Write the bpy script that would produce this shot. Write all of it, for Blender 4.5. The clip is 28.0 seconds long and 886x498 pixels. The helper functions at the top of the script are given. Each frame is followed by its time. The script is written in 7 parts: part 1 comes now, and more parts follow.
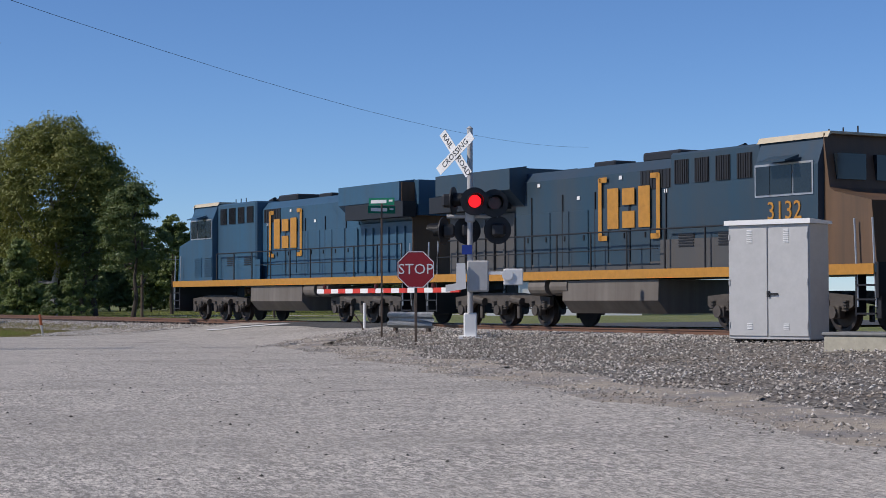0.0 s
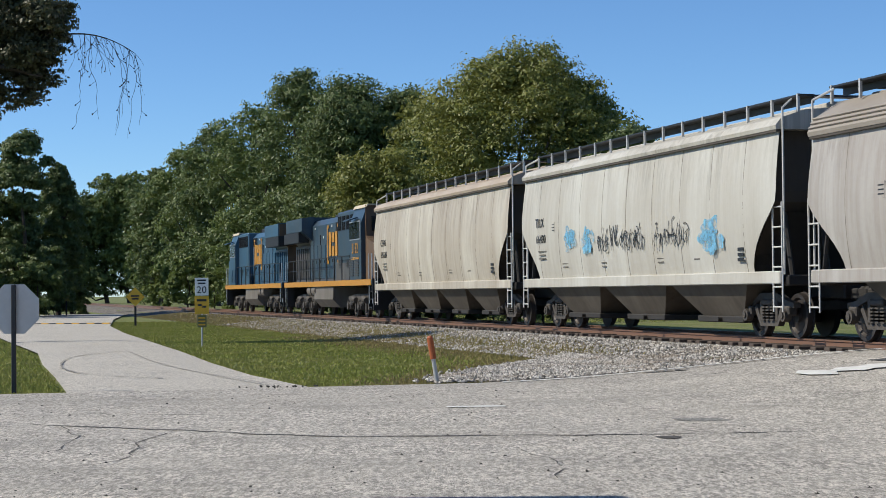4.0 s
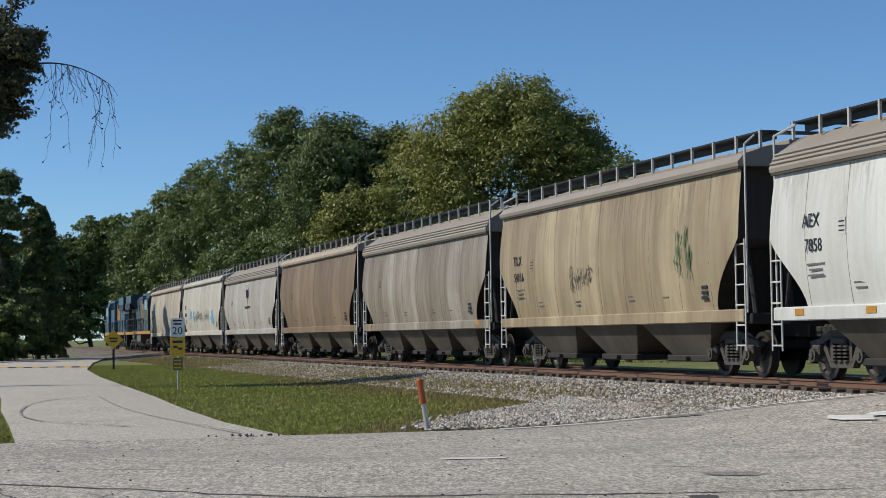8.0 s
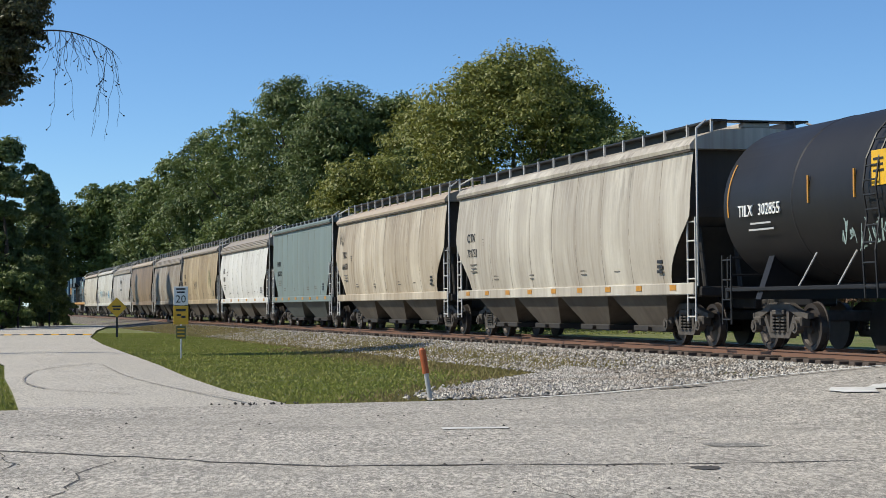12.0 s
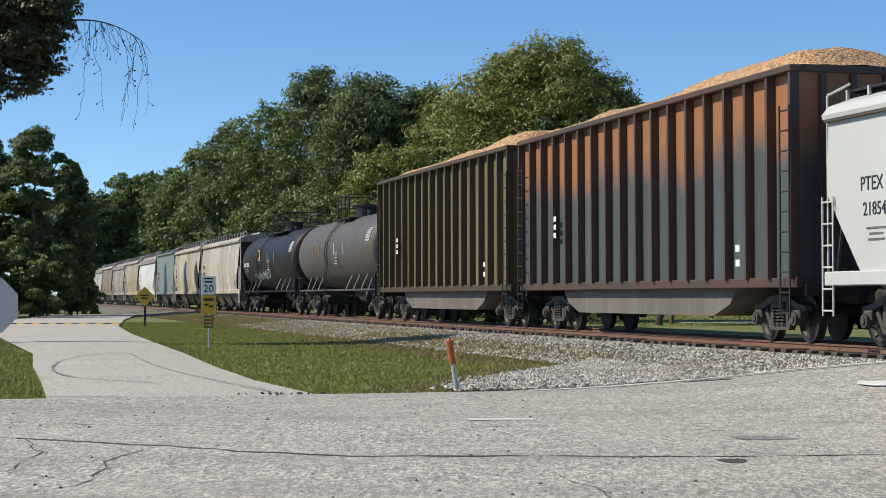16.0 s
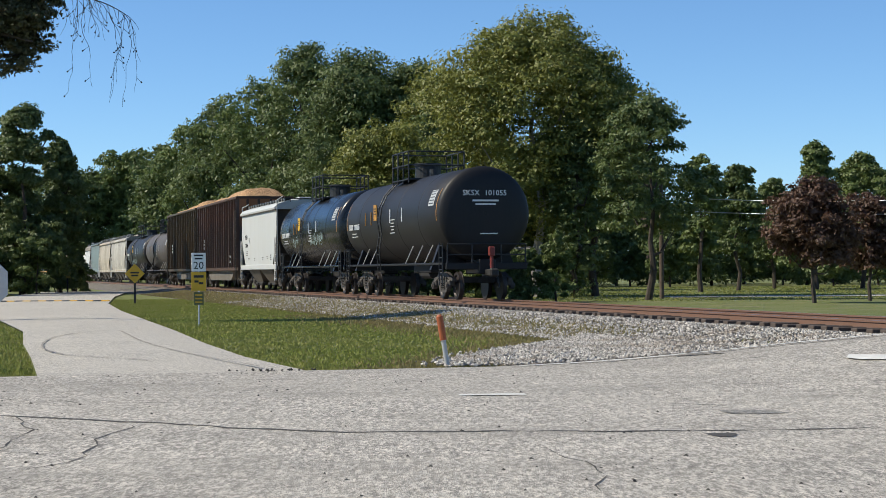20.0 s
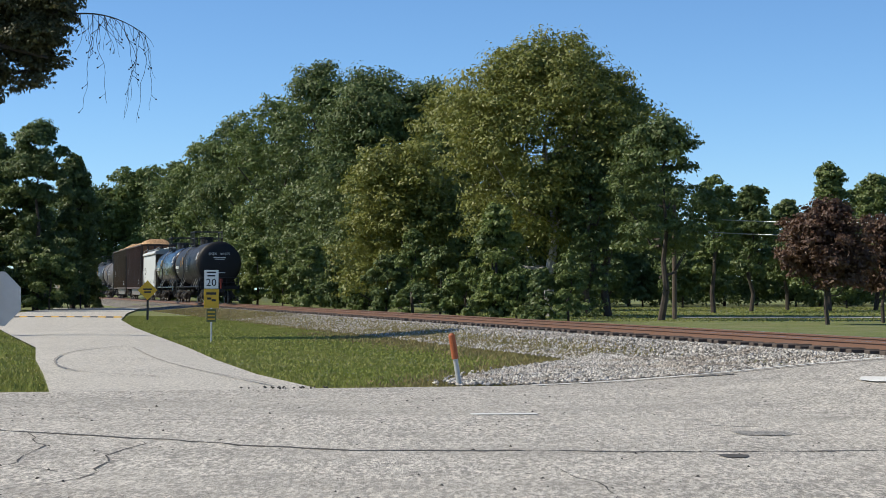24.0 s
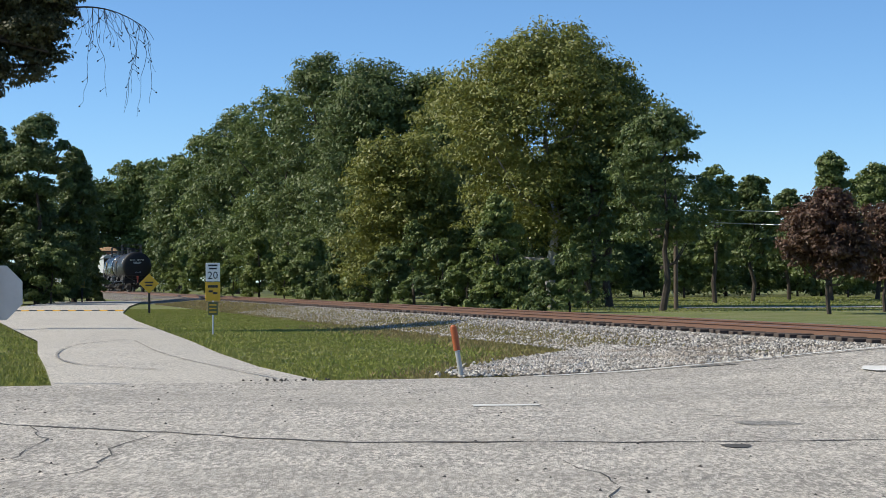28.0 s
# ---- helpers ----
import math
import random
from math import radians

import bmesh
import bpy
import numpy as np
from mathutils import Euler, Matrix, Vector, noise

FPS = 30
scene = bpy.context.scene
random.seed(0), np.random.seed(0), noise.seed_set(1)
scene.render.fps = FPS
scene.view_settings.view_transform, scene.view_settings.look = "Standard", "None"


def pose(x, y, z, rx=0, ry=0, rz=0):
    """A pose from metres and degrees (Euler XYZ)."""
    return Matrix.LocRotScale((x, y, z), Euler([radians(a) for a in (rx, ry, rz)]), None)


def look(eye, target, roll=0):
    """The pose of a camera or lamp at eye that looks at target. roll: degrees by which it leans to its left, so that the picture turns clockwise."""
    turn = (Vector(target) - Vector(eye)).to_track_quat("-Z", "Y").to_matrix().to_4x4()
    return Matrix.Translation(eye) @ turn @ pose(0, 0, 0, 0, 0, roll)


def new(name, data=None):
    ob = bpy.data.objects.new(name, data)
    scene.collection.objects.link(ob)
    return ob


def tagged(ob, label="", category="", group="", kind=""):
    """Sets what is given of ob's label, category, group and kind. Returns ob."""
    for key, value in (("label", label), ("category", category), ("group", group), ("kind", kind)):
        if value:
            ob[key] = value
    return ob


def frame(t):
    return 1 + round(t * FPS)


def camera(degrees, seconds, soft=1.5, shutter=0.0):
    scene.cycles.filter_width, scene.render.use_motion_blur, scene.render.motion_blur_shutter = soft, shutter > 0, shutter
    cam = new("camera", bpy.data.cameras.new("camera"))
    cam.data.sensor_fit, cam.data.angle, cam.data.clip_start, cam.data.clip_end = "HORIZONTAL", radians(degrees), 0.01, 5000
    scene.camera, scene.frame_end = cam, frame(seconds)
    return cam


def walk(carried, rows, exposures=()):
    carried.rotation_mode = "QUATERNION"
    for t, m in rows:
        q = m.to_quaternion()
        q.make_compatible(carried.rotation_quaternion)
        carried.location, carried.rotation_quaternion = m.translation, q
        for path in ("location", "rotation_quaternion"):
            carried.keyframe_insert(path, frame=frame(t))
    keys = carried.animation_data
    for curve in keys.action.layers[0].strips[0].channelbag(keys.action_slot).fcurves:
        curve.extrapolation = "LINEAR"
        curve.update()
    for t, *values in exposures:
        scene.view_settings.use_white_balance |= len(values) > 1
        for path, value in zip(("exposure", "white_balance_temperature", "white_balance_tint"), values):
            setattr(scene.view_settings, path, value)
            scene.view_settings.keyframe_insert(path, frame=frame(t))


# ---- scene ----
LENS = 27.52
cam = camera(LENS, 28.0, soft=0.6)

# the path: pulled back and to the side first, then standing still and panning by hand
EARLY = [
    (0.0, -4.02, -37.75, 1.25, -16.12, 1.60, 0.15),
    (0.5, -0.91, -37.18, 1.31, -10.18, 1.44, 0.03),
    (1.0, 1.10, -35.19, 1.34, -5.94, 1.28, 0.05),
    (1.5, 1.19, -24.90, 1.41, -5.00, 1.22, 0.22),
    (2.0, 1.39, -18.90, 1.55, -3.31, 1.20, 0.41),
    (2.5, 1.12, -15.40, 1.62, -2.44, 1.28, 0.50),
    (3.0, 0.59, -11.00, 1.62, -1.73, 1.34, 0.55),
    (3.5, 0.15, -6.00, 1.55, -1.05, 1.37, 0.55),
    (4.5, 0.02, -1.00, 1.42, 0.35, 1.38, 0.65),
]
STILL = [
    (5.5, 1.006, 1.454, 0.75), (6.0, 0.965, 1.83, 0.71), (6.5, 0.714, 2.11, 0.78), (7.0, 0.302, 2.349, 0.73),
    (7.5, -0.211, 2.547, 0.74), (8.0, -0.731, 2.719, 0.79), (8.5, -1.154, 2.879, 0.72), (9.0, -1.541, 2.876, 0.6),
    (9.5, -1.833, 2.715, 0.55), (10.0, -1.964, 2.465, 0.53), (10.5, -1.857, 2.196, 0.53), (11.0, -1.547, 1.928, 0.52),
    (11.5, -1.082, 1.809, 0.47), (12.0, -0.634, 1.767, 0.45), (12.5, -0.371, 1.715, 0.42), (13.5, -0.33, 1.5, 0.5),
    (14.5, -0.246, 1.343, 0.5), (15.0, -0.067, 1.368, 0.36), (15.5, 0.113, 1.454, 0.22), (16.0, 0.226, 1.485, 0.12),
    (16.5, 0.316, 1.444, 0.0), (17.0, 0.263, 1.314, -0.1), (17.5, 0.072, 1.141, -0.1), (18.0, -0.215, 1.068, 0.0),
    (18.5, -0.412, 1.007, 0.13), (19.0, -0.472, 0.88, 0.27), (19.5, -0.341, 0.766, 0.35), (20.0, -0.085, 0.717, 0.38),
    (20.5, 0.125, 0.761, 0.32), (21.0, 0.273, 0.819, 0.32), (21.5, 0.447, 0.904, 0.25), (22.5, 0.47, 1.1, 0.12),
    (23.5, 0.37, 1.271, 0.03), (24.0, 0.311, 1.313, -0.04), (24.5, 0.161, 1.301, -0.04), (25.0, 0.0, 1.271, 0.0),
    (25.5, -0.048, 1.271, 0.0), (26.0, -0.03, 1.248, -0.05), (26.5, -0.066, 1.116, -0.02), (27.0, -0.054, 0.978, 0.04),
    (27.5, 0.119, 0.941, 0.15), (28.0, 0.357, 1.047, 0.28),
]
EYE = 1.40
walk(cam, [(t, pose(x, y, z, 90 + p, r, a)) for t, x, y, z, a, p, r in EARLY]
     + [(t, pose(0, 0, EYE, 90 + p, r, a)) for t, a, p, r in STILL],
     exposures=[(0.0, -0.4, 5700, 13), (1.0, -0.33, 5700, 11), (2.0, -0.14, 5750, 8), (3.0, -0.06, 5800, 6), (5.5, 0.05, 5950, 4), (7.0, 0.0, 5950, 4), (8.0, -0.26, 5950, 4),
                (9.0, -0.18, 5950, 4), (10.0, -0.16, 5950, 4), (12.0, 0.05, 6000, 4), (15.0, 0.1, 6050, 4), (20.0, 0.12, 6050, 4), (28.0, 0.14, 6000, 4)])

# ---- light: clear autumn sun from the left, low enough to leave the car ends in shade ----
SUN_AZ, SUN_EL = radians(-89), radians(42)       # bearing from +y, clockwise; height
sun_way = Vector((math.sin(SUN_AZ) * math.cos(SUN_EL), math.cos(SUN_AZ) * math.cos(SUN_EL), math.sin(SUN_EL)))
world = bpy.data.worlds.new("world")
world.use_nodes = True
scene.world = world
wn = world.node_tree.nodes
sky = wn.new("ShaderNodeTexSky")
sky.sky_type = "NISHITA"
sky.sun_disc = False
sky.sun_elevation = SUN_EL
sky.sun_rotation = SUN_AZ
sky.altitude = 2500
sky.air_density, sky.dust_density, sky.ozone_density = 1.0, 0.0, 6.0
wn["Background"].inputs["Strength"].default_value = 0.125
world.node_tree.links.new(sky.outputs["Color"], wn["Background"].inputs["Color"])
lamp = bpy.data.lights.new("sun", "SUN")
lamp.energy, lamp.angle, lamp.color = 5.2, radians(0.53), (1.0, 0.86, 0.68)
sun = new("sun", lamp)
sun.matrix_basis = look(sun_way * 200, (0, 0, 0))

# ---- materials ----


def nodes_of(name):
    m = bpy.data.materials.new(name)
    m.use_nodes = True
    t = m.node_tree
    return m, t, t.nodes["Principled BSDF"]


def mix_colour(t, fac, a, b):
    n = t.nodes.new("ShaderNodeMix")
    n.data_type = "RGBA"
    for sock, v in ((n.inputs[0], fac), (n.inputs[6], a), (n.inputs[7], b)):
        if isinstance(v, (tuple, float, int)):
            sock.default_value = (*v, 1) if isinstance(v, tuple) and len(v) == 3 else v
        else:
            t.links.new(v, sock)
    return n.outputs[2]


def ramp(t, fac, lo, hi):
    n = t.nodes.new("ShaderNodeMapRange")
    n.inputs[1].default_value, n.inputs[2].default_value = lo, hi
    t.links.new(fac, n.inputs[0])
    return n.outputs[0]


def noise_of(t, scale, detail=4.0, rough=0.6, stretch=None):
    co = t.nodes.new("ShaderNodeTexCoord").outputs["Object"]
    if stretch:
        mp = t.nodes.new("ShaderNodeMapping")
        mp.inputs["Scale"].default_value = stretch
        t.links.new(co, mp.inputs[0])
        co = mp.outputs[0]
    n = t.nodes.new("ShaderNodeTexNoise")
    n.inputs["Scale"].default_value, n.inputs["Detail"].default_value, n.inputs["Roughness"].default_value = scale, detail, rough
    t.links.new(co, n.inputs["Vector"])
    return n.outputs[0]


def bump(t, bsdf, height, strength, dist=0.02):
    n = t.nodes.new("ShaderNodeBump")
    n.inputs["Strength"].default_value, n.inputs["Distance"].default_value = strength, dist
    t.links.new(height, n.inputs["Height"])
    t.links.new(n.outputs[0], bsdf.inputs["Normal"])


def paint(name, colour, dirt=(0.12, 0.1, 0.08), amount=0.5, rough=0.55, streak=True, metal=0.0, scale=1.0, gloss=0.5, wash=0.0):
    """Weathered paint: large stains, fine grain and runs down the side."""
    m, t, b = nodes_of(name)
    big = ramp(t, noise_of(t, 0.7 * scale, 5, 0.65), 0.42, 0.75)
    fine = ramp(t, noise_of(t, 9 * scale, 5, 0.7), 0.35, 0.8)
    col = mix_colour(t, fine, colour, tuple(0.82 * c + 0.18 * d for c, d in zip(colour, dirt)))
    if streak:
        broad = ramp(t, noise_of(t, 1.0, 3, 0.55, (0.75 * scale, 0.75 * scale, 0.07)), 0.36, 0.58)
        runs = ramp(t, noise_of(t, 1.0, 5, 0.65, (4.5 * scale, 4.5 * scale, 0.2)), 0.4, 0.66)
        both = t.nodes.new("ShaderNodeMath")
        both.operation = "MULTIPLY_ADD"
        both.inputs[1].default_value = 0.55
        t.links.new(runs, both.inputs[0])
        part_ = t.nodes.new("ShaderNodeMath")
        part_.operation = "MULTIPLY"
        part_.inputs[1].default_value = 0.75
        t.links.new(broad, part_.inputs[0])
        t.links.new(part_.outputs[0], both.inputs[2])
        runs = both.outputs[0]
        mul = t.nodes.new("ShaderNodeMath")
        mul.operation = "MULTIPLY"
        mul.inputs[1].default_value = amount
        t.links.new(runs, mul.inputs[0])
        col = mix_colour(t, mul.outputs[0], col, dirt)
    mul2 = t.nodes.new("ShaderNodeMath")
    mul2.operation = "MULTIPLY"
    mul2.inputs[1].default_value = amount * 0.6
    t.links.new(big, mul2.inputs[0])
    col = mix_colour(t, mul2.outputs[0], col, dirt)
    t.links.new(col, b.inputs["Base Color"])
    if wash:
        # rust and coal dust washed down from the roof in thin runs
        co = t.nodes.new("ShaderNodeTexCoord").outputs["Object"]
        sep = t.nodes.new("ShaderNodeSeparateXYZ")
        t.links.new(co, sep.inputs[0])
        high = ramp(t, sep.outputs[2], 2.2, 4.3)
        thin = ramp(t, noise_of(t, 1.0, 6, 0.7, (7.0, 7.0, 0.12)), 0.46, 0.62)
        wide2 = ramp(t, noise_of(t, 1.0, 3, 0.5, (0.5, 0.5, 0.05)), 0.35, 0.6)
        val = high
        for other, k in ((thin, 1.0), (wide2, wash)):
            mm = t.nodes.new("ShaderNodeMath")
            mm.operation = "MULTIPLY"
            t.links.new(val, mm.inputs[0])
            t.links.new(other, mm.inputs[1])
            m2 = t.nodes.new("ShaderNodeMath")
            m2.operation = "MULTIPLY"
            m2.inputs[1].default_value = k
            t.links.new(mm.outputs[0], m2.inputs[0])
            val = m2.outputs[0]
        col = mix_colour(t, val, col, tuple(0.55 * d for d in dirt))
        t.links.new(col, b.inputs["Base Color"])
    b.inputs["Roughness"].default_value, b.inputs["Metallic"].default_value = rough, metal
    b.inputs["Specular IOR Level"].default_value = gloss
    bump(t, b, noise_of(t, 3.0 * scale, 4, 0.6), 0.12, 0.02)
    return m


def plain(name, colour, rough=0.6, metal=0.0, var=0.25, scale=6.0):
    m, t, b = nodes_of(name)
    f = ramp(t, noise_of(t, scale, 5, 0.7), 0.3, 0.75)
    t.links.new(mix_colour(t, f, colour, tuple(c * (1 - var) for c in colour)), b.inputs["Base Color"])
    b.inputs["Roughness"].default_value, b.inputs["Metallic"].default_value = rough, metal
    bump(t, b, noise_of(t, scale * 5, 3, 0.6), 0.1, 0.01)
    return m


def island_leaf(name, a, b_, c, gloss=0.4, rough=0.52):
    """Leaves: each one its own green, some light passing through."""
    m, t, b = nodes_of(name)
    g = t.nodes.new("ShaderNodeNewGeometry").outputs["Random Per Island"]
    col = mix_colour(t, ramp(t, g, 0.0, 0.75), a, b_)
    col = mix_colour(t, ramp(t, g, 0.75, 1.0), col, c)
    big = ramp(t, noise_of(t, 0.35, 3, 0.6), 0.4, 0.7)
    col = mix_colour(t, big, col, tuple(0.5 * (x + y) for x, y in zip(b_, c)))
    t.links.new(col, b.inputs["Base Color"])
    b.inputs["Roughness"].default_value = rough
    b.inputs["Specular IOR Level"].default_value = gloss
    tr = t.nodes.new("ShaderNodeBsdfTranslucent")
    t.links.new(col, tr.inputs["Color"])
    mx = t.nodes.new("ShaderNodeMixShader")
    mx.inputs[0].default_value = 0.28
    t.links.new(b.outputs[0], mx.inputs[1])
    t.links.new(tr.outputs[0], mx.inputs[2])
    t.links.new(mx.outputs[0], t.nodes["Material Output"].inputs["Surface"])
    return m


def times(t, value, k):
    n = t.nodes.new("ShaderNodeMath")
    n.operation = "MULTIPLY"
    n.inputs[1].default_value = k
    t.links.new(value, n.inputs[0])
    return n.outputs[0]


def asphalt(name, tone, fleck, wear=1.0):
    """Worn road surface: pale stone in dark binder, pits, patches and stains."""
    m, t, b = nodes_of(name)
    along = (1.0, 0.3, 1.0)                       # chips lie drawn out along the way the wheels roll
    grit = ramp(t, noise_of(t, 34, 3, 0.85, along), 0.4, 0.6)
    col = mix_colour(t, grit, tuple(c * 0.4 for c in tone), fleck)
    lumps = ramp(t, noise_of(t, 15, 4, 0.8, along), 0.44, 0.56)
    col = mix_colour(t, times(t, lumps, 0.6 * wear), col, tuple(c * 0.34 for c in tone))
    pale = ramp(t, noise_of(t, 24, 4, 0.8, along), 0.53, 0.6)
    col = mix_colour(t, times(t, pale, 0.75 * wear), col, fleck)
    pits = ramp(t, noise_of(t, 4.5, 6, 0.9, along), 0.56, 0.62)
    col = mix_colour(t, times(t, pits, 0.6 * wear), col, tuple(c * 0.2 for c in tone))
    worn = ramp(t, noise_of(t, 0.3, 5, 0.65), 0.36, 0.6)
    col = mix_colour(t, times(t, worn, 0.3), col, tone)
    blot = ramp(t, noise_of(t, 0.9, 6, 0.8), 0.52, 0.68)
    col = mix_colour(t, times(t, blot, 0.5 * wear), col, tuple(c * 0.4 for c in tone))
    dull = ramp(t, noise_of(t, 1.0, 5, 0.7, (0.09, 0.3, 1)), 0.46, 0.64)
    col = mix_colour(t, times(t, dull, 0.36 * wear), col, tuple(c * 0.45 for c in tone))
    t.links.new(col, b.inputs["Base Color"])
    b.inputs["Roughness"].default_value = 0.85
    bump(t, b, noise_of(t, 34, 4, 0.85, along), 0.8, 0.02)
    return m


def stones(name, lo, hi, cell, deep=0.9):
    """Crushed stone: cells of their own tone with dark joints."""
    m, t, b = nodes_of(name)
    co = t.nodes.new("ShaderNodeTexCoord").outputs["Object"]
    v = t.nodes.new("ShaderNodeTexVoronoi")
    v.inputs["Scale"].default_value = cell
    t.links.new(co, v.inputs["Vector"])
    sep = t.nodes.new("ShaderNodeSeparateColor")
    t.links.new(v.outputs["Color"], sep.inputs[0])
    col = mix_colour(t, sep.outputs[0], lo, hi)
    edge = ramp(t, v.outputs["Distance"], 0.25, 0.75)
    col = mix_colour(t, edge, col, tuple(c * 0.35 for c in lo))
    big = ramp(t, noise_of(t, 0.5, 4, 0.6), 0.4, 0.75)
    half = t.nodes.new("ShaderNodeMath")
    half.operation = "MULTIPLY"
    half.inputs[1].default_value = 0.4
    t.links.new(big, half.inputs[0])
    col = mix_colour(t, half.outputs[0], col, (0.2, 0.15, 0.1))
    t.links.new(col, b.inputs["Base Color"])
    b.inputs["Roughness"].default_value = 0.9
    inv = t.nodes.new("ShaderNodeMath")
    inv.operation = "SUBTRACT"
    inv.inputs[0].default_value = 1.0
    t.links.new(v.outputs["Distance"], inv.inputs[1])
    bump(t, b, inv.outputs[0], deep, 0.05)
    return m


def grass_ground(name, a, b_, dry):
    m, t, b = nodes_of(name)
    fine = ramp(t, noise_of(t, 14, 5, 0.75), 0.3, 0.7)
    mid = ramp(t, noise_of(t, 0.45, 5, 0.65), 0.45, 0.7)
    col = mix_colour(t, fine, a, b_)
    col = mix_colour(t, mid, col, dry)
    t.links.new(col, b.inputs["Base Color"])
    b.inputs["Roughness"].default_value = 0.95
    bump(t, b, noise_of(t, 30, 4, 0.7), 0.8, 0.05)
    return m


M_ASPH = asphalt("asphalt", (0.46, 0.42, 0.36), (0.78, 0.72, 0.63))
M_ASPH_DARK = asphalt("dark_asphalt", (0.075, 0.075, 0.075), (0.13, 0.13, 0.125))
M_DRIVE = asphalt("drive_concrete", (0.58, 0.535, 0.46), (0.66, 0.61, 0.53), 0.15)
M_DIRT, t_, b_ = nodes_of("dirt")
col_ = mix_colour(t_, ramp(t_, noise_of(t_, 9, 6, 0.8), 0.35, 0.65), (0.5, 0.43, 0.33), (0.3, 0.26, 0.21))
col_ = mix_colour(t_, ramp(t_, noise_of(t_, 0.7, 5, 0.7), 0.42, 0.6), col_, (0.27, 0.25, 0.23))
t_.links.new(col_, b_.inputs["Base Color"])
b_.inputs["Roughness"].default_value = 0.95
bump(t_, b_, noise_of(t_, 14, 5, 0.8), 0.9, 0.04)
M_BALLAST = stones("ballast", (0.15, 0.135, 0.115), (0.46, 0.42, 0.36), 14)
M_GRASS = grass_ground("grass_ground", (0.11, 0.14, 0.03), (0.16, 0.18, 0.042), (0.21, 0.195, 0.085))
M_RAIL = paint("rail_steel", (0.17, 0.09, 0.055), (0.12, 0.06, 0.035), 0.5, 0.6, False)
M_RAILTOP = plain("rail_head", (0.35, 0.34, 0.33), 0.3, 0.9, 0.2)
M_TIE = plain("tie_wood", (0.10, 0.075, 0.06), 0.9, var=0.5, scale=4)
M_WHITE_LINE = plain("road_paint", (0.75, 0.74, 0.7), 0.8, var=0.35, scale=3)
M_BLACK = plain("black_steel", (0.018, 0.018, 0.02), 0.5, 0.0, 0.3)
M_UNDER = plain("underframe", (0.03, 0.026, 0.023), 0.75, 0.0, 0.45, 3)
M_TRUCK = plain("truck_steel", (0.095, 0.082, 0.07), 0.7, 0.1, 0.5, 4)
M_WHEEL = plain("wheel_steel", (0.06, 0.05, 0.045), 0.5, 0.4, 0.4, 5)
M_GALV = plain("galvanised", (0.5, 0.51, 0.52), 0.45, 0.6, 0.2, 8)
M_ALU = plain("aluminium_paint", (0.5, 0.495, 0.48), 0.5, 0.15, 0.15, 4)
M_LADDER = plain("ladder_paint", (0.6, 0.585, 0.55), 0.6, 0.0, 0.25, 5)
M_WHITE = plain("white_paint", (0.8, 0.8, 0.78), 0.5, 0.0, 0.1, 4)
M_RED = plain("red_sign", (0.3, 0.012, 0.018), 0.4, 0.0, 0.15)
M_REDSTRIPE = plain("red_stripe", (0.6, 0.04, 0.02), 0.5, 0.0, 0.15)
M_GREEN_SIGN = plain("green_sign", (0.0, 0.16, 0.08), 0.4, 0.0, 0.2)
M_YELLOW = plain("yellow_sign", (0.72, 0.42, 0.02), 0.5, 0.0, 0.2)
M_ORANGE = plain("orange_post", (0.42, 0.11, 0.03), 0.6, 0.0, 0.3)
M_WOODPOLE = plain("pole_wood", (0.14, 0.105, 0.08), 0.9, 0.0, 0.5, 3)
M_BARK = plain("bark", (0.08, 0.063, 0.05), 0.95, 0.0, 0.5, 5)
M_BARK_PALE = plain("pale_bark", (0.38, 0.36, 0.33), 0.9, 0.0, 0.5, 5)
M_CHIPS = stones("wood_chips", (0.56, 0.32, 0.15), (0.76, 0.48, 0.24), 15, 0.4)
M_GLASS = plain("dark_glass", (0.015, 0.02, 0.025), 0.08, 0.0, 0.1)
M_LOCO = paint("loco_blue", (0.02, 0.055, 0.09), (0.06, 0.056, 0.05), 0.35, 0.4)
M_LOCO_BRIGHT = paint("loco_light_blue", (0.032, 0.1, 0.175), (0.05, 0.055, 0.06), 0.3, 0.4)
M_LOCO_GREY = paint("loco_grime", (0.06, 0.068, 0.075), (0.1, 0.085, 0.07), 0.5, 0.55)
M_LOCO_YEL = plain("loco_yellow", (0.5, 0.24, 0.03), 0.5, 0.0, 0.3)
M_LOCO_TAN = plain("cab_roof", (0.55, 0.47, 0.33), 0.6, 0.0, 0.2)
M_LOCO_BROWN = paint("loco_rust_front", (0.16, 0.09, 0.045), (0.06, 0.045, 0.03), 0.5, 0.6)
M_TANKFUEL = paint("fuel_tank", (0.19, 0.17, 0.145), (0.08, 0.065, 0.05), 0.5, 0.6)
m_lit, t_, b_ = nodes_of("red_lens")
b_.inputs["Base Color"].default_value = (0.6, 0.01, 0.01, 1)
b_.inputs["Emission Color"].default_value = (1.0, 0.012, 0.014, 1)
b_.inputs["Emission Strength"].default_value = 1.8
M_LIT = m_lit
M_LENS = plain("dark_lens", (0.08, 0.008, 0.008), 0.2, 0.0, 0.1)
L_GREEN = island_leaf("leaf_green", (0.1, 0.14, 0.038), (0.145, 0.19, 0.052), (0.18, 0.215, 0.062))
L_OLIVE = island_leaf("leaf_olive", (0.14, 0.16, 0.033), (0.19, 0.205, 0.042), (0.24, 0.235, 0.05))
L_DARK = island_leaf("leaf_dark", (0.086, 0.12, 0.038), (0.122, 0.165, 0.05), (0.155, 0.185, 0.058))
L_RED = island_leaf("leaf_red", (0.085, 0.048, 0.034), (0.13, 0.07, 0.045), (0.16, 0.1, 0.052))
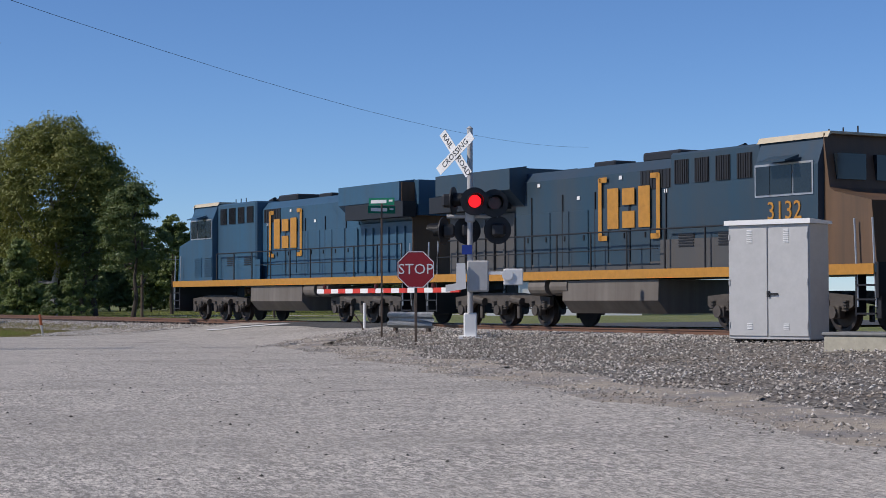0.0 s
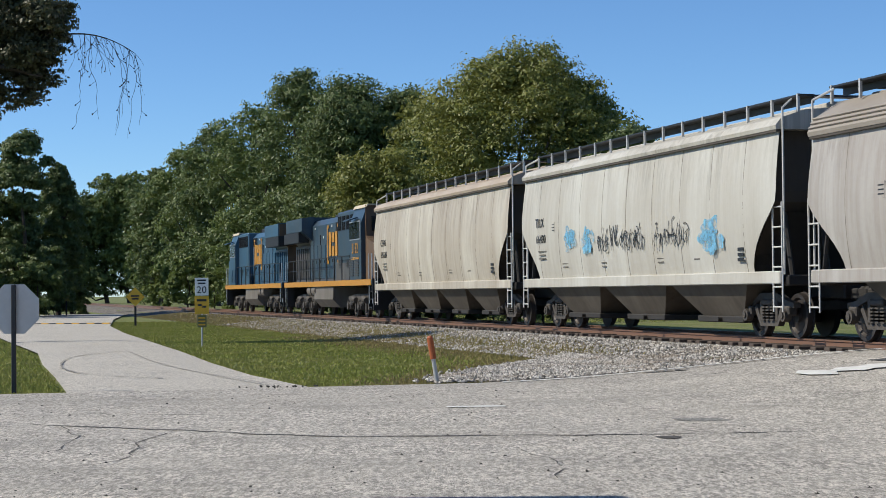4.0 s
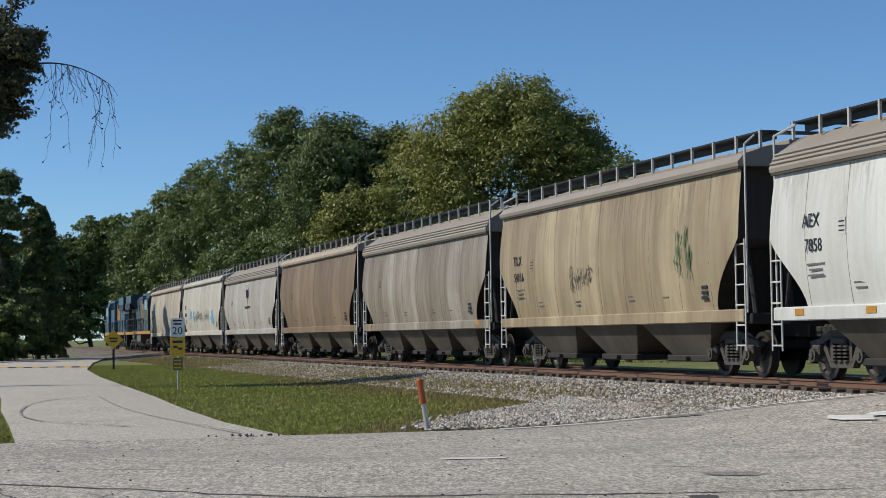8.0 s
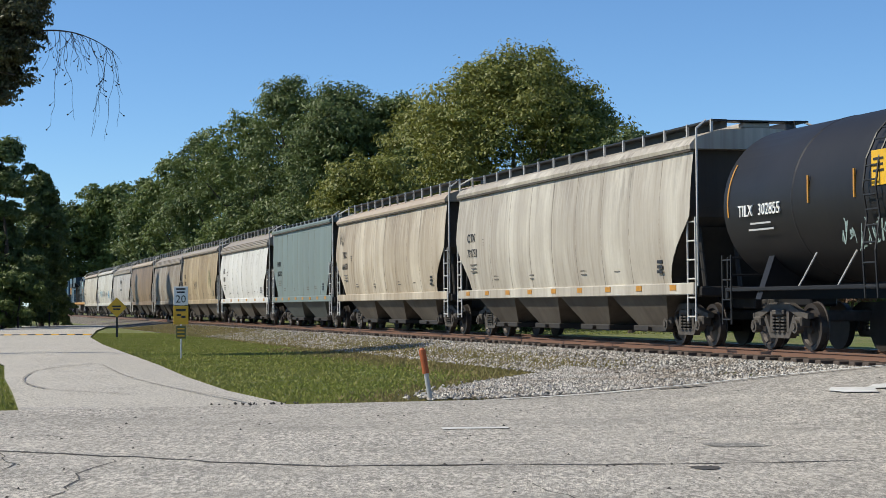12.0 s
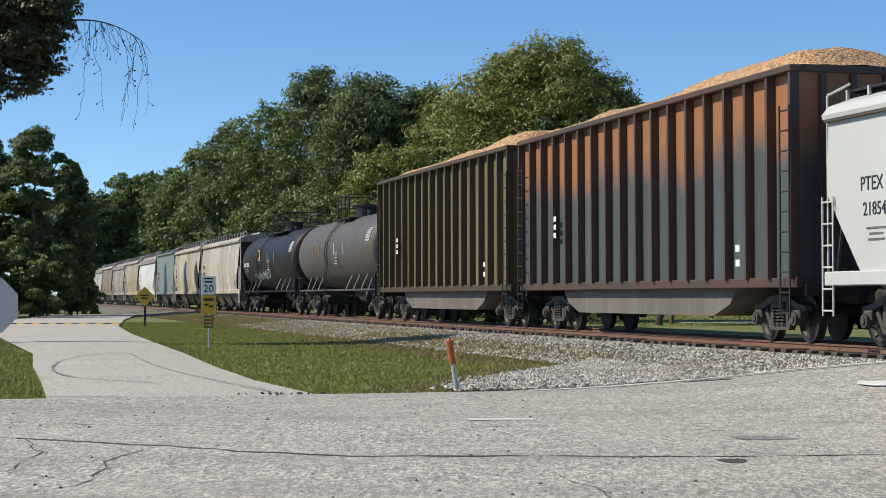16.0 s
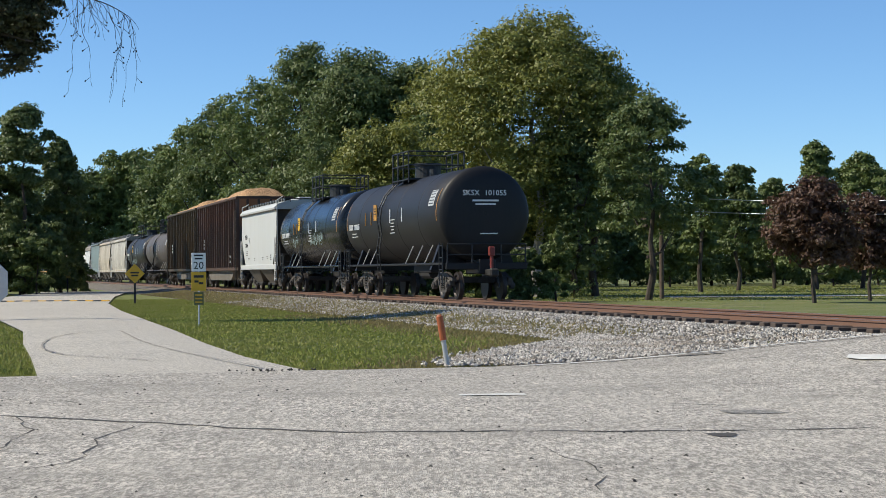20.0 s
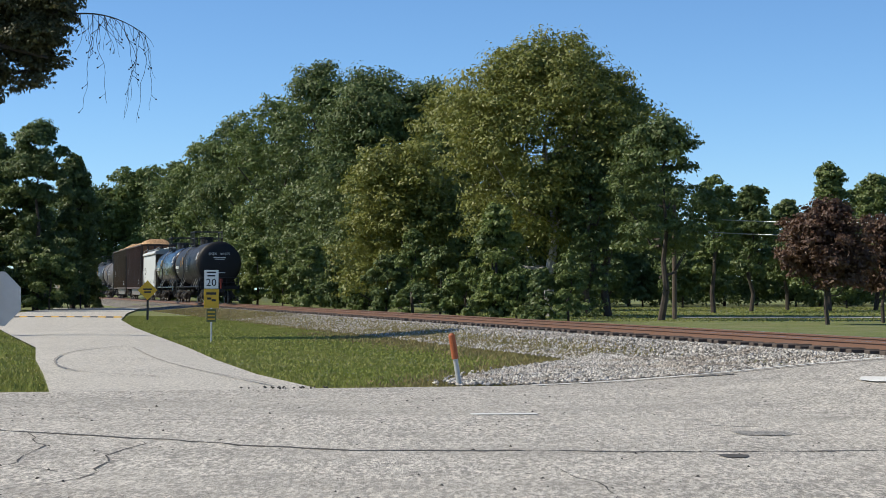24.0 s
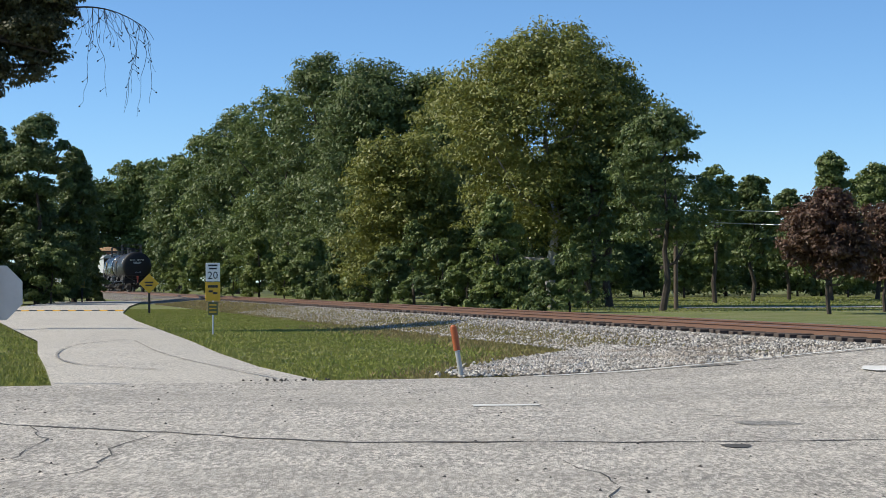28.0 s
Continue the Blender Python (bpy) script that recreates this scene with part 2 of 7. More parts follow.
L_LIGHT = island_leaf("leaf_light", (0.11, 0.15, 0.036), (0.17, 0.215, 0.05), (0.23, 0.255, 0.07))
L_PINE = island_leaf("leaf_pine", (0.055, 0.064, 0.028), (0.085, 0.09, 0.038), (0.13, 0.11, 0.06))
L_GRASS = island_leaf("grass_blades", (0.2, 0.23, 0.055), (0.245, 0.27, 0.07), (0.31, 0.29, 0.12), 0.05, 0.9)



# ---- mesh helpers ----
def part(name, bm, mat, parent=None, label=""):
    me = bpy.data.meshes.new(name)
    bm.to_mesh(me)
    bm.free()
    for k in mat if isinstance(mat, (list, tuple)) else [mat]:
        me.materials.append(k)
    ob = new(name, me)
    if parent is not None:
        ob.parent = parent
    if label:
        ob["label"] = label
    return ob


def shared(name, ob, parent, m):
    """Another object on the same mesh."""
    o = new(name, ob.data)
    o.parent = parent
    o.matrix_basis = m
    return o


def thing(name, label, category, group="", kind="", at=None):
    e = new(name)
    e.empty_display_size = 0.3
    if at is not None:
        e.matrix_basis = at
    return tagged(e, label, category, group, kind)


def box(bm, x, y, z, sx, sy, sz, bev=0.0, m=None):
    """A box centred at x, y, z with full sizes."""
    mat = Matrix.Translation((x, y, z)) @ Matrix.Diagonal((sx, sy, sz, 1))
    if m is not None:
        mat = m @ mat
    vs = bmesh.ops.create_cube(bm, size=1.0, matrix=mat)["verts"]
    if bev:
        es = list({e for v in vs for e in v.link_edges})
        bmesh.ops.bevel(bm, geom=es, offset=bev, segments=1, affect="EDGES")
    return bm


def rod(bm, a, b, r, n=8, r2=None):
    a, b = Vector(a), Vector(b)
    d = b - a
    m = Matrix.Translation((a + b) / 2) @ d.to_track_quat("Z", "Y").to_matrix().to_4x4()
    bmesh.ops.create_cone(bm, cap_ends=True, segments=n, radius1=r, radius2=r if r2 is None else r2, depth=d.length, matrix=m)
    return bm


def prism(bm, profile, axis, lo, hi):
    """A closed profile run along an axis: 'x' takes (y, z), 'y' takes (x, z), 'z' takes (x, y)."""
    def put(p, s):
        return {"x": (s, p[0], p[1]), "y": (p[0], s, p[1]), "z": (p[0], p[1], s)}[axis]
    a = [bm.verts.new(put(p, lo)) for p in profile]
    b = [bm.verts.new(put(p, hi)) for p in profile]
    n = len(profile)
    for i in range(n):
        bm.faces.new((a[i], a[(i + 1) % n], b[(i + 1) % n], b[i]))
    bm.faces.new(a[::-1])
    bm.faces.new(b)
    bmesh.ops.recalc_face_normals(bm, faces=bm.faces)
    return bm


def sheet(bm, rows):
    """A grid of faces through rows of points."""
    vs = [[bm.verts.new(p) for p in r] for r in rows]
    for i in range(len(vs) - 1):
        for j in range(len(vs[0]) - 1):
            bm.faces.new((vs[i][j], vs[i][j + 1], vs[i + 1][j + 1], vs[i + 1][j]))
    return bm


def B():
    return bmesh.new()


def lettering(name, text, size, m, mat, parent, thick=0.004, spacing=1.0):
    cu = bpy.data.curves.new(name, "FONT")
    cu.body, cu.size, cu.extrude, cu.space_character = text, size, thick, spacing
    cu.align_x, cu.align_y = "CENTER", "CENTER"
    cu.resolution_u = 2
    tmp = bpy.data.objects.new(name, cu)
    scene.collection.objects.link(tmp)
    me = bpy.data.meshes.new_from_object(tmp.evaluated_get(bpy.context.evaluated_depsgraph_get()))
    bpy.data.objects.remove(tmp)
    me.materials.append(mat)
    ob = new(name, me)
    ob.parent = parent
    ob.matrix_basis = m
    return ob


# ---- plan: u runs along the track, w is the distance from it on the camera's side ----
TH = math.atan(839 / 3200)
AL = Vector((-math.sin(TH), math.cos(TH), 0))
AC = Vector((math.cos(TH), math.sin(TH), 0))
T0 = Vector((17.3, 0, 0))
RAIL_Z = 0.46
EDGE_U = 29.7                                     # far edge of the street


def at(u, w, z=0.0):
    p = T0 + AL * u - AC * w
    return Vector((p.x, p.y, z))


def uw(x, y):
    p = Vector((x, y, 0)) - T0
    return p.dot(AL), -p.dot(AC)


def smooth(a, b, x):
    k = min(1.0, max(0.0, (x - a) / (b - a)))
    return k * k * (3 - 2 * k)


def street_in(u):
    return smooth(14.0, 18.0, u) * (1 - smooth(EDGE_U - 0.3, EDGE_U + 1.8, u))


def bed(w, u):
    """Height of the line's bank away from the street."""
    if w > 0 and u < 20:
        return max(0.26 * (1 - smooth(2.2, 5.6, w)), 0.32 * (1 - smooth(4.5, 10.5, w)))
    if w < 0:
        return 0.26 - 0.0 * w
    return 0.26 * (1 - smooth(2.2, 5.6, w))


def ramp_z(w):
    return 0.445 * (1 - smooth(0.9, 9.5, abs(w))) if w > 0 else 0.445 * (1 - 0.35 * smooth(1.0, 9.0, -w))


def ground_z(u, w):
    k = street_in(u)
    return (1 - k) * bed(w, u) + k * ramp_z(w)


def w_edge(u):
    """Where the asphalt ends on the side of the line."""
    wide = 7.75 + 0.31 * min(34.0, max(0.0, 9.6 - u))
    return 1.95 + wide * (1 - smooth(11.5, 19.5, u)) + 0.25 * math.sin(u * 0.9) * (1 - smooth(10, 17, u))


def spread(a, b, near, far):
    """Steps that widen away from the middle part."""
    out, x = [a], a
    while x < b:
        x += near if -30 < x < 60 else far
        out.append(min(x, b))
    return out


# ---- ground ----
bm = B()
us = [-1500, -700, -300, -150, -90] + spread(-70, 90, 1.5, 4.0) + [105, 130, 170, 230, 320, 600, 1200, 2600]
ws = [-2500, -1200, -500, -220, -100, -50, -30, -20, -14, -10, -7, -5, -3.5, -2.6, -2.0, -1.2, 0, 1.2, 2.0, 2.6, 3.2, 3.8, 4.4, 5, 5.6, 6.5, 8, 10, 12, 15, 20, 30, 45, 70, 120, 300, 900, 2000]
sheet(bm, [[at(u, w, ground_z(u, w) - 0.06 - (0.14 if abs(w) < 2.1 else 0)) for w in ws] for u in us])
for f in bm.faces:
    f.smooth = True
tagged(part("ground", bm, M_GRASS), "mown green grass with dry patches beside the railway", "ground", kind="structure")

# street and forecourt of worn grey asphalt
bm = B()
cols = spread(-110, EDGE_U, 0.8, 4.0)
rows = []
for u in cols:
    w0 = w_edge(u)
    rows.append([at(u, w, ground_z(u, w) + (0.012 if w > w0 + 0.01 else -0.03)) for w in [w0 + (70 - w0) * (k / 26) ** 1.7 for k in range(27)]])
sheet(bm, rows)
tagged(part("road", bm, M_ASPH), "worn light grey asphalt street with cracks and stains", "road", kind="structure")
bm = B()
sheet(bm, [[at(u, w, ramp_z(w) + 0.004) for w in (-60, -30, -12, -9, -6, -3, -1.2, -0.8)] for u in (17.0, 19, 21, 23, 26, 28.5)])
sheet(bm, [[at(u, w, ramp_z(w) + 0.004) for w in (-0.66, -0.3, 0.3, 0.66)] for u in (17.0, 19, 21, 23, 26, 28.5)])
sheet(bm, [[at(u, w, ground_z(u, w) + 0.02) for w in (0.8, 1.2, 2.0, 2.8, 3.5 + 0.25 * math.sin(u))] for u in (18.6, 19.5, 21, 22.5, 24, 25.5, 27.3)])
sheet(bm, [[at(u, w, ramp_z(w) + 0.006) for w in (0.8, 1.2, 1.98)] for u in (27.3, 28.0, 28.5)])
tagged(part("level_crossing", bm, M_ASPH_DARK), "dark asphalt level crossing laid over the rails", "crossing", kind="structure")

# ballast: crown and shoulders
def ballast_strip(name, u0, u1, step):
    b2 = B()
    rr = []
    n = max(2, int((u1 - u0) / step))
    for i in range(n + 1):
        u = u0 + (u1 - u0) * i / n
        rr.append([at(u, w, z + 0.03 * noise.noise((u * 0.8, w * 1.3, 0))) for w, z in
                   ((-4.6, 0.12), (-3.4, 0.2), (-2.2, 0.25), (-1.2, 0.26), (0, 0.27), (1.2, 0.26), (2.0, 0.255), (2.6, 0.21), (3.3, 0.14), (4.1, 0.07), (4.9, 0.015), (5.4, -0.08))])
    sheet(b2, rr)
    for f2 in b2.faces:
        f2.smooth = True
    return tagged(part(name, b2, M_BALLAST), "grey crushed-stone ballast bed of the railway", "ballast", kind="structure")


ballast_strip("ballast_bed", EDGE_U - 0.6, 330, 1.2)
ballast_strip("ballast_bed", -150, 16.8, 1.2)

# gravel apron between the grass, the line and the street
bm = B()
rr = []
for i in range(25):
    u = EDGE_U + 0.02 + i * 0.42
    reach = 9.6 * (1 - (i / 24) ** 1.4) + 4.4 * (i / 24) ** 1.4 + 0.5 * noise.noise((u * 0.7, 3, 0))
    rr.append([at(u, w, max(ground_z(u, w), 0) + 0.02 - (0.07 if k == 8 else 0)) for k, w in enumerate([4.2 + (reach - 4.2) * k / 8 for k in range(9)])])
sheet(bm, rr)
tagged(part("gravel_apron", bm, M_BALLAST), "loose grey gravel apron spreading from the railway bank", "gravel", kind="structure")

# gravel bank round the crossing signal, with a strip of dry soil along the asphalt
bm = B()
rr = []
for u in spread(-110, 17.6, 0.8, 4.0):
    we = w_edge(u)
    lo = min(2.5, we - 0.3)
    rr.append([at(u, lo + (we - 0.9 - lo) * k / 10, ground_z(u, lo + (we - lo) * k / 10) + 0.03 - (0.1 if k == 0 else 0) + 0.05 * noise.noise((u * 0.5, k * 0.4, 7))) for k in range(11)])
sheet(bm, rr)
tagged(part("gravel_bank", bm, M_BALLAST), "grey gravel bank beside the crossing signal", "gravel", kind="structure")
bm = B()
rr = []
for u in spread(-110, 17.6, 0.8, 4.0):
    we = w_edge(u)
    a = we - 1.3 - 1.1 * noise.noise((u * 0.35, 1, 2)) - 0.5 * noise.noise((u * 1.3, 1, 2))
    b3 = we + 0.35 + 0.5 * noise.noise((u * 0.6, 5, 2)) + 0.35 * noise.noise((u * 1.7, 5, 2))
    rr.append([at(u, a + (b3 - a) * k / 4, max(ground_z(u, a + (b3 - a) * k / 4), 0) + (0.055, 0.06, 0.045, 0.03, 0.008)[k]) for k in range(5)])
sheet(bm, rr)
tagged(part("dirt_verge", bm, M_DIRT), "dry brown soil verge along the asphalt edge", "soil", kind="structure")

# concrete lane running beside the grass towards the wood
LANE = [(-5.02, 30, 1.77), (-6.5, 36, 1.8), (-8.3, 44, 1.85), (-11.2, 55, 2.2), (-14.6, 68, 2.6), (-18.6, 85, 3.0), (-23.2, 110, 3.4), (-27.5, 140, 3.4)]
bm = B()
rr = [[Vector((-5.5 + 3.6 * k / 4, 24.68 + 0.94 * k / 4, 0.012)) for k in range(5)]]
for i, (x, y, hw) in enumerate(LANE):
    rr.append([Vector((x + s * hw, y, 0.012 + (0.0 if abs(s) == 1 else 0.03))) for s in (-1, -0.5, 0, 0.5, 1)])
sheet(bm, rr)
tagged(part("lane", bm, M_DRIVE), "pale concrete lane with curved tyre marks", "lane", kind="structure")


# ---- rolling stock ----
INK_BLUE, t_, b_ = nodes_of("tag_blue")
b_.inputs["Base Color"].default_value = (0.17, 0.4, 0.58, 1)
b_.inputs["Roughness"].default_value = 0.8
t_.links.new(ramp(t_, noise_of(t_, 3.5, 6, 0.75), 0.4, 0.62), b_.inputs["Alpha"])
M_MARKER = plain("marker_red", (0.22, 0.03, 0.02), 0.5)
CAR_TURN = -90 + math.degrees(TH)                 # local +x runs back along the train, -y faces the camera
SPEED = 18.0
# the train gathers way at first, then settles to its speed
LEAD_T = (0.0, 0.5, 1.0, 1.5, 2.0, 2.5, 3.0, 3.5, 4.5, 5.5)
LEAD_U = (-1.2, 1.7, 4.2, 4.7, 4.0, 3.0, 1.9, 1.0, 0.2, 0.0)


def car_pose(mid, t):
    """Where a car stands whose middle passes the plan's zero at the time mid."""
    p = at(SPEED * (t - mid) + float(np.interp(t, LEAD_T, LEAD_U)), 0, RAIL_Z)
    return pose(p.x, p.y, p.z, 0, 0, CAR_TURN)


def wheel_mesh():
    bm = B()
    n = 28
    prof = [(0.0, -0.1), (0.13, -0.1), (0.14, -0.05), (0.33, -0.02), (0.37, -0.07), (0.455, -0.07), (0.46, 0.05), (0.49, 0.06), (0.49, 0.08), (0.0, 0.08)]
    sheet(bm, [[(r * math.sin(6.28318 * k / n), y, r * math.cos(6.28318 * k / n)) for k in range(n + 1)] for r, y in prof])
    bmesh.ops.remove_doubles(bm, verts=bm.verts, dist=0.0005)
    bmesh.ops.recalc_face_normals(bm, faces=bm.faces)
    return bm


WHEEL = None
INK_STENCIL = plain("stencil_ink", (0.16, 0.145, 0.125), 0.8, var=0.5)
M_SEAM = plain("seam_grime", (0.24, 0.21, 0.17), 0.8, 0, 0.5, 2)
# near-black brown: grime plus the shade of wagon ends and eaves, as colour
M_SHADE_GRIME = paint("end_and_eave_shade", (0.085, 0.07, 0.055), (0.035, 0.028, 0.022), 0.5, 0.8)


def add_truck(car, x, base=1.8, axles=2):
    """A bogie under the car, with its wheels as pieces."""
    global WHEEL
    bm = B()
    half = base / 2
    for s in (-1, 1):
        y = s * 0.98
        y0, y1 = y - 0.07, y + 0.07
        if axles == 3:
            prism(bm, [(-half - 0.55, 0.62), (-half - 0.35, 0.52), (-half + 0.35, 0.52), (-half + 0.55, 0.68), (-0.55, 0.68), (-0.35, 0.52), (0.35, 0.52), (0.55, 0.68),
                       (half - 0.55, 0.68), (half - 0.35, 0.52), (half + 0.35, 0.52), (half + 0.55, 0.62), (half + 0.55, 0.86), (half * 0.5, 0.98), (-half * 0.5, 0.98), (-half - 0.55, 0.86)], "y", y0, y1)
            for k in range(3):
                ax = -half + half * k
                box(bm, ax, y + s * 0.06, 0.47, 0.36, 0.24, 0.3, 0.03)
                rod(bm, (ax, y + s * 0.1, 0.47), (ax, y + s * 0.24, 0.47), 0.15, 12)
                for dx in (-0.32, 0.32):
                    for q in range(4):
                        rod(bm, (ax + dx, y + s * 0.08, 0.5 + q * 0.07), (ax + dx, y + s * 0.08, 0.535 + q * 0.07), 0.1, 8)
            for ax in (-half * 0.5, half * 0.5):
                rod(bm, (ax - 0.3, y + s * 0.14, 0.8), (ax + 0.25, y + s * 0.14, 0.72), 0.12, 10)
                box(bm, ax, y + s * 0.08, 0.42, 0.14, 0.1, 0.4, 0.02)
            continue
        # cast side frame: top chord, bent lower chord, two columns, pedestals
        prism(bm, [(-half - 0.3, 0.62), (-half + 0.1, 0.66), (-0.34, 0.8), (0.34, 0.8), (half - 0.1, 0.66), (half + 0.3, 0.62),
                   (half + 0.3, 0.72), (half - 0.1, 0.78), (0.4, 0.93), (-0.4, 0.93), (-half + 0.1, 0.78), (-half - 0.3, 0.72)], "y", y0, y1)
        prism(bm, [(-half + 0.22, 0.6), (-half + 0.3, 0.7), (-0.38, 0.36), (0.38, 0.36), (half - 0.3, 0.7), (half - 0.22, 0.6), (0.42, 0.24), (-0.42, 0.24)], "y", y0, y1)
        for sx in (-0.36, 0.36):
            box(bm, sx, y, 0.58, 0.1, 0.14, 0.5)
        for k in range(axles):
            ax = -half + base * k / (axles - 1)
            box(bm, ax, y + s * 0.03, 0.56, 0.3, 0.22, 0.2, 0.03)
            rod(bm, (ax, y + s * 0.05, 0.47), (ax, y + s * 0.2, 0.47), 0.13, 12)
            rod(bm, (ax, y + s * 0.2, 0.47), (ax, y + s * 0.23, 0.47), 0.07, 8)
        for sx in (-0.21, 0.0, 0.21):
            for k in range(5):
                rod(bm, (sx, y + s * 0.05, 0.36 + k * 0.065), (sx, y + s * 0.05, 0.39 + k * 0.065), 0.09, 8)
        box(bm, 0, y + s * 0.03, 0.74, 0.5, 0.2, 0.12, 0.03)
    box(bm, 0, 0, 0.66, 0.42, 2.0, 0.22, 0.03)
    tr = part("truck", bm, M_TRUCK, car)
    tr.matrix_basis = pose(x, 0, 0)
    for k in range(axles):
        ax = -half + base * k / (axles - 1)
        for s in (-1, 1):
            m = pose(ax, s * 0.76, 0.46, 0, 0, 0 if s < 0 else 180)
            if WHEEL is None:
                WHEEL = part("wheel", wheel_mesh(), M_WHEEL, tr)
                WHEEL.matrix_basis = m
            else:
                shared("wheel", WHEEL, tr, m)
    return tr


def ladder(car, x, y, z0, z1, rungs, wide=0.42, mat=None, along="x"):
    bm = B()
    d = (wide / 2, 0) if along == "x" else (0, wide / 2)
    for s in (-1, 1):
        rod(bm, (x + s * d[0], y + s * d[1], z0), (x + s * d[0], y + s * d[1], z1), 0.022, 6)
    for k in range(rungs):
        z = z0 + 0.1 + (z1 - z0 - 0.2) * k / (rungs - 1)
        rod(bm, (x - d[0], y - d[1], z), (x + d[0], y + d[1], z), 0.018, 6)
    return part("ladder", bm, mat or M_LADDER, car)


def coupler(car, x, s):
    bm = B()
    box(bm, x + s * 0.35, 0, 0.9, 0.7, 0.2, 0.22, 0.03)
    box(bm, x + s * 0.72, 0.02, 0.9, 0.3, 0.3, 0.3, 0.06)
    return part("coupler", bm, M_UNDER, car)


def hose(car, x, s):
    bm = B()
    pts = [(x, 0.35, 0.8), (x + s * 0.2, 0.35, 0.55), (x + s * 0.4, 0.3, 0.42), (x + s * 0.55, 0.2, 0.6)]
    for a, b in zip(pts, pts[1:]):
        rod(bm, a, b, 0.025, 6)
    return part("air_hose", bm, M_BLACK, car)


def bars(car, x, z, y, widths, gap, hgt, mat, name="lettering"):
    """Lines of writing too small to read, as flat bars."""
    for i, w in enumerate(widths):
        part(name, box(B(), x, y, z - i * gap, w, 0.008, hgt), mat, car)


def hopper(label, mid, length, mat, roofmat, bays=3, curved=True, mark="", number="", inkmat=None, sill=None, tall=4.75,
           ribs=10, logo=None, dots=None, walkway=True, scrawl=(), bay_mat=None, eave=0.52, ribbed=False, rise=0.26, group="covered hopper wagons"):
    """A covered hopper: bulging sides cut back at the ends, roof, outlets, ladders, trucks."""
    car = thing("hopper_car", label, "hopper wagon", group)
    L = length - 1.15
    hl = L / 2
    z0, z1, zr = 1.3, tall - eave, tall - 0.12
    hw, bulge = 1.5, (0.13 if curved else 0.02)

    def yside(z):
        k = (z - z0) / (z1 - z0)
        return hw + bulge * math.sin(math.pi * min(1, max(0, k)) ** 0.9)

    def xend(z):
        k = (z - z0) / (z1 - z0)
        if k > 0.52:
            return hl - 0.12 - 0.1 * (k - 0.52)
        e = 1 - k / 0.52
        return hl - 0.12 - 1.3 * (math.sin(0.5 * math.pi * e) ** 1.3 if curved else e)

    zs = [z0 + (z1 - z0) * k / 14 for k in range(15)]
    nx = 90 if ribs else 30
    bm = B()
    for s in (-1, 1):
        rows = []
        for z in zs:
            # each panel swells a little between its seams
            row = []
            for i in range(nx + 1):
                x = xend(z) * (2 * i / nx - 1)
                swell = 0.03 * abs(math.sin(math.pi * ribs * (x + hl) / L)) * math.sin(math.pi * (z - z0) / (z1 - z0)) if ribs else 0.0
                row.append((x, s * (yside(z) + swell), z))
            rows.append(row)
        sheet(bm, rows)
    bmesh.ops.remove_doubles(bm, verts=bm.verts, dist=0.001)
    bmesh.ops.recalc_face_normals(bm, faces=bm.faces)
    for f in bm.faces:
        f.smooth = True
    part("body", bm, mat, car)
    # end sheets: grime and the shade between wagons painted into one dark colour
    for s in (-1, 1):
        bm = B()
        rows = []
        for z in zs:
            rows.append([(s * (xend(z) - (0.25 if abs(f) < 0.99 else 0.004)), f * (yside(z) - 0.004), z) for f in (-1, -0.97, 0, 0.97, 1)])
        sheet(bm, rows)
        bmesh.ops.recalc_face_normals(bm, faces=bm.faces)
        part("end_sheet", bm, M_SHADE_GRIME, car, "grimy end sheet with shade painted in")
    # roof with an eave and a low crown
    bm = B()
    prof = [(-hw - 0.1, z1 - 0.03), (-hw - 0.12, z1 + 0.05), (-hw + 0.02, z1 + 0.4 * eave), (-0.95, zr - 0.02), (0, zr + 0.04), (0.95, zr - 0.02), (hw - 0.02, z1 + 0.4 * eave), (hw + 0.12, z1 + 0.05), (hw + 0.1, z1 - 0.03)]
    prism(bm, prof, "x", -hl + 0.12, hl - 0.12)
    part("roof", bm, roofmat, car)
    if ribbed:
        for s in (-1, 1):
            for f in (0.3, 0.62, 0.94):
                bm = B()
                y, z = hw + 0.12 - 0.14 * f, z1 + 0.05 + (0.4 * eave - 0.05) * f
                box(bm, 0, s * y, z, 2 * hl - 0.3, 0.09, 0.05, 0.02)
                part("roof_rib", bm, roofmat, car)
    # thin dark strip under each eave, standing in for its shadow line
    for s in (-1, 1):
        bm = B()
        box(bm, 0, s * (hw + 0.03), z1 - 0.055, 2 * hl - 0.3, 0.12, 0.05)
        part("eave_shade_strip", bm, M_SHADE_GRIME, car)
    # side sills, end sills
    sm = sill or mat
    for s in (-1, 1):
        bm = B()
        box(bm, 0, s * (hw + 0.03), z0 - 0.06, L - 0.2, 0.1, 0.26, 0.02)
        part("side_sill", bm, sm, car)
        bm = B()
        box(bm, s * (hl - 0.25), 0, z0 - 0.12, 0.5, 2.9, 0.22, 0.03)
        box(bm, s * (hl - 0.9), 0, z0 - 0.3, 1.9, 0.5, 0.4, 0.03)
        part("end_sill", bm, M_UNDER, car)
        bm = B()
        for yy in (-1.3, -0.5, 0.5, 1.3):
            rod(bm, (s * (hl - 0.1), yy, z0 - 0.05), (s * (hl - 0.42), yy, z0 + 1.25), 0.05, 6)
        sheet(bm, [[(s * (hl - 1.35), y, z0 - 0.1) for y in (-1.3, 1.3)], [(s * (hl - 0.45), y, z0 + 1.25) for y in (-1.3, 1.3)]])
        part("end_frame", bm, M_UNDER, car)
        coupler(car, s * (hl - 0.1), s)
        hose(car, s * (hl - 0.1), s)
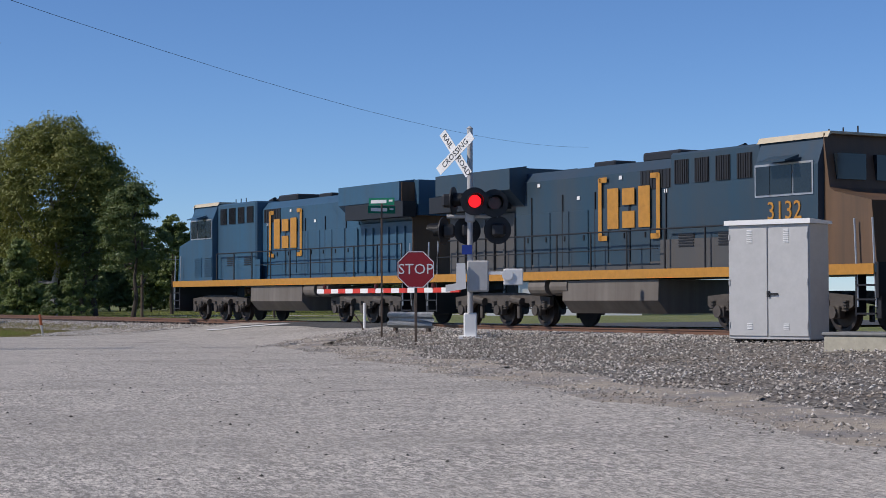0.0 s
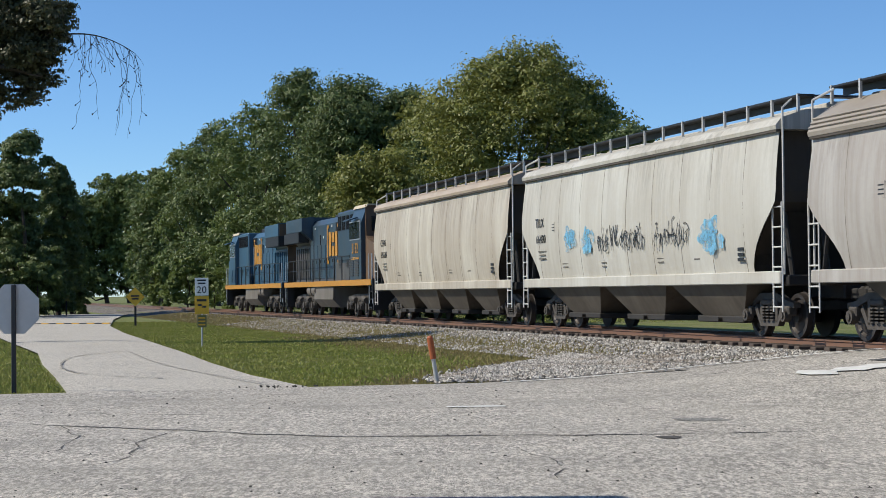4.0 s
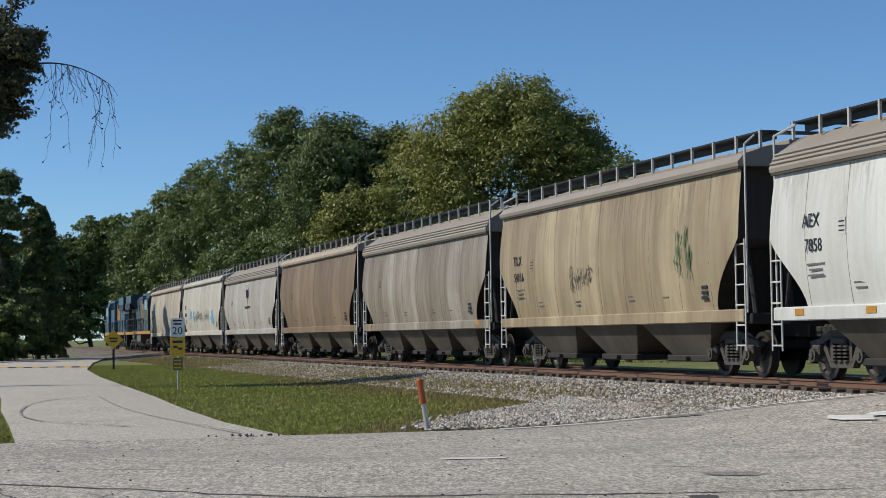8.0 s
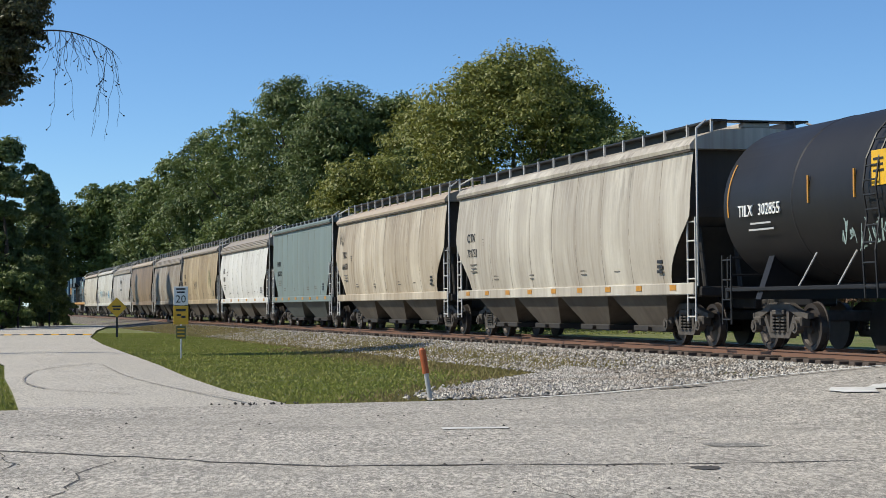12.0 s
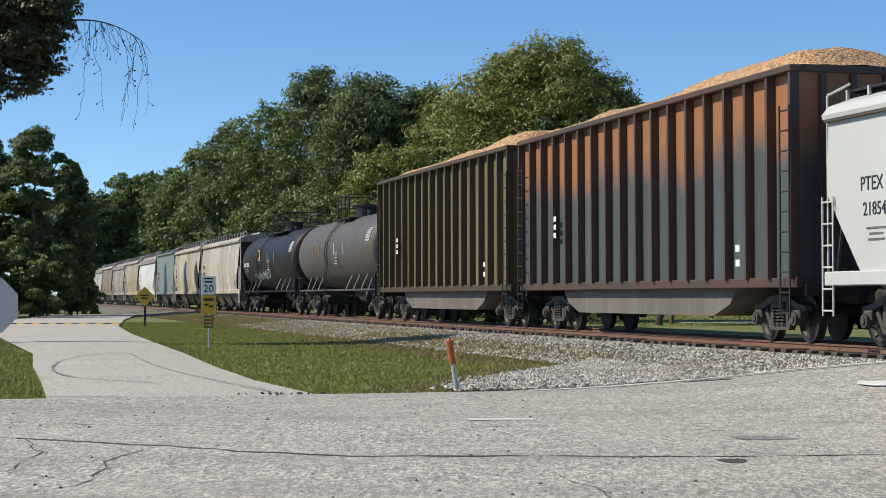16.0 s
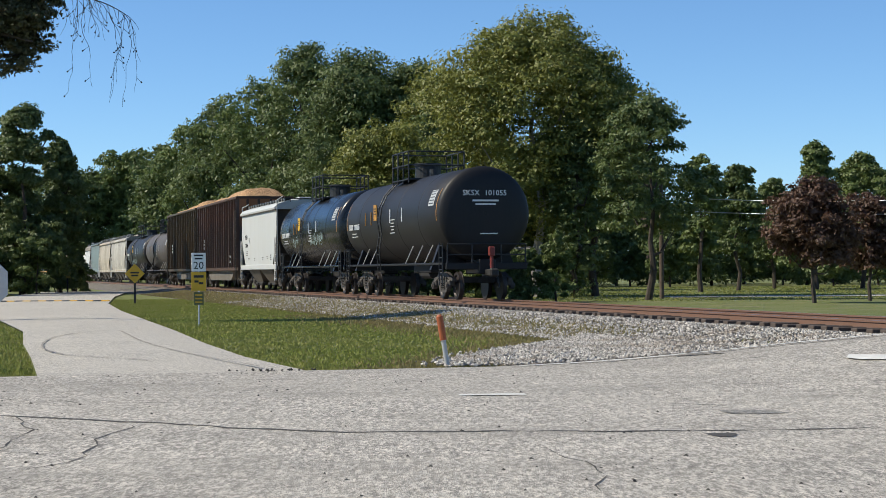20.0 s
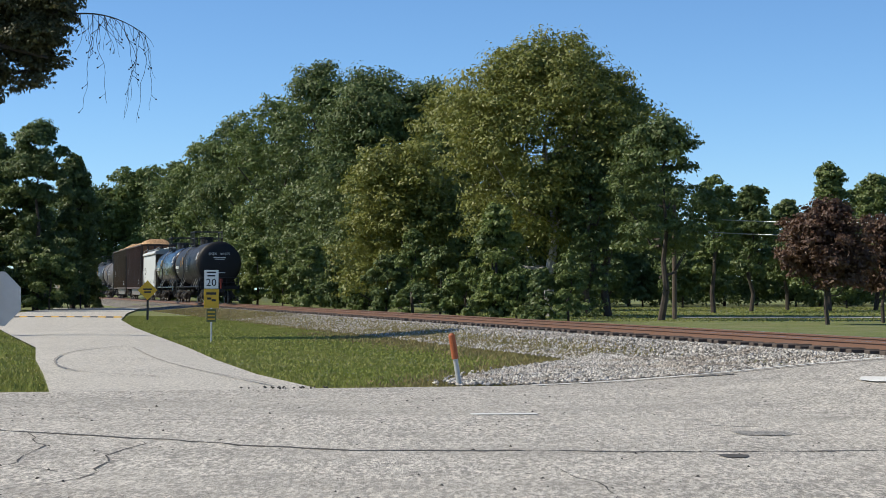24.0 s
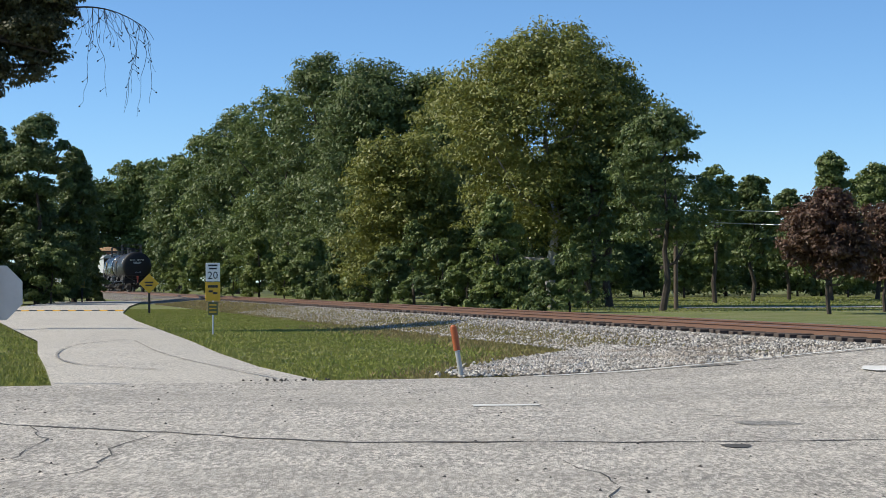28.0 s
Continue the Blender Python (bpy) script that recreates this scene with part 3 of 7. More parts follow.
        for sy in (-1, 1):
            ladder(car, s * (hl - 0.22), sy * (hw + 0.06), 0.55, 2.75, 6, 0.42)
            bm = B()
            rod(bm, (s * (hl - 0.08), sy * (hw - 0.02), z0), (s * (hl - 0.08), sy * (hw - 0.02), zr), 0.025, 6)
            rod(bm, (s * (hl - 0.08), sy * (hw - 0.02), zr), (s * (hl - 0.35), sy * (hw - 0.35), zr + 0.2), 0.025, 6)
            part("end_post", bm, M_LADDER, car)
    # bay_mat carries the underside shade in its colour
    # outlets
    for k in range(bays):
        span = (L - 3.6) / bays
        x = -(L - 3.6) / 2 + span * (k + 0.5)
        bm = B()
        t, b = span * 0.49, span * 0.24
        v = [bm.verts.new(p) for p in ((x - t, -hw + 0.02, z0 - 0.1), (x + t, -hw + 0.02, z0 - 0.1), (x + t, hw - 0.02, z0 - 0.1), (x - t, hw - 0.02, z0 - 0.1),
                                       (x - b, -1.06, 0.42), (x + b, -1.06, 0.42), (x + b, 1.06, 0.42), (x - b, 1.06, 0.42))]
        for q in ((0, 1, 5, 4), (1, 2, 6, 5), (2, 3, 7, 6), (3, 0, 4, 7), (4, 5, 6, 7), (3, 2, 1, 0)):
            bm.faces.new([v[i] for i in q])
        bmesh.ops.recalc_face_normals(bm, faces=bm.faces)
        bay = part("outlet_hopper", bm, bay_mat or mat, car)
        bm = B()
        box(bm, x, 0, 0.36, b * 2.3, 2.3, 0.14, 0.02)
        rod(bm, (x + 0.1, -1.25, 0.36), (x + 0.1, 1.25, 0.36), 0.05, 8)
        part("gate", bm, M_UNDER, bay)
    # seams of the side panels
    if ribs:
        for sy in (-1,):
            for k in range(1, ribs):
                x = -hl + L * k / ribs
                bm = B()
                for a, b in zip(zs, zs[1:]):
                    if abs(x) < xend(a) - 0.05 and abs(x) < xend(b) - 0.05:
                        d = 0.005
                        w2 = 0.014
                        ya, yb = sy * (yside(a) + d), sy * (yside(b) + d)
                        v = [bm.verts.new(p) for p in ((x - w2, sy * (yside(a) - 0.02), a), (x - w2 * 0.5, ya, a), (x + w2 * 0.5, ya, a), (x + w2, sy * (yside(a) - 0.02), a),
                                                       (x - w2, sy * (yside(b) - 0.02), b), (x - w2 * 0.5, yb, b), (x + w2 * 0.5, yb, b), (x + w2, sy * (yside(b) - 0.02), b))]
                        for q in ((0, 1, 5, 4), (1, 2, 6, 5), (2, 3, 7, 6)):
                            bm.faces.new([v[i] for i in q])
                if len(bm.faces):
                    part("seam", bm, M_SEAM, car)
                else:
                    bm.free()
    # raised walkway on brackets
    if walkway:
        n = 14
        for sy in (-1, 1):
            bm = B()
            box(bm, 0, sy * 0.95, zr + rise, L - 0.1, 0.32, 0.035)
            box(bm, 0, sy * 0.8, zr + rise - 0.08, L - 0.1, 0.02, 0.16)
            part("running_board", bm, M_BLACK, car)
        br = None
        for k in range(n + 1):
            x = -hl + 0.15 + (L - 0.3) * k / n
            if br is None:
                bm = B()
                box(bm, 0, -1.1, zr + rise / 2 - 0.02, 0.06, 0.05, rise + 0.1)
                br = part("bracket", bm, M_ALU, car)
                br.matrix_basis = pose(x, 0, 0)
            else:
                shared("bracket", br, car, pose(x, 0, 0))
        for s in (-1, 1):
            bm = B()
            box(bm, s * (hl - 0.32), 0, zr + rise, 0.4, 2.2, 0.03)
            part("crosswalk", bm, M_BLACK, car)
    for k in range(5):
        x = -hl + L * (k + 0.5) / 5
        bm = B()
        box(bm, x, 0, zr + 0.1, L / 5 * 0.86, 0.62, 0.12, 0.03)
        part("hatch", bm, roofmat, car)
    for s in (-1, 1):
        add_truck(car, s * (hl - 1.75))
    ink = inkmat or M_BLACK
    yl = -(hw + bulge + (0.04 if ribs else 0.012))

    def close_to(z):
        return -(yside(z) + (0.03 * math.sin(math.pi * (z - z0) / (z1 - z0)) if ribs else 0.0) + 0.006)
    if mark:
        lettering("reporting_mark", mark, 0.36, pose(-hl + 1.85, close_to(2.9), 2.9, 90), ink, car)
        lettering("reporting_mark", number, 0.34, pose(-hl + 1.95, close_to(2.45), 2.45, 90), ink, car)
        bars(car, -hl + 2.0, 2.12, close_to(2.1), (0.7, 0.5, 0.6), 0.1, 0.035, INK_STENCIL)
    bars(car, hl - 1.9, 1.85, close_to(1.8), (0.3, 0.3, 0.3), 0.11, 0.07, ink)
    for x, z, w, h, mt in scrawl:
        close = close_to(z) - 0.006
        if mt is INK_BLUE:
            cloud_tag(car, x, z, w, h, mt, close)
        else:
            scribble(car, x, z, w, h, mt, close - 0.008)
    # small stencils and a routing plate
    for x, z, wd in ((-hl * 0.55, 1.75, 0.5), (-hl * 0.2, 1.72, 0.35), (hl * 0.25, 1.75, 0.45), (hl * 0.5, 1.78, 0.4)):
        bars(car, x, z, -(yside(1.7) + 0.014), (wd, wd * 0.8), 0.09, 0.03, INK_STENCIL, "stencil")
    bm = B()
    box(bm, -hl + 3.0, -(yside(2.75) + 0.012), 2.75, 0.26, 0.012, 0.3)
    plate_ = part("routing_plate", bm, mat, car)
    bars(plate_, -hl + 3.0, 2.83, -(yside(2.75) + 0.022), (0.2, 0.2, 0.2), 0.08, 0.02, ink, "stencil")
    if logo:
        bm = B()
        for dx, dz, sx, sz in logo:
            box(bm, dx, yl, dz, sx, 0.01, sz)
        part("logo", bm, ink, car)
    if dots:
        for k in range(dots):
            bm = B()
            box(bm, -hl + 1.2 + (L - 2.4) * k / (dots - 1), -(hw + 0.085), z0 - 0.03, 0.35, 0.012, 0.12)
            part("reflector", bm, M_LOCO_YEL, car)
    return car, mid


def scribble(car, x, z, w, h, mat, y):
    """Painted tags: crooked strokes side by side, none of them a letter."""
    rnd = random.Random(int(x * 100) + int(z * 10))
    n = max(4, int(w / (h * 0.42)))
    for i in range(n):
        cx, cw = x - w / 2 + w * (i + 0.5) / n, w / n * 0.62
        for _ in range(rnd.randint(3, 4)):
            ctl = [Vector((cx + rnd.uniform(-cw, cw), 0, z + rnd.uniform(-0.5, 0.5) * h)) for _ in range(4)]
            pts = []
            for k in range(9):
                f = k / 8
                a = [ctl[j].lerp(ctl[j + 1], f) for j in range(3)]
                c = [a[j].lerp(a[j + 1], f) for j in range(2)]
                pts.append(c[0].lerp(c[1], f))
            th = rnd.uniform(0.01, 0.022)
            bm = B()
            rows = []
            for k, p in enumerate(pts):
                d = pts[min(k + 1, 8)] - pts[max(k - 1, 0)]
                if d.length < 1e-4:
                    continue
                d = d.normalized() * th
                rows.append([(p.x - d.z, y, p.z + d.x), (p.x + d.z, y, p.z - d.x)])
            sheet(bm, rows)
            part("graffiti_stroke", bm, mat, car)


def cloud_tag(car, x, z, w, h, mat, y):
    """A blot of spray paint: lobed clouds, one over the other."""
    rnd = random.Random(int(x * 77))
    for c in range(4):
        cx, cz = x + w * rnd.uniform(-0.3, 0.3), z + h * rnd.uniform(-0.22, 0.22)
        ph = [rnd.uniform(0, 6.28) for _ in range(3)]
        bm = B()
        ring = []
        for k in range(36):
            a = 6.2832 * k / 36
            q = 1 + 0.2 * math.sin(3 * a + ph[0]) + 0.13 * math.sin(5 * a + ph[1]) + 0.07 * math.sin(9 * a + ph[2])
            ring.append(bm.verts.new((cx + 0.27 * w * q * math.cos(a), y - 0.001 * c, cz + 0.3 * h * q * math.sin(a))))
        bm.faces.new(ring)
        part("spray_blot", bm, mat, car)


def tank_car(label, mid, length, mat, mark="", number="", placard=None, scrawl=None, seams=True, deck=1.25, endtext=False):
    car = thing("tank_car", label, "tank wagon", "tank wagons")
    L = length - 1.1
    hl = L / 2
    R, zc = 1.58, 2.88
    bm = B()
    N = 40
    prof = [(-hl + 0.1, 0.02), (-hl + 0.11, 0.8), (-hl + 0.15, 1.18), (-hl + 0.22, 1.42), (-hl + 0.29, 1.53), (-hl + 0.36, R), (-hl * 0.6, R), (-hl * 0.3, R), (0, R),
            (hl * 0.3, R), (hl * 0.6, R), (hl - 0.36, R), (hl - 0.29, 1.53), (hl - 0.22, 1.42), (hl - 0.15, 1.18), (hl - 0.11, 0.8), (hl - 0.1, 0.02)]
    sheet(bm, [[(x, r * math.sin(6.28318 * k / N), zc + r * math.cos(6.28318 * k / N)) for k in range(N + 1)] for x, r in prof])
    bmesh.ops.remove_doubles(bm, verts=bm.verts, dist=0.001)
    bmesh.ops.recalc_face_normals(bm, faces=bm.faces)
    for f in bm.faces:
        f.smooth = True
    part("tank", bm, mat, car)
    if seams:
        for x in (-hl * 0.62, -hl * 0.22, hl * 0.2, hl * 0.6):
            bm = B()
            sheet(bm, [[(x + dx, (R + 0.012 * (abs(dx) < 0.02)) * math.sin(6.28318 * k / N), zc + (R + 0.012 * (abs(dx) < 0.02)) * math.cos(6.28318 * k / N)) for k in range(N + 1)] for dx in (-0.05, 0, 0.05)])
            part("weld_band", bm, mat, car)
    # frame
    for s in (-1, 1):
        bm = B()
        box(bm, 0, s * 1.45, 1.2, L - 0.4, 0.1, 0.08, 0.015)
        part("side_sill", bm, mat, car)
        bm = B()
        box(bm, s * (hl - 0.75), 0, 1.1, 1.7, 0.6, 0.5, 0.04)
        box(bm, s * (hl - 0.05), 0, 1.12, 0.14, 2.8, 0.22, 0.02)
        prism(bm, [(-1.5, 1.0), (1.5, 1.0), (1.1, 2.1), (-1.1, 2.1)], "x", s * (hl - 1.75) - 0.12, s * (hl - 1.75) + 0.12)
        part("saddle", bm, mat, car)
        bm = B()
        for z in (1.5, 1.85):
            rod(bm, (s * (hl - 0.02), -1.35, z), (s * (hl - 0.02), 1.35, z), 0.025, 6)
        for y in (-1.35, -0.5, 0.5, 1.35):
            rod(bm, (s * (hl - 0.02), y, 1.15), (s * (hl - 0.02), y, 1.85), 0.025, 6)
        part("end_rail", bm, M_BLACK, car)
        coupler(car, s * hl, s)
        hose(car, s * hl, s)
        add_truck(car, s * (hl - 1.75))
        ladder(car, s * (hl - 0.3), -1.5, 0.5, 1.9, 4, 0.42, M_BLACK)
    bm = B()
    box(bm, 0, 0, 1.05, 2.6, 0.5, 0.3, 0.03)
    rod(bm, (-0.6, 0, 0.9), (0.9, 0, 0.9), 0.22, 12)
    part("brake_gear", bm, M_UNDER, car)
    # dome fittings, platform and rail
    bm = B()
    rod(bm, (0, 0, zc + R - 0.1), (0, 0, zc + R + 0.42), 0.48, 20)
    rod(bm, (0, 0, zc + R + 0.42), (0, 0, zc + R + 0.52), 0.52, 20)
    rod(bm, (1.0, 0, zc + R - 0.1), (1.0, 0, zc + R + 0.25), 0.2, 12)
    part("manway", bm, M_BLACK, car)
    bm = B()
    for s in (-1, 1):
        box(bm, 0, s * 0.85, zc + R - 0.12, 2 * deck, 0.42, 0.04)
    for s in (-1, 1):
        box(bm, s * (deck - 0.2), 0, zc + R - 0.1, 0.42, 2.1, 0.04)
    part("platform", bm, M_BLACK, car)
    for z in (0.5, 1.0):
        for s in (-1, 1):
            part("hand_rail", rod(B(), (-deck, s * 1.05, zc + R - 0.1 + z), (deck, s * 1.05, zc + R - 0.1 + z), 0.026, 6), M_BLACK, car)
            part("hand_rail", rod(B(), (s * deck, -1.05, zc + R - 0.1 + z), (s * deck, 1.05, zc + R - 0.1 + z), 0.026, 6), M_BLACK, car)
    for x in (-deck, -deck * 0.34, deck * 0.34, deck):
        for s in (-1, 1):
            part("rail_post", rod(B(), (x, s * 1.05, zc + R - 0.25), (x, s * 1.05, zc + R + 0.92), 0.03, 6), M_BLACK, car)
    bm = B()
    lx = -deck + 0.25
    arc = [(-1.66, 1.0), (-1.7, 1.8)] + [(-(R + 0.1) * math.cos(a), zc + (R + 0.1) * math.sin(a)) for a in (-0.3, 0.0, 0.3, 0.6, 0.9, 1.1)]
    for dx in (-0.22, 0.22):
        for a, b in zip(arc, arc[1:]):
            rod(bm, (lx + dx, *a), (lx + dx, *b), 0.022, 6)
    for a, b in zip(arc, arc[1:]):
        for f in (0.25, 0.75):
            y, z = a[0] + (b[0] - a[0]) * f, a[1] + (b[1] - a[1]) * f
            rod(bm, (lx - 0.22, y, z), (lx + 0.22, y, z), 0.018, 6)
    part("ladder", bm, M_BLACK, car)
    # slanting braces from the sill, data panel and curved end stripes
    for x in (-hl * 0.62, -hl * 0.45, hl * 0.3, hl * 0.48, hl * 0.66):
        bm = B()
        rod(bm, (x, -1.47, 1.2), (x + 0.35, -1.25, 1.85), 0.02, 6)
        part("brace", bm, M_ALU, car)
    bm = B()
    sheet(bm, [[(x, -(R + 0.012) * math.cos(a), zc + (R + 0.012) * math.sin(a)) for a in (0.18, 0.3, 0.42, 0.54)] for x in (hl - 1.75, hl - 1.0)])
    panel = part("data_panel", bm, M_ALU, car, "pale stencilled data panel")
    for k in range(5):
        a = 0.22 + 0.07 * k
        bm = B()
        sheet(bm, [[(x, -(R + 0.018) * math.cos(a + d), zc + (R + 0.018) * math.sin(a + d)) for d in (0.0, 0.022)] for x in (hl - 1.68, hl - 1.08)])
        part("stencil", bm, M_BLACK, panel)
    for x in (-hl + 0.55, hl - 0.6):
        bm = B()
        sheet(bm, [[(x + dx, -(R + 0.012) * math.cos(a), zc + (R + 0.012) * math.sin(a)) for a in [-0.15 + 0.1 * k for k in range(8)]] for dx in (0.0, 0.06)])
        part("reflector", bm, M_LOCO_YEL, car)

    def on_tank(x, z, size):
        return pose(x, -math.sqrt(max(0.01, R * R - (z - zc) ** 2)) - 0.03, z, 90 - 0, 0, 0)
    if mark:
        lettering("reporting_mark", mark, 0.32, on_tank(-hl + 1.45, 2.72, 0.32), M_WHITE, car, 0.015)
        lettering("reporting_mark", number, 0.32, on_tank(-hl + 2.5, 2.72, 0.32), M_WHITE, car, 0.015)
        bars(car, -hl + 2.1, 2.47, -R - 0.015, (0.9,), 0.12, 0.035, M_ALU)
        bars(car, -hl + 2.1, 2.35, -R - 0.0, (1.1,), 0.12, 0.035, M_ALU)
    bars(car, hl * 0.12, 2.85, -R - 0.02, (0.7, 0.5, 0.6, 0.4, 0.7), 0.12, 0.035, M_ALU)
    if placard:
        bm = B()
        box(bm, -hl * 0.25, -R - 0.012, 3.2, 0.5, 0.03, 0.6, 0.005)
        part("placard", bm, placard, car)
        bars(car, -hl * 0.25, 3.35, -R - 0.034, (0.34, 0.3, 0.36), 0.1, 0.04, M_BLACK)
    for x in (-hl + 4.1, -hl * 0.35, hl * 0.06, hl * 0.3):
        bm = B()
        box(bm, x, -R - 0.004, 3.0, 0.05, 0.03, 0.5)
        part("reflector", bm, M_LOCO_YEL if x < 0 else M_WHITE, car)
    if scrawl:
        for x, z, w, h, mt in scrawl:
            scribble(car, x, z, w, h, mt, -R - 0.02)
    if endtext:
        e = pose(hl - 0.095, 0, 3.55, 90, 0, 90)
        lettering("reporting_mark", "SKSX", 0.26, e @ pose(-0.5, 0, 0), M_WHITE, car, 0.012)
        lettering("reporting_mark", "101055", 0.26, e @ pose(0.35, 0, 0), M_WHITE, car, 0.012)
        bm = B()
        box(bm, hl - 0.1, 0, 3.3, 0.03, 0.9, 0.06)
        box(bm, hl - 0.1, 0, 3.18, 0.03, 0.7, 0.05)
        box(bm, hl - 0.08, 0.1, 2.2, 0.03, 0.6, 0.04)
        part("lettering", bm, M_WHITE, car)
        bm = B()
        rod(bm, (hl + 0.5, 0.02, 1.0), (hl + 0.5, 0.02, 1.45), 0.06, 10)
        box(bm, hl + 0.5, 0.02, 1.6, 0.16, 0.2, 0.32, 0.03)
        part("end_marker", bm, M_MARKER, car, "red rear-end marker on the coupler")
    return car, mid


def gondola(label, mid, length, mat, panel, ribs=17):
    car = thing("chip_gondola", label, "gondola wagon", "wood chip gondolas")
    L = length - 1.0
    hl = L / 2
    z0, z1, hw = 1.15, 5.3, 1.45
    for s in (-1, 1):
        bm = B()
        box(bm, 0, s * hw, (z0 + z1) / 2, L - 0.1, 0.06, z1 - z0)
        part("side_wall", bm, panel, car)
        bm = B()
        box(bm, s * (hl - 0.1), 0, (z0 + z1) / 2, 0.06, 2 * hw - 0.08, z1 - z0)
        part("end_wall", bm, panel, car)
    bm = B()
    box(bm, 0, 0, z0, L - 0.3, 2 * hw - 0.1, 0.08)
    part("floor", bm, panel, car)
    bm = B()
    for s in (-1, 1):
        box(bm, 0, s * (hw + 0.09), z1, L, 0.3, 0.14, 0.02)
        box(bm, s * (hl - 0.08), 0, z1, 0.16, 2 * hw, 0.14)
    part("top_chord", bm, mat, car)
    for s in (-1, 1):
        bm = B()
        box(bm, 0, s * (hw + 0.06), z0 + 0.03, L, 0.16, 0.2, 0.02)
        part("side_sill", bm, mat, car)
        first = None
        for k in range(ribs + 1):
            x = -hl + 0.1 + (L - 0.2) * k / ribs
            if first is None:
                bm = B()
                prism(bm, [(-0.06, 0), (-0.05, -0.19), (0.05, -0.19), (0.06, 0)], "z", z0 + 0.1, z1 - 0.05)
                first = part("rib", bm, mat, car)
                first.matrix_basis = pose(x, s * (hw + 0.02), 0, 0, 0, 0 if s < 0 else 180)
            else:
                shared("rib", first, car, pose(x, s * (hw + 0.02), 0, 0, 0, 0 if s < 0 else 180))
        bm = B()
        box(bm, s * (hl - 0.6), 0, 0.95, 1.2, 0.6, 0.35, 0.03)
        box(bm, s * hl, 0, 1.05, 0.12, 2.8, 0.25)
        part("end_sill", bm, M_UNDER, car)
        bm = B()
        for y in (-1.0, -0.35, 0.35, 1.0):
            box(bm, s * (hl - 0.02), y, 3.2, 0.14, 0.12, 4.0)
        part("end_stiffener", bm, mat, car)
        coupler(car, s * hl, s)
        hose(car, s * hl, s)
        add_truck(car, s * (hl - 1.9))
        ladder(car, s * (hl - 0.3), -hw - 0.22, 0.5, 4.6, 11, 0.42, M_UNDER)
    bm = B()
    prof = [(-4.6 * 1.0, 1.1), (-4.3, 0.75), (-3.6, 0.5), (3.6, 0.5), (4.3, 0.75), (4.6, 1.1)]
    sc = (hl - 3.3) / 4.6
    prism(bm, [(x * sc, z) for x, z in prof], "y", -1.35, 1.35)
    part("tub", bm, M_TANKFUEL, car)
    # heap of chips
    bm = B()
    nx, ny = 60, 14
    rr = []
    for i in range(nx + 1):
        x = -hl + 0.2 + (L - 0.4) * i / nx
        row = []
        for j in range(ny + 1):
            y = -hw + 0.05 + (2 * hw - 0.1) * j / ny
            e = 1 - abs(2 * j / ny - 1) ** 4
            env = 0.32 + 0.22 * (0.5 + 0.5 * noise.noise((x * 0.28 + mid, 2.0, 0))) + 0.17 * smooth(-hl * 0.2, hl * 0.75, x) * (1 - smooth(hl * 0.85, hl, x))
            edge = smooth(-hl, -hl + 1.2, x) * (1 - smooth(hl - 1.2, hl, x))
            row.append((x, y, z1 - 0.05 + e * env * (0.25 + 0.75 * edge) * 1.1 + 0.06 * noise.noise((x * 2.2, y * 2.2, mid))))
        rr.append(row)
    sheet(bm, rr)
    part("chip_load", bm, M_CHIPS, car, "heaped orange-brown wood chips")
    bars(car, hl * 0.72, 1.9, -hw - 0.22, (0.2, 0.2), 0.3, 0.14, M_WHITE)
    for k in range(0, ribs + 1, 2):
        bm = B()
        box(bm, -hl + 0.1 + (L - 0.2) * k / ribs, -hw - 0.175, z0 + 0.62, 0.06, 0.012, 0.55)
        part("reflector", bm, M_LOCO_YEL if k % 4 else M_WHITE, car)
    bars(car, -hl * 0.62, 3.0, -hw - 0.2, (0.2, 0.2, 0.2), 0.22, 0.14, M_WHITE)
    return car, mid


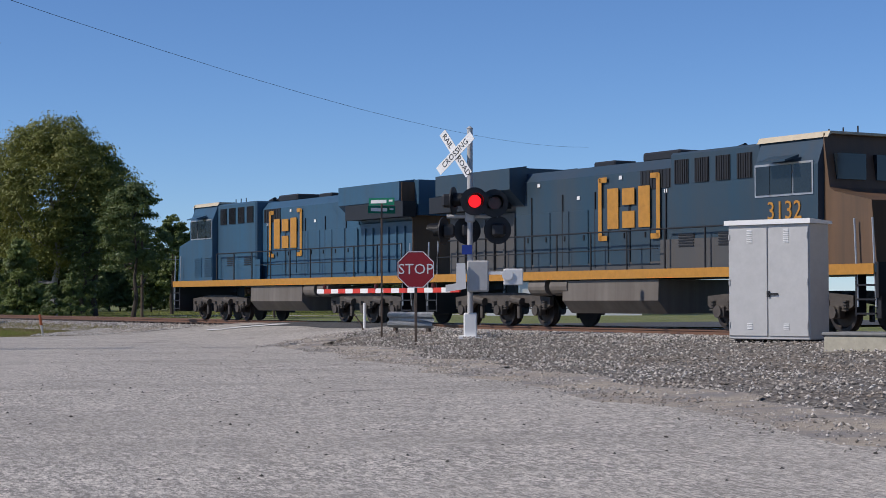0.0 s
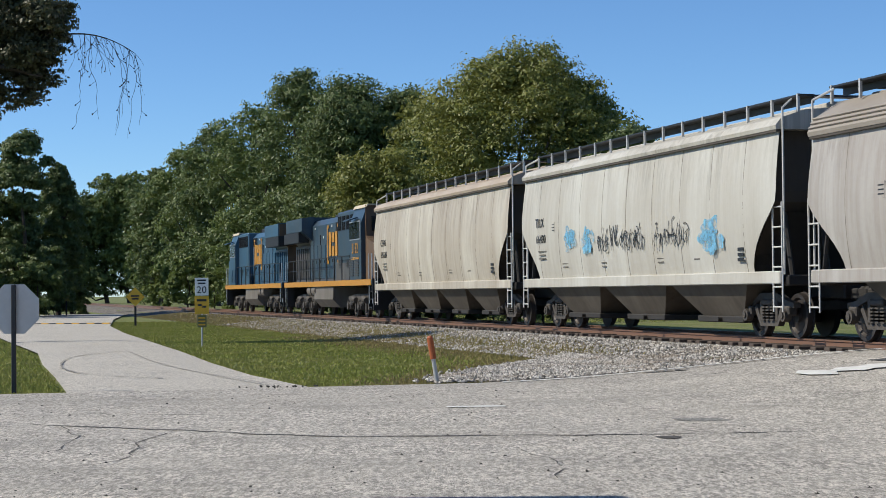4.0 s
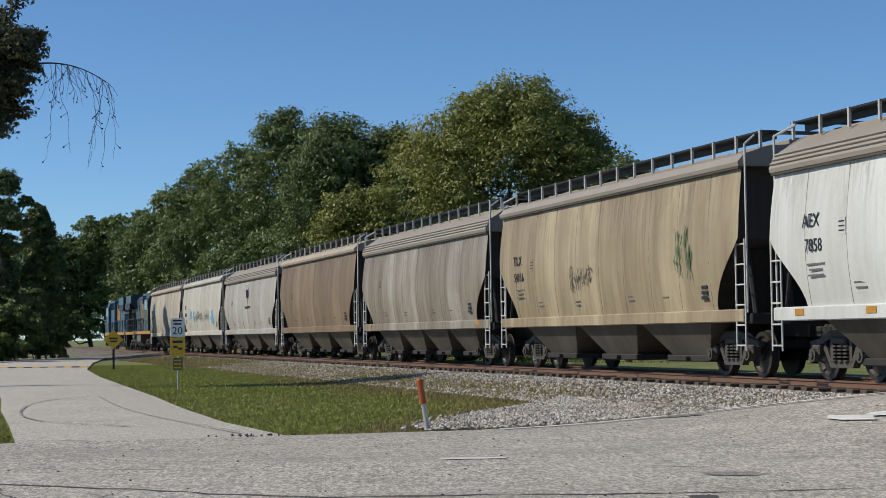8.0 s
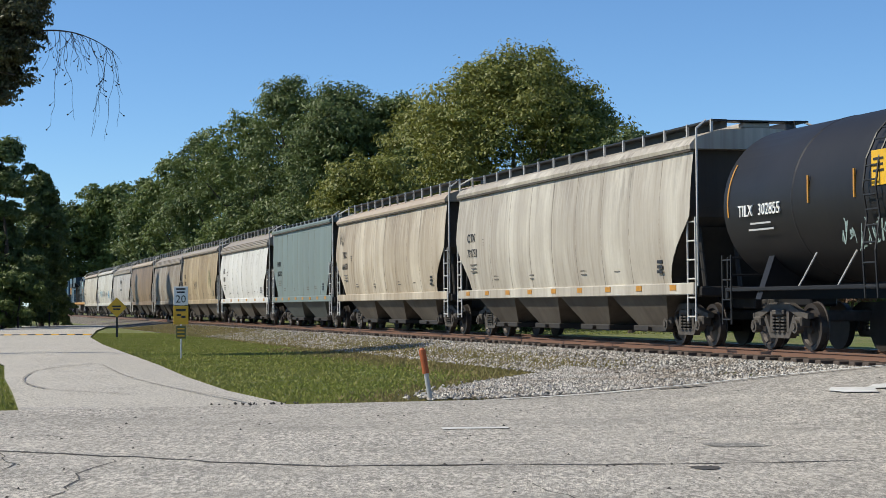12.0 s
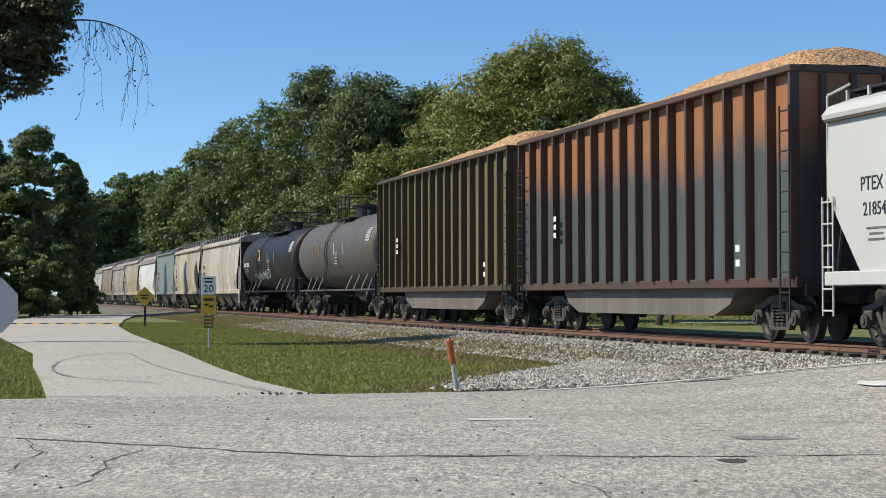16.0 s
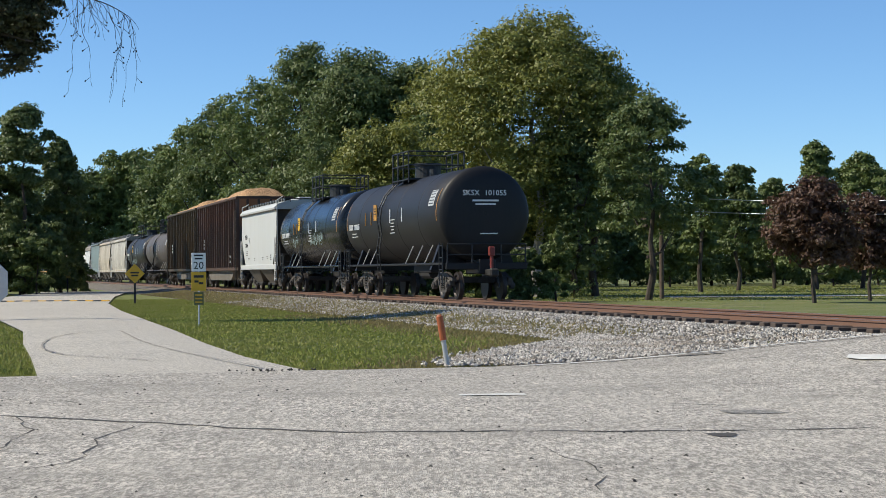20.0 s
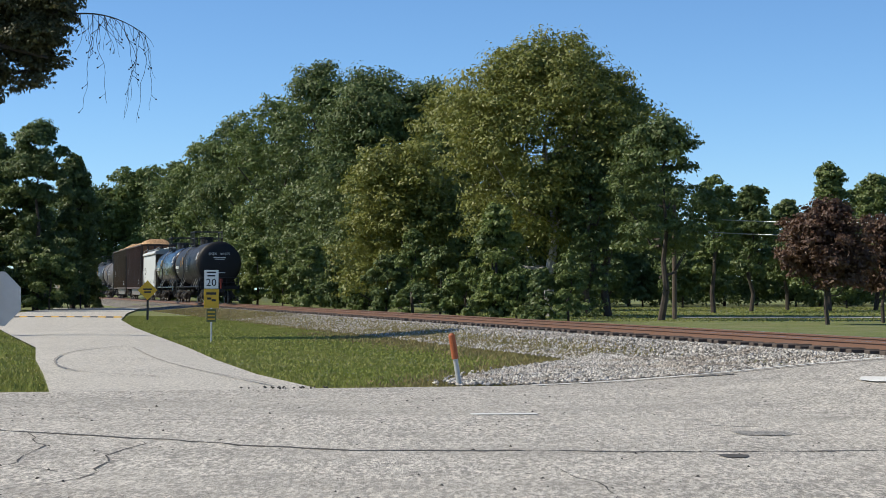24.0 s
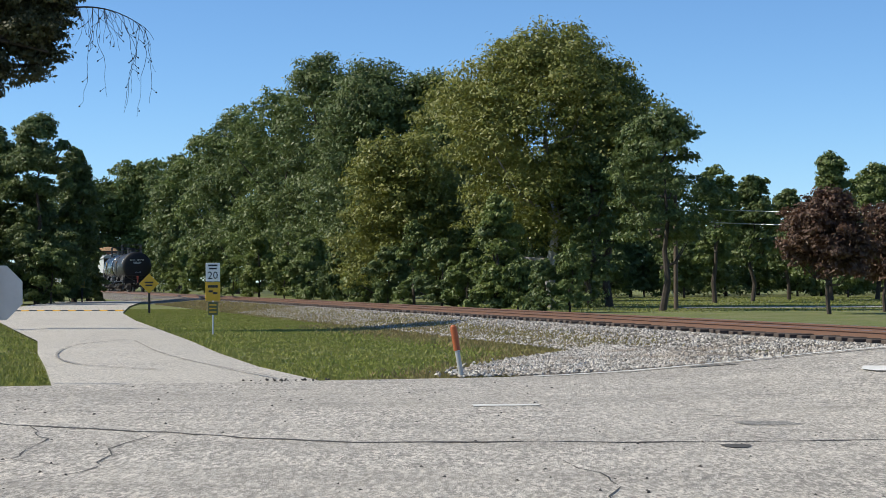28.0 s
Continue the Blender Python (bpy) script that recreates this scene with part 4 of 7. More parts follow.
def loco(label, mid, length, cab_right, mat, grime, number):
    """A six-axle diesel: frame, hood, radiator wings, cab, tank, rails and steps. Built with its cab at +x."""
    car = thing("locomotive", label, "locomotive", "diesel locomotives")
    L = length - 0.9
    hl = L / 2
    f = 1 if cab_right else -1

    def X(x):
        return x * f

    def bx(bm, x, y, z, sx, sy, sz, bev=0.0):
        return box(bm, X(x), y, z, sx, sy, sz, bev)
    zf = 1.55
    bm = B()
    bx(bm, 0, 0, zf - 0.1, L, 2.95, 0.22, 0.03)
    part("frame", bm, mat, car)
    for s in (-1, 1):
        bm = B()
        bx(bm, 0, s * 1.485, zf - 0.1, L - 0.1, 0.03, 0.24)
        part("sill_stripe", bm, M_LOCO_YEL, car, "yellow stripe along the sill")
    # hood in three lengths
    bm = B()
    prism(bm, [(-0.98, zf), (0.98, zf), (0.98, 4.2), (0.72, 4.48), (-0.72, 4.48), (-0.98, 4.2)], "x", *sorted((X(-hl * 0.55), X(hl * 0.52))))
    part("engine_hood", bm, mat, car)
    bm = B()
    prism(bm, [(-1.0, zf), (1.0, zf), (1.0, 3.35), (-1.0, 3.35)], "x", *sorted((X(-hl + 0.75), X(-hl * 0.55))))
    part("radiator_hood", bm, grime, car)
    bm = B()
    for s in (-1, 1):
        prism(bm, [(s * 0.9, 3.35), (s * 1.0, 3.55), (s * 1.5, 4.0), (s * 1.5, 4.62), (s * 0.9, 4.7)], "x", *sorted((X(-hl + 0.7), X(-hl * 0.5))))
    box(bm, X(-hl * 0.77 + 0.2), 0, 4.1, hl * 0.42, 1.9, 1.15)
    part("radiator_wing", bm, mat, car)
    for s in (-1, 1):
        bm = B()
        for k in range(7):
            bx(bm, -hl + 1.2 + k * hl * 0.055, s * 1.02, 2.45, 0.08, 0.06, 1.5)
        part("door_ribs", bm, grime, car)
        bm = B()
        bx(bm, -hl * 0.76, s * 1.3, 3.72, hl * 0.4, 0.5, 0.5)
        part("radiator_screen", bm, M_BLACK, car)
    if not cab_right:
        bm = B()
        prism(bm, [(-1.0, zf), (1.0, zf), (1.02, 3.4), (1.44, 4.0), (1.44, 4.6), (-1.44, 4.6), (-1.44, 4.0), (-1.02, 3.4)], "x", hl - 0.7, hl - 0.66)
        part("end_sheet", bm, M_LOCO_BROWN, car, "tan grimy end of the hood")
    # electrical cabinet behind the cab, wider
    bm = B()
    bx(bm, hl * 0.41, 0, (zf + 4.55) / 2, hl * 0.36, 2.5, 4.55 - zf, 0.06)
    part("equipment_cabinet", bm, mat, car)
    for s in (-1, 1):
        for k in range(4):
            bm = B()
            bx(bm, hl * 0.28 + k * hl * 0.083, s * 1.262, 4.05, 0.55, 0.03, 0.62)
            for q in range(6):
                bx(bm, hl * 0.28 + k * hl * 0.083 - 0.22 + q * 0.09, s * 1.28, 4.05, 0.03, 0.03, 0.6)
            part("louvre", bm, M_BLACK, car)
        for k in range(5):
            bm = B()
            bx(bm, hl * (-0.46 + 0.16 * k), s * 0.995, 2.7, 0.04, 0.03, 2.1)
            part("door_seam", bm, M_BLACK, car)
        for k in range(2):
            bm = B()
            bx(bm, hl * (0.3 + 0.16 * k), s * 1.262, 2.29, 0.64, 0.02, 0.36)
            vent = part("vent", bm, grime, car)
            for q in range(5):
                bm = B()
                bx(bm, hl * (0.3 + 0.16 * k), s * 1.28, 2.15 + q * 0.07, 0.6, 0.03, 0.035)
                part("slat", bm, M_BLACK, vent)
        bm = B()
        bx(bm, hl * 0.36, s * 1.258, 1.95, hl * 0.34, 0.02, 0.75)
        part("lower_panel", bm, grime, car)
        for k in range(7):
            bm = B()
            bx(bm, hl * (-0.5 + 0.095 * k), s * 0.992, 2.5, hl * 0.082, 0.03, 1.55, 0.01)
            dr = part("engine_door", bm, mat, car)
            bm = B()
            bx(bm, hl * (-0.5 + 0.095 * k) + 0.22, s * 1.015, 2.5, 0.05, 0.03, 0.14)
            part("latch", bm, M_BLACK, dr)
        bm = B()
        bx(bm, hl * 0.0, s * 0.99, zf + 0.12, hl * 1.05, 0.02, 0.22)
        part("grime_band", bm, grime, car)
        bm = B()
        bx(bm, hl * 0.14, s * 0.99, 3.95, hl * 0.14, 0.03, 0.5)
        intake = part("air_intake", bm, M_BLACK, car)
        for q in range(9):
            bm = B()
            bx(bm, hl * (0.08 + 0.0145 * q), s * 1.008, 3.95, 0.03, 0.02, 0.46)
            part("slat", bm, M_BLACK, intake)
        for k in range(6):
            bm = B()
            bx(bm, hl * (-0.42 + 0.2 * k), s * 1.0, 3.62 if k % 2 else 4.08, 0.13, 0.012, 0.1)
            part("decal", bm, M_WHITE, car)
    # cab
    cx = hl * 0.7
    bm = B()
    prism(bm, [(-1.48, zf), (1.48, zf), (1.48, 3.9), (1.2, 4.62), (-1.2, 4.62), (-1.48, 3.9)], "x", *sorted((X(hl * 0.59), X(hl * 0.815))))
    cab = part("cab", bm, mat, car)
    bm = B()
    prism(bm, [(-1.3, 4.52), (-1.22, 4.66), (1.22, 4.66), (1.3, 4.52), (1.18, 4.6), (-1.18, 4.6)], "x", *sorted((X(hl * 0.58), X(hl * 0.83))))
    part("cab_roof", bm, M_LOCO_TAN, car, "sun-bleached tan cab roof")
    for s in (-1, 1):
        for k, (x, wdt) in enumerate(((hl * 0.625, 0.5), (hl * 0.69, 0.75), (hl * 0.765, 0.6))):
            bm = B()
            bx(bm, x, s * 1.485, 3.6, wdt + 0.1, 0.03, 0.78)
            w = part("cab_window", bm, M_GALV, car)
            bm = B()
            bx(bm, x, s * 1.505, 3.6, wdt, 0.02, 0.68)
            part("pane", bm, M_GLASS, w)
        bm = B()
        prism(bm, [(s * 1.47, 4.1), (s * 1.9, 3.98), (s * 1.9, 4.02), (s * 1.47, 4.16)], "x", *sorted((X(hl * 0.65), X(hl * 0.75))))
        part("sunshade", bm, mat, car)
        bm = B()
        for k in range(2):
            for q in range(12):
                bx(bm, hl * (0.63 + 0.1 * k), s * 1.495, 1.75 + q * 0.065, 0.75, 0.03, 0.03)
        part("louvre", bm, grime, car)
    bm = B()
    prism(bm, [(X(hl * 0.815), zf), (X(hl * 0.815), 4.62), (X(hl * 0.835), 3.35), (X(hl * 0.85), 3.25), (X(hl * 0.97), 3.0), (X(hl * 0.985), zf)], "y", -1.3, 1.3)
    bmesh.ops.recalc_face_normals(bm, faces=bm.faces)
    part("nose", bm, M_LOCO_BROWN if cab_right else mat, car)
    bm = B()
    for s in (-1, 1):
        box(bm, X(hl * 0.83), s * 0.62, 3.85, 0.12, 0.9, 0.6)
    part("windscreen", bm, M_GLASS, car)
    # roof fittings
    bm = B()
    bx(bm, hl * 0.1, 0, 4.6, 1.6, 1.1, 0.26, 0.05)
    part("exhaust_housing", bm, M_BLACK, car)
    bm = B()
    bx(bm, -hl * 0.18, 0, 4.56, 1.0, 0.8, 0.18, 0.04)
    part("roof_hatch", bm, M_BLACK, car)
    bm = B()
    for k in range(3):
        rod(bm, (X(hl * 0.3 + k * 0.25), 0.2 - k * 0.15, 4.62), (X(hl * 0.3 + k * 0.25) + 0.45, 0.2 - k * 0.15, 4.66), 0.05, 8, 0.09)
    part("horn", bm, M_BLACK, car)
    for k in range(3):
        bm = B()
        rod(bm, (X(hl * (0.66 + 0.05 * k)), 0.3, 4.62), (X(hl * (0.66 + 0.05 * k)), 0.3, 4.9), 0.02, 6)
        part("aerial", bm, M_BLACK, car)
    # belly: tank and air reservoirs
    bm = B()
    prism(bm, [(-1.4, 1.3), (-1.42, 0.75), (-1.1, 0.4), (1.1, 0.4), (1.42, 0.75), (1.4, 1.3)], "x", -hl * 0.24, hl * 0.2)
    part("fuel_tank", bm, M_TANKFUEL, car)
    for k in (0.25, 0.36):
        bm = B()
        rod(bm, (X(-hl * k - 0.5), -1.2, 1.15), (X(-hl * k + 0.35), -1.2, 1.15), 0.26, 16)
        part("air_reservoir", bm, M_TANKFUEL, car)
    for s in (-1, 1):
        add_truck(car, s * hl * 0.62, 4.1, 3)
        bm = B()
        box(bm, s * hl, 0, 1.2, 0.1, 2.9, 0.8)
        prism(bm, [(-1.4, 0.35), (1.4, 0.35), (1.4, 0.85), (-1.4, 0.85)], "x", s * hl - 0.08, s * hl + 0.08)
        part("pilot", bm, M_BLACK, car)
        coupler(car, s * hl, s)
        for sy in (-1, 1):
            bm = B()
            for q in range(4):
                box(bm, s * (hl - 0.35), sy * 1.3, 0.45 + q * 0.32, 0.6, 0.3, 0.04)
            box(bm, s * (hl - 0.66), sy * 1.3, 0.95, 0.04, 0.3, 1.1)
            part("steps", bm, M_BLACK, car)
            bm = B()
            for dx in (0.05, 0.62):
                rod(bm, (s * (hl - dx), sy * 1.42, 0.6), (s * (hl - dx - 0.1), sy * 1.42, 2.6), 0.025, 6)
            part("grab_rail", bm, M_LOCO_YEL if dx > 1 else M_GALV, car)
    # walkway rail with stanchions
    for s in (-1, 1):
        bm = B()
        rod(bm, (X(-hl + 0.7), s * 1.42, 2.6), (X(hl * 0.56), s * 1.42, 2.6), 0.022, 6)
        rod(bm, (X(-hl + 0.7), s * 1.42, 2.1), (X(hl * 0.2), s * 1.42, 2.1), 0.015, 6)
        part("handrail", bm, M_BLACK, car)
        first = None
        for k in range(10):
            x = X(-hl + 0.7 + (hl * 1.56 - 0.7) * k / 9)
            if first is None:
                bm = B()
                rod(bm, (0, s * 1.42, zf), (0, s * 1.42, 2.6), 0.028, 6)
                first = part("stanchion", bm, M_BLACK, car)
                first.matrix_basis = pose(x, 0, 0)
            else:
                shared("stanchion", first, car, pose(x, 0, 0))
    # marks: plain block emblem and the road number
    bm = B()
    for dx, dz, sx, sz in ((-1.3, 0, 0.16, 1.7), (-1.15, 0.8, 0.35, 0.14), (-1.15, -0.8, 0.35, 0.14), (-0.7, 0, 0.5, 1.1), (0.0, 0.3, 0.55, 0.45), (0.0, -0.32, 0.55, 0.45),
                           (0.7, 0, 0.5, 1.1), (1.3, 0, 0.16, 1.7), (1.15, 0.8, 0.35, 0.14), (1.15, -0.8, 0.35, 0.14)):
        box(bm, X(hl * 0.02) + dx, -1.034, 3.25 + dz, sx, 0.012, sz)
    part("emblem", bm, M_LOCO_YEL, car, "faded yellow block emblem")
    if number:
        lettering("road_number", number, 0.62, pose(X(hl * 0.7), -1.5, 2.85, 90), M_LOCO_YEL, car)
        bm = B()
        box(bm, X(hl * 0.7), -1.5, 2.45, 1.5, 0.012, 0.1)
        part("dash", bm, M_LOCO_YEL, car)
    return car, mid

# ---- the train, front to rear: times at which each end passes ----
ENDS = [-2.250, -1.100, 0.050, 1.120, 2.130, 3.100, 4.050, 5.015, 5.975, 6.915, 7.755, 8.745, 9.830, 10.890, 11.915, 12.960, 14.020, 14.755, 15.650, 16.580]


def span(i):
    return {"mid": (ENDS[i] + ENDS[i + 1]) / 2, "length": SPEED * (ENDS[i + 1] - ENDS[i])}


P_CREAM = paint("cream_paint", (0.56, 0.525, 0.445), (0.29, 0.235, 0.175), 0.62, wash=0.6)
P_WHITE = paint("white_grey_paint", (0.55, 0.535, 0.485), (0.33, 0.29, 0.23), 0.45, wash=0.5)
P_GREY = paint("light_grey_paint", (0.47, 0.45, 0.42), (0.24, 0.2, 0.165), 0.5, wash=0.6)
P_BROWN = paint("brown_grime_paint", (0.28, 0.205, 0.13), (0.13, 0.085, 0.05), 0.7, wash=0.8)
P_TAUPE = paint("taupe_paint", (0.4, 0.37, 0.32), (0.17, 0.13, 0.09), 0.85, wash=0.9)
P_TAN = paint("tan_paint", (0.47, 0.385, 0.25), (0.2, 0.145, 0.085), 0.7, wash=0.7)
P_BRIGHT = paint("bright_white_paint", (0.66, 0.66, 0.635), (0.34, 0.31, 0.27), 0.3, wash=0.8)
P_CLEAN = paint("clean_white_paint", (0.5, 0.51, 0.5), (0.4, 0.39, 0.36), 0.2)
P_TEAL = paint("slate_paint", (0.175, 0.225, 0.22), (0.13, 0.15, 0.14), 0.4)
# darkened copy of the slate: shade under the body is in the colour
P_TEAL_BAY = paint("slate_bay_shade", (0.075, 0.09, 0.085), (0.05, 0.05, 0.045), 0.5)
P_BEIGE = paint("beige_paint", (0.58, 0.52, 0.415), (0.29, 0.23, 0.16), 0.80, wash=0.9)
P_IVORY = paint("ivory_paint", (0.57, 0.535, 0.46), (0.3, 0.26, 0.21), 0.75, wash=0.7)
P_RUSTROOF = paint("rusty_roof", (0.42, 0.35, 0.27), (0.2, 0.13, 0.08), 0.7, streak=False)
# outlet bays: grime, darkened further with the shade under the wagon body
P_BAY = paint("bay_grime_shade", (0.125, 0.108, 0.088), (0.05, 0.04, 0.03), 0.7)
P_GREYROOF = paint("grey_roof", (0.3, 0.265, 0.225), (0.2, 0.16, 0.12), 0.5, streak=False)
# ribs and chords: panel olive darkened, the ribs' side shading in the colour
P_OLIVE_SHADE = paint("olive_rib_shade", (0.062, 0.052, 0.025), (0.07, 0.036, 0.015), 0.7)
P_OLIVEPANEL = paint("olive_panel", (0.2, 0.165, 0.075), (0.13, 0.08, 0.035), 0.6)
P_RUST = paint("rust_black_paint", (0.04, 0.036, 0.034), (0.12, 0.05, 0.022), 0.5)
P_SLATE = paint("slate_and_rust_panel", (0.085, 0.098, 0.105), (0.05, 0.05, 0.052), 0.5)
t_ = P_SLATE.node_tree
b_ = t_.nodes["Principled BSDF"]
sep_ = t_.nodes.new("ShaderNodeSeparateXYZ")
t_.links.new(t_.nodes.new("ShaderNodeTexCoord").outputs["Object"], sep_.inputs[0])
add_ = t_.nodes.new("ShaderNodeMath")
add_.operation = "MULTIPLY_ADD"
add_.inputs[1].default_value = 2.6
t_.links.new(noise_of(t_, 1.0, 5, 0.65, (0.55, 0.55, 0.3)), add_.inputs[0])
t_.links.new(sep_.outputs[2], add_.inputs[2])
old_ = b_.inputs["Base Color"].links[0].from_socket
t_.links.new(mix_colour(t_, ramp(t_, add_.outputs[0], 4.7, 5.5), old_, (0.3, 0.125, 0.05)), b_.inputs["Base Color"])
P_TANKBLACK = paint("tank_black", (0.011, 0.011, 0.013), (0.028, 0.025, 0.023), 0.2, 0.5, gloss=0.3)
P_TANKGREY = paint("tank_dusty", (0.06, 0.052, 0.05), (0.095, 0.08, 0.07), 0.5, 0.6)
P_TANKNEW = paint("tank_gloss_black", (0.008, 0.01, 0.014), (0.03, 0.03, 0.03), 0.12, 0.25)
INK_FAINT = plain("faded_ink", (0.13, 0.115, 0.095), 0.8, var=0.5)
INK_GREEN = plain("tag_green", (0.08, 0.15, 0.06), 0.7)
INK_MINT = plain("tag_mint", (0.27, 0.36, 0.34), 0.7, 0.0, 0.5, 6)

TRAIN = []
TRAIN.append(loco("light blue diesel locomotive with a yellow sill stripe leading the train", cab_right=False, mat=M_LOCO_BRIGHT, grime=M_LOCO_BRIGHT, number="", **span(0)))
TRAIN.append(loco("dark blue diesel locomotive with orange number and dusty flanks", cab_right=True, mat=M_LOCO, grime=M_LOCO_GREY, number="3132", **span(1)))
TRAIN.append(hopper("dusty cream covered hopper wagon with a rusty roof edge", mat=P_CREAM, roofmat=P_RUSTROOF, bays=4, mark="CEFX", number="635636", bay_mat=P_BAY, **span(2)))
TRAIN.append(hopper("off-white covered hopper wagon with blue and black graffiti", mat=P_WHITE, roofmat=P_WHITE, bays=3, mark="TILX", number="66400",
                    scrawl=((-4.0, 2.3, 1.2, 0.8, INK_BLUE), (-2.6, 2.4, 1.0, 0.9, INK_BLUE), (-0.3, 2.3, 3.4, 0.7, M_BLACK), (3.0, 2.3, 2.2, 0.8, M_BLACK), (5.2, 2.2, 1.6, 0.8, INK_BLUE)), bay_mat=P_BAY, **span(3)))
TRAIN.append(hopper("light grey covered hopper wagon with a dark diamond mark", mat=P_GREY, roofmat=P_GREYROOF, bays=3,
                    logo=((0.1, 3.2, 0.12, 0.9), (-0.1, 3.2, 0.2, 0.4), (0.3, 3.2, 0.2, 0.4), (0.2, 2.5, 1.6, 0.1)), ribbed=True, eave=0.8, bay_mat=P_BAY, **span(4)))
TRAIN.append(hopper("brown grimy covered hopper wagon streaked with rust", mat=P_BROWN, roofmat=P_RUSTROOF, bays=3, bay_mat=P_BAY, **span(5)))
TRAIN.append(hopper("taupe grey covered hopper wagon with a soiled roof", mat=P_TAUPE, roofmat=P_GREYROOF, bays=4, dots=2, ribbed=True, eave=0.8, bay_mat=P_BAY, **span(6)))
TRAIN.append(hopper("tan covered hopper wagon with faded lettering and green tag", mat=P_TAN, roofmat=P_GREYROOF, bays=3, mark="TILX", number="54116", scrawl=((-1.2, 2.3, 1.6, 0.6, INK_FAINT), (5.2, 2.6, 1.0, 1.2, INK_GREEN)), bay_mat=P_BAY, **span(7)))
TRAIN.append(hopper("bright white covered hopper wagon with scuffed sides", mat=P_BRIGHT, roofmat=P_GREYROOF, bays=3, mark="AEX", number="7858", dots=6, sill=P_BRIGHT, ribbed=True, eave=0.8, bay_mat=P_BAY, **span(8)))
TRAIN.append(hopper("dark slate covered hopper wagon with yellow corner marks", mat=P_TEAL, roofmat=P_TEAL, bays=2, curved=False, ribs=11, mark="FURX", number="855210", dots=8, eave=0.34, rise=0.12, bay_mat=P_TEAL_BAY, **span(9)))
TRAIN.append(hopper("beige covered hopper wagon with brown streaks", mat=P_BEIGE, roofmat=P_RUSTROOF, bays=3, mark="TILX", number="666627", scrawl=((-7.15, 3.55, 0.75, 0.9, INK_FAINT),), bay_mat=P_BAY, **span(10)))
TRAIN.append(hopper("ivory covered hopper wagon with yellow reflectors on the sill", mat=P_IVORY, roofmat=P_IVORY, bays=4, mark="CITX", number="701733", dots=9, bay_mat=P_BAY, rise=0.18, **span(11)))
TRAIN.append(tank_car("black tank wagon with graffiti along its belly", mat=P_TANKBLACK, mark="TILX", number="302855", placard=M_YELLOW, scrawl=((-0.8, 2.1, 5.5, 0.6, INK_MINT),), deck=2.7, **span(12)))
TRAIN.append(tank_car("dusty dark tank wagon with faded white lettering", mat=P_TANKGREY, mark="", number="", **span(13)))
TRAIN.append(gondola("olive wood chip gondola heaped with orange chips", mat=P_OLIVE_SHADE, panel=P_OLIVEPANEL, **span(14)))
TRAIN.append(gondola("rust-stained black wood chip gondola heaped with orange chips", mat=P_RUST, panel=P_SLATE, **span(15)))
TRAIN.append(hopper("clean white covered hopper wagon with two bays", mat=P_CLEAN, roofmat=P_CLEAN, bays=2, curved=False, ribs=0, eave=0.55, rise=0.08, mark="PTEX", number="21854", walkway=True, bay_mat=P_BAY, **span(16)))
TRAIN.append(tank_car("glossy black tank wagon with a yellow placard", mat=P_TANKNEW, mark="TCLX", number="290184", placard=M_YELLOW, scrawl=((-2.7, 2.4, 1.4, 0.7, INK_MINT), (2.4, 2.45, 3.0, 0.6, INK_MINT)), **span(17)))
TRAIN.append(tank_car("black tank wagon with a red marker at the train's end", mat=P_TANKBLACK, mark="SKSX", number="101055", placard=M_LOCO_YEL, endtext=True, **span(18)))


# ---- track ----
def rail_bar(name, w):
    bm = B()
    prof = [(-0.07, 0), (0.07, 0), (0.07, 0.012), (0.012, 0.03), (0.012, 0.125), (0.036, 0.135), (0.036, 0.17), (-0.036, 0.17), (-0.036, 0.135), (-0.012, 0.125), (-0.012, 0.03), (-0.07, 0.012)]
    u0, u1 = -260, 420
    a = [bm.verts.new(at(u0, w + p[0], RAIL_Z - 0.17 + p[1])) for p in prof]
    b = [bm.verts.new(at(u1, w + p[0], RAIL_Z - 0.17 + p[1])) for p in prof]
    n = len(prof)
    for i in range(n):
        f = bm.faces.new((a[i], a[(i + 1) % n], b[(i + 1) % n], b[i]))
        f.material_index = 1 if i in (6,) else 0
    bmesh.ops.recalc_face_normals(bm, faces=bm.faces)
    return part(name, bm, [M_RAIL, M_RAILTOP], track)


track = thing("railway_track", "rusty brown steel rails on dark timber ties", "railway track", kind="structure")
rail_bar("rail", 0.7525)
rail_bar("rail", -0.7525)
tie = None
TIES = [u for u in [EDGE_U + 0.4 + 0.56 * k for k in range(190)]] + [16.6 - 0.56 * k for k in range(115)]
rnd = random.Random(4)
for u in TIES:
    p = at(u + rnd.uniform(-0.03, 0.03), rnd.uniform(-0.05, 0.05), 0.255 + rnd.uniform(-0.01, 0.01))
    m = pose(p.x, p.y, p.z, 0, 0, CAR_TURN + rnd.uniform(-1, 1))
    if tie is None:
        bm = B()
        box(bm, 0, 0, 0, 0.23, 2.6, 0.16, 0.015)
        tie = part("tie", bm, M_TIE, track)
        tie.matrix_basis = m
    else:
        shared("tie", tie, track, m)

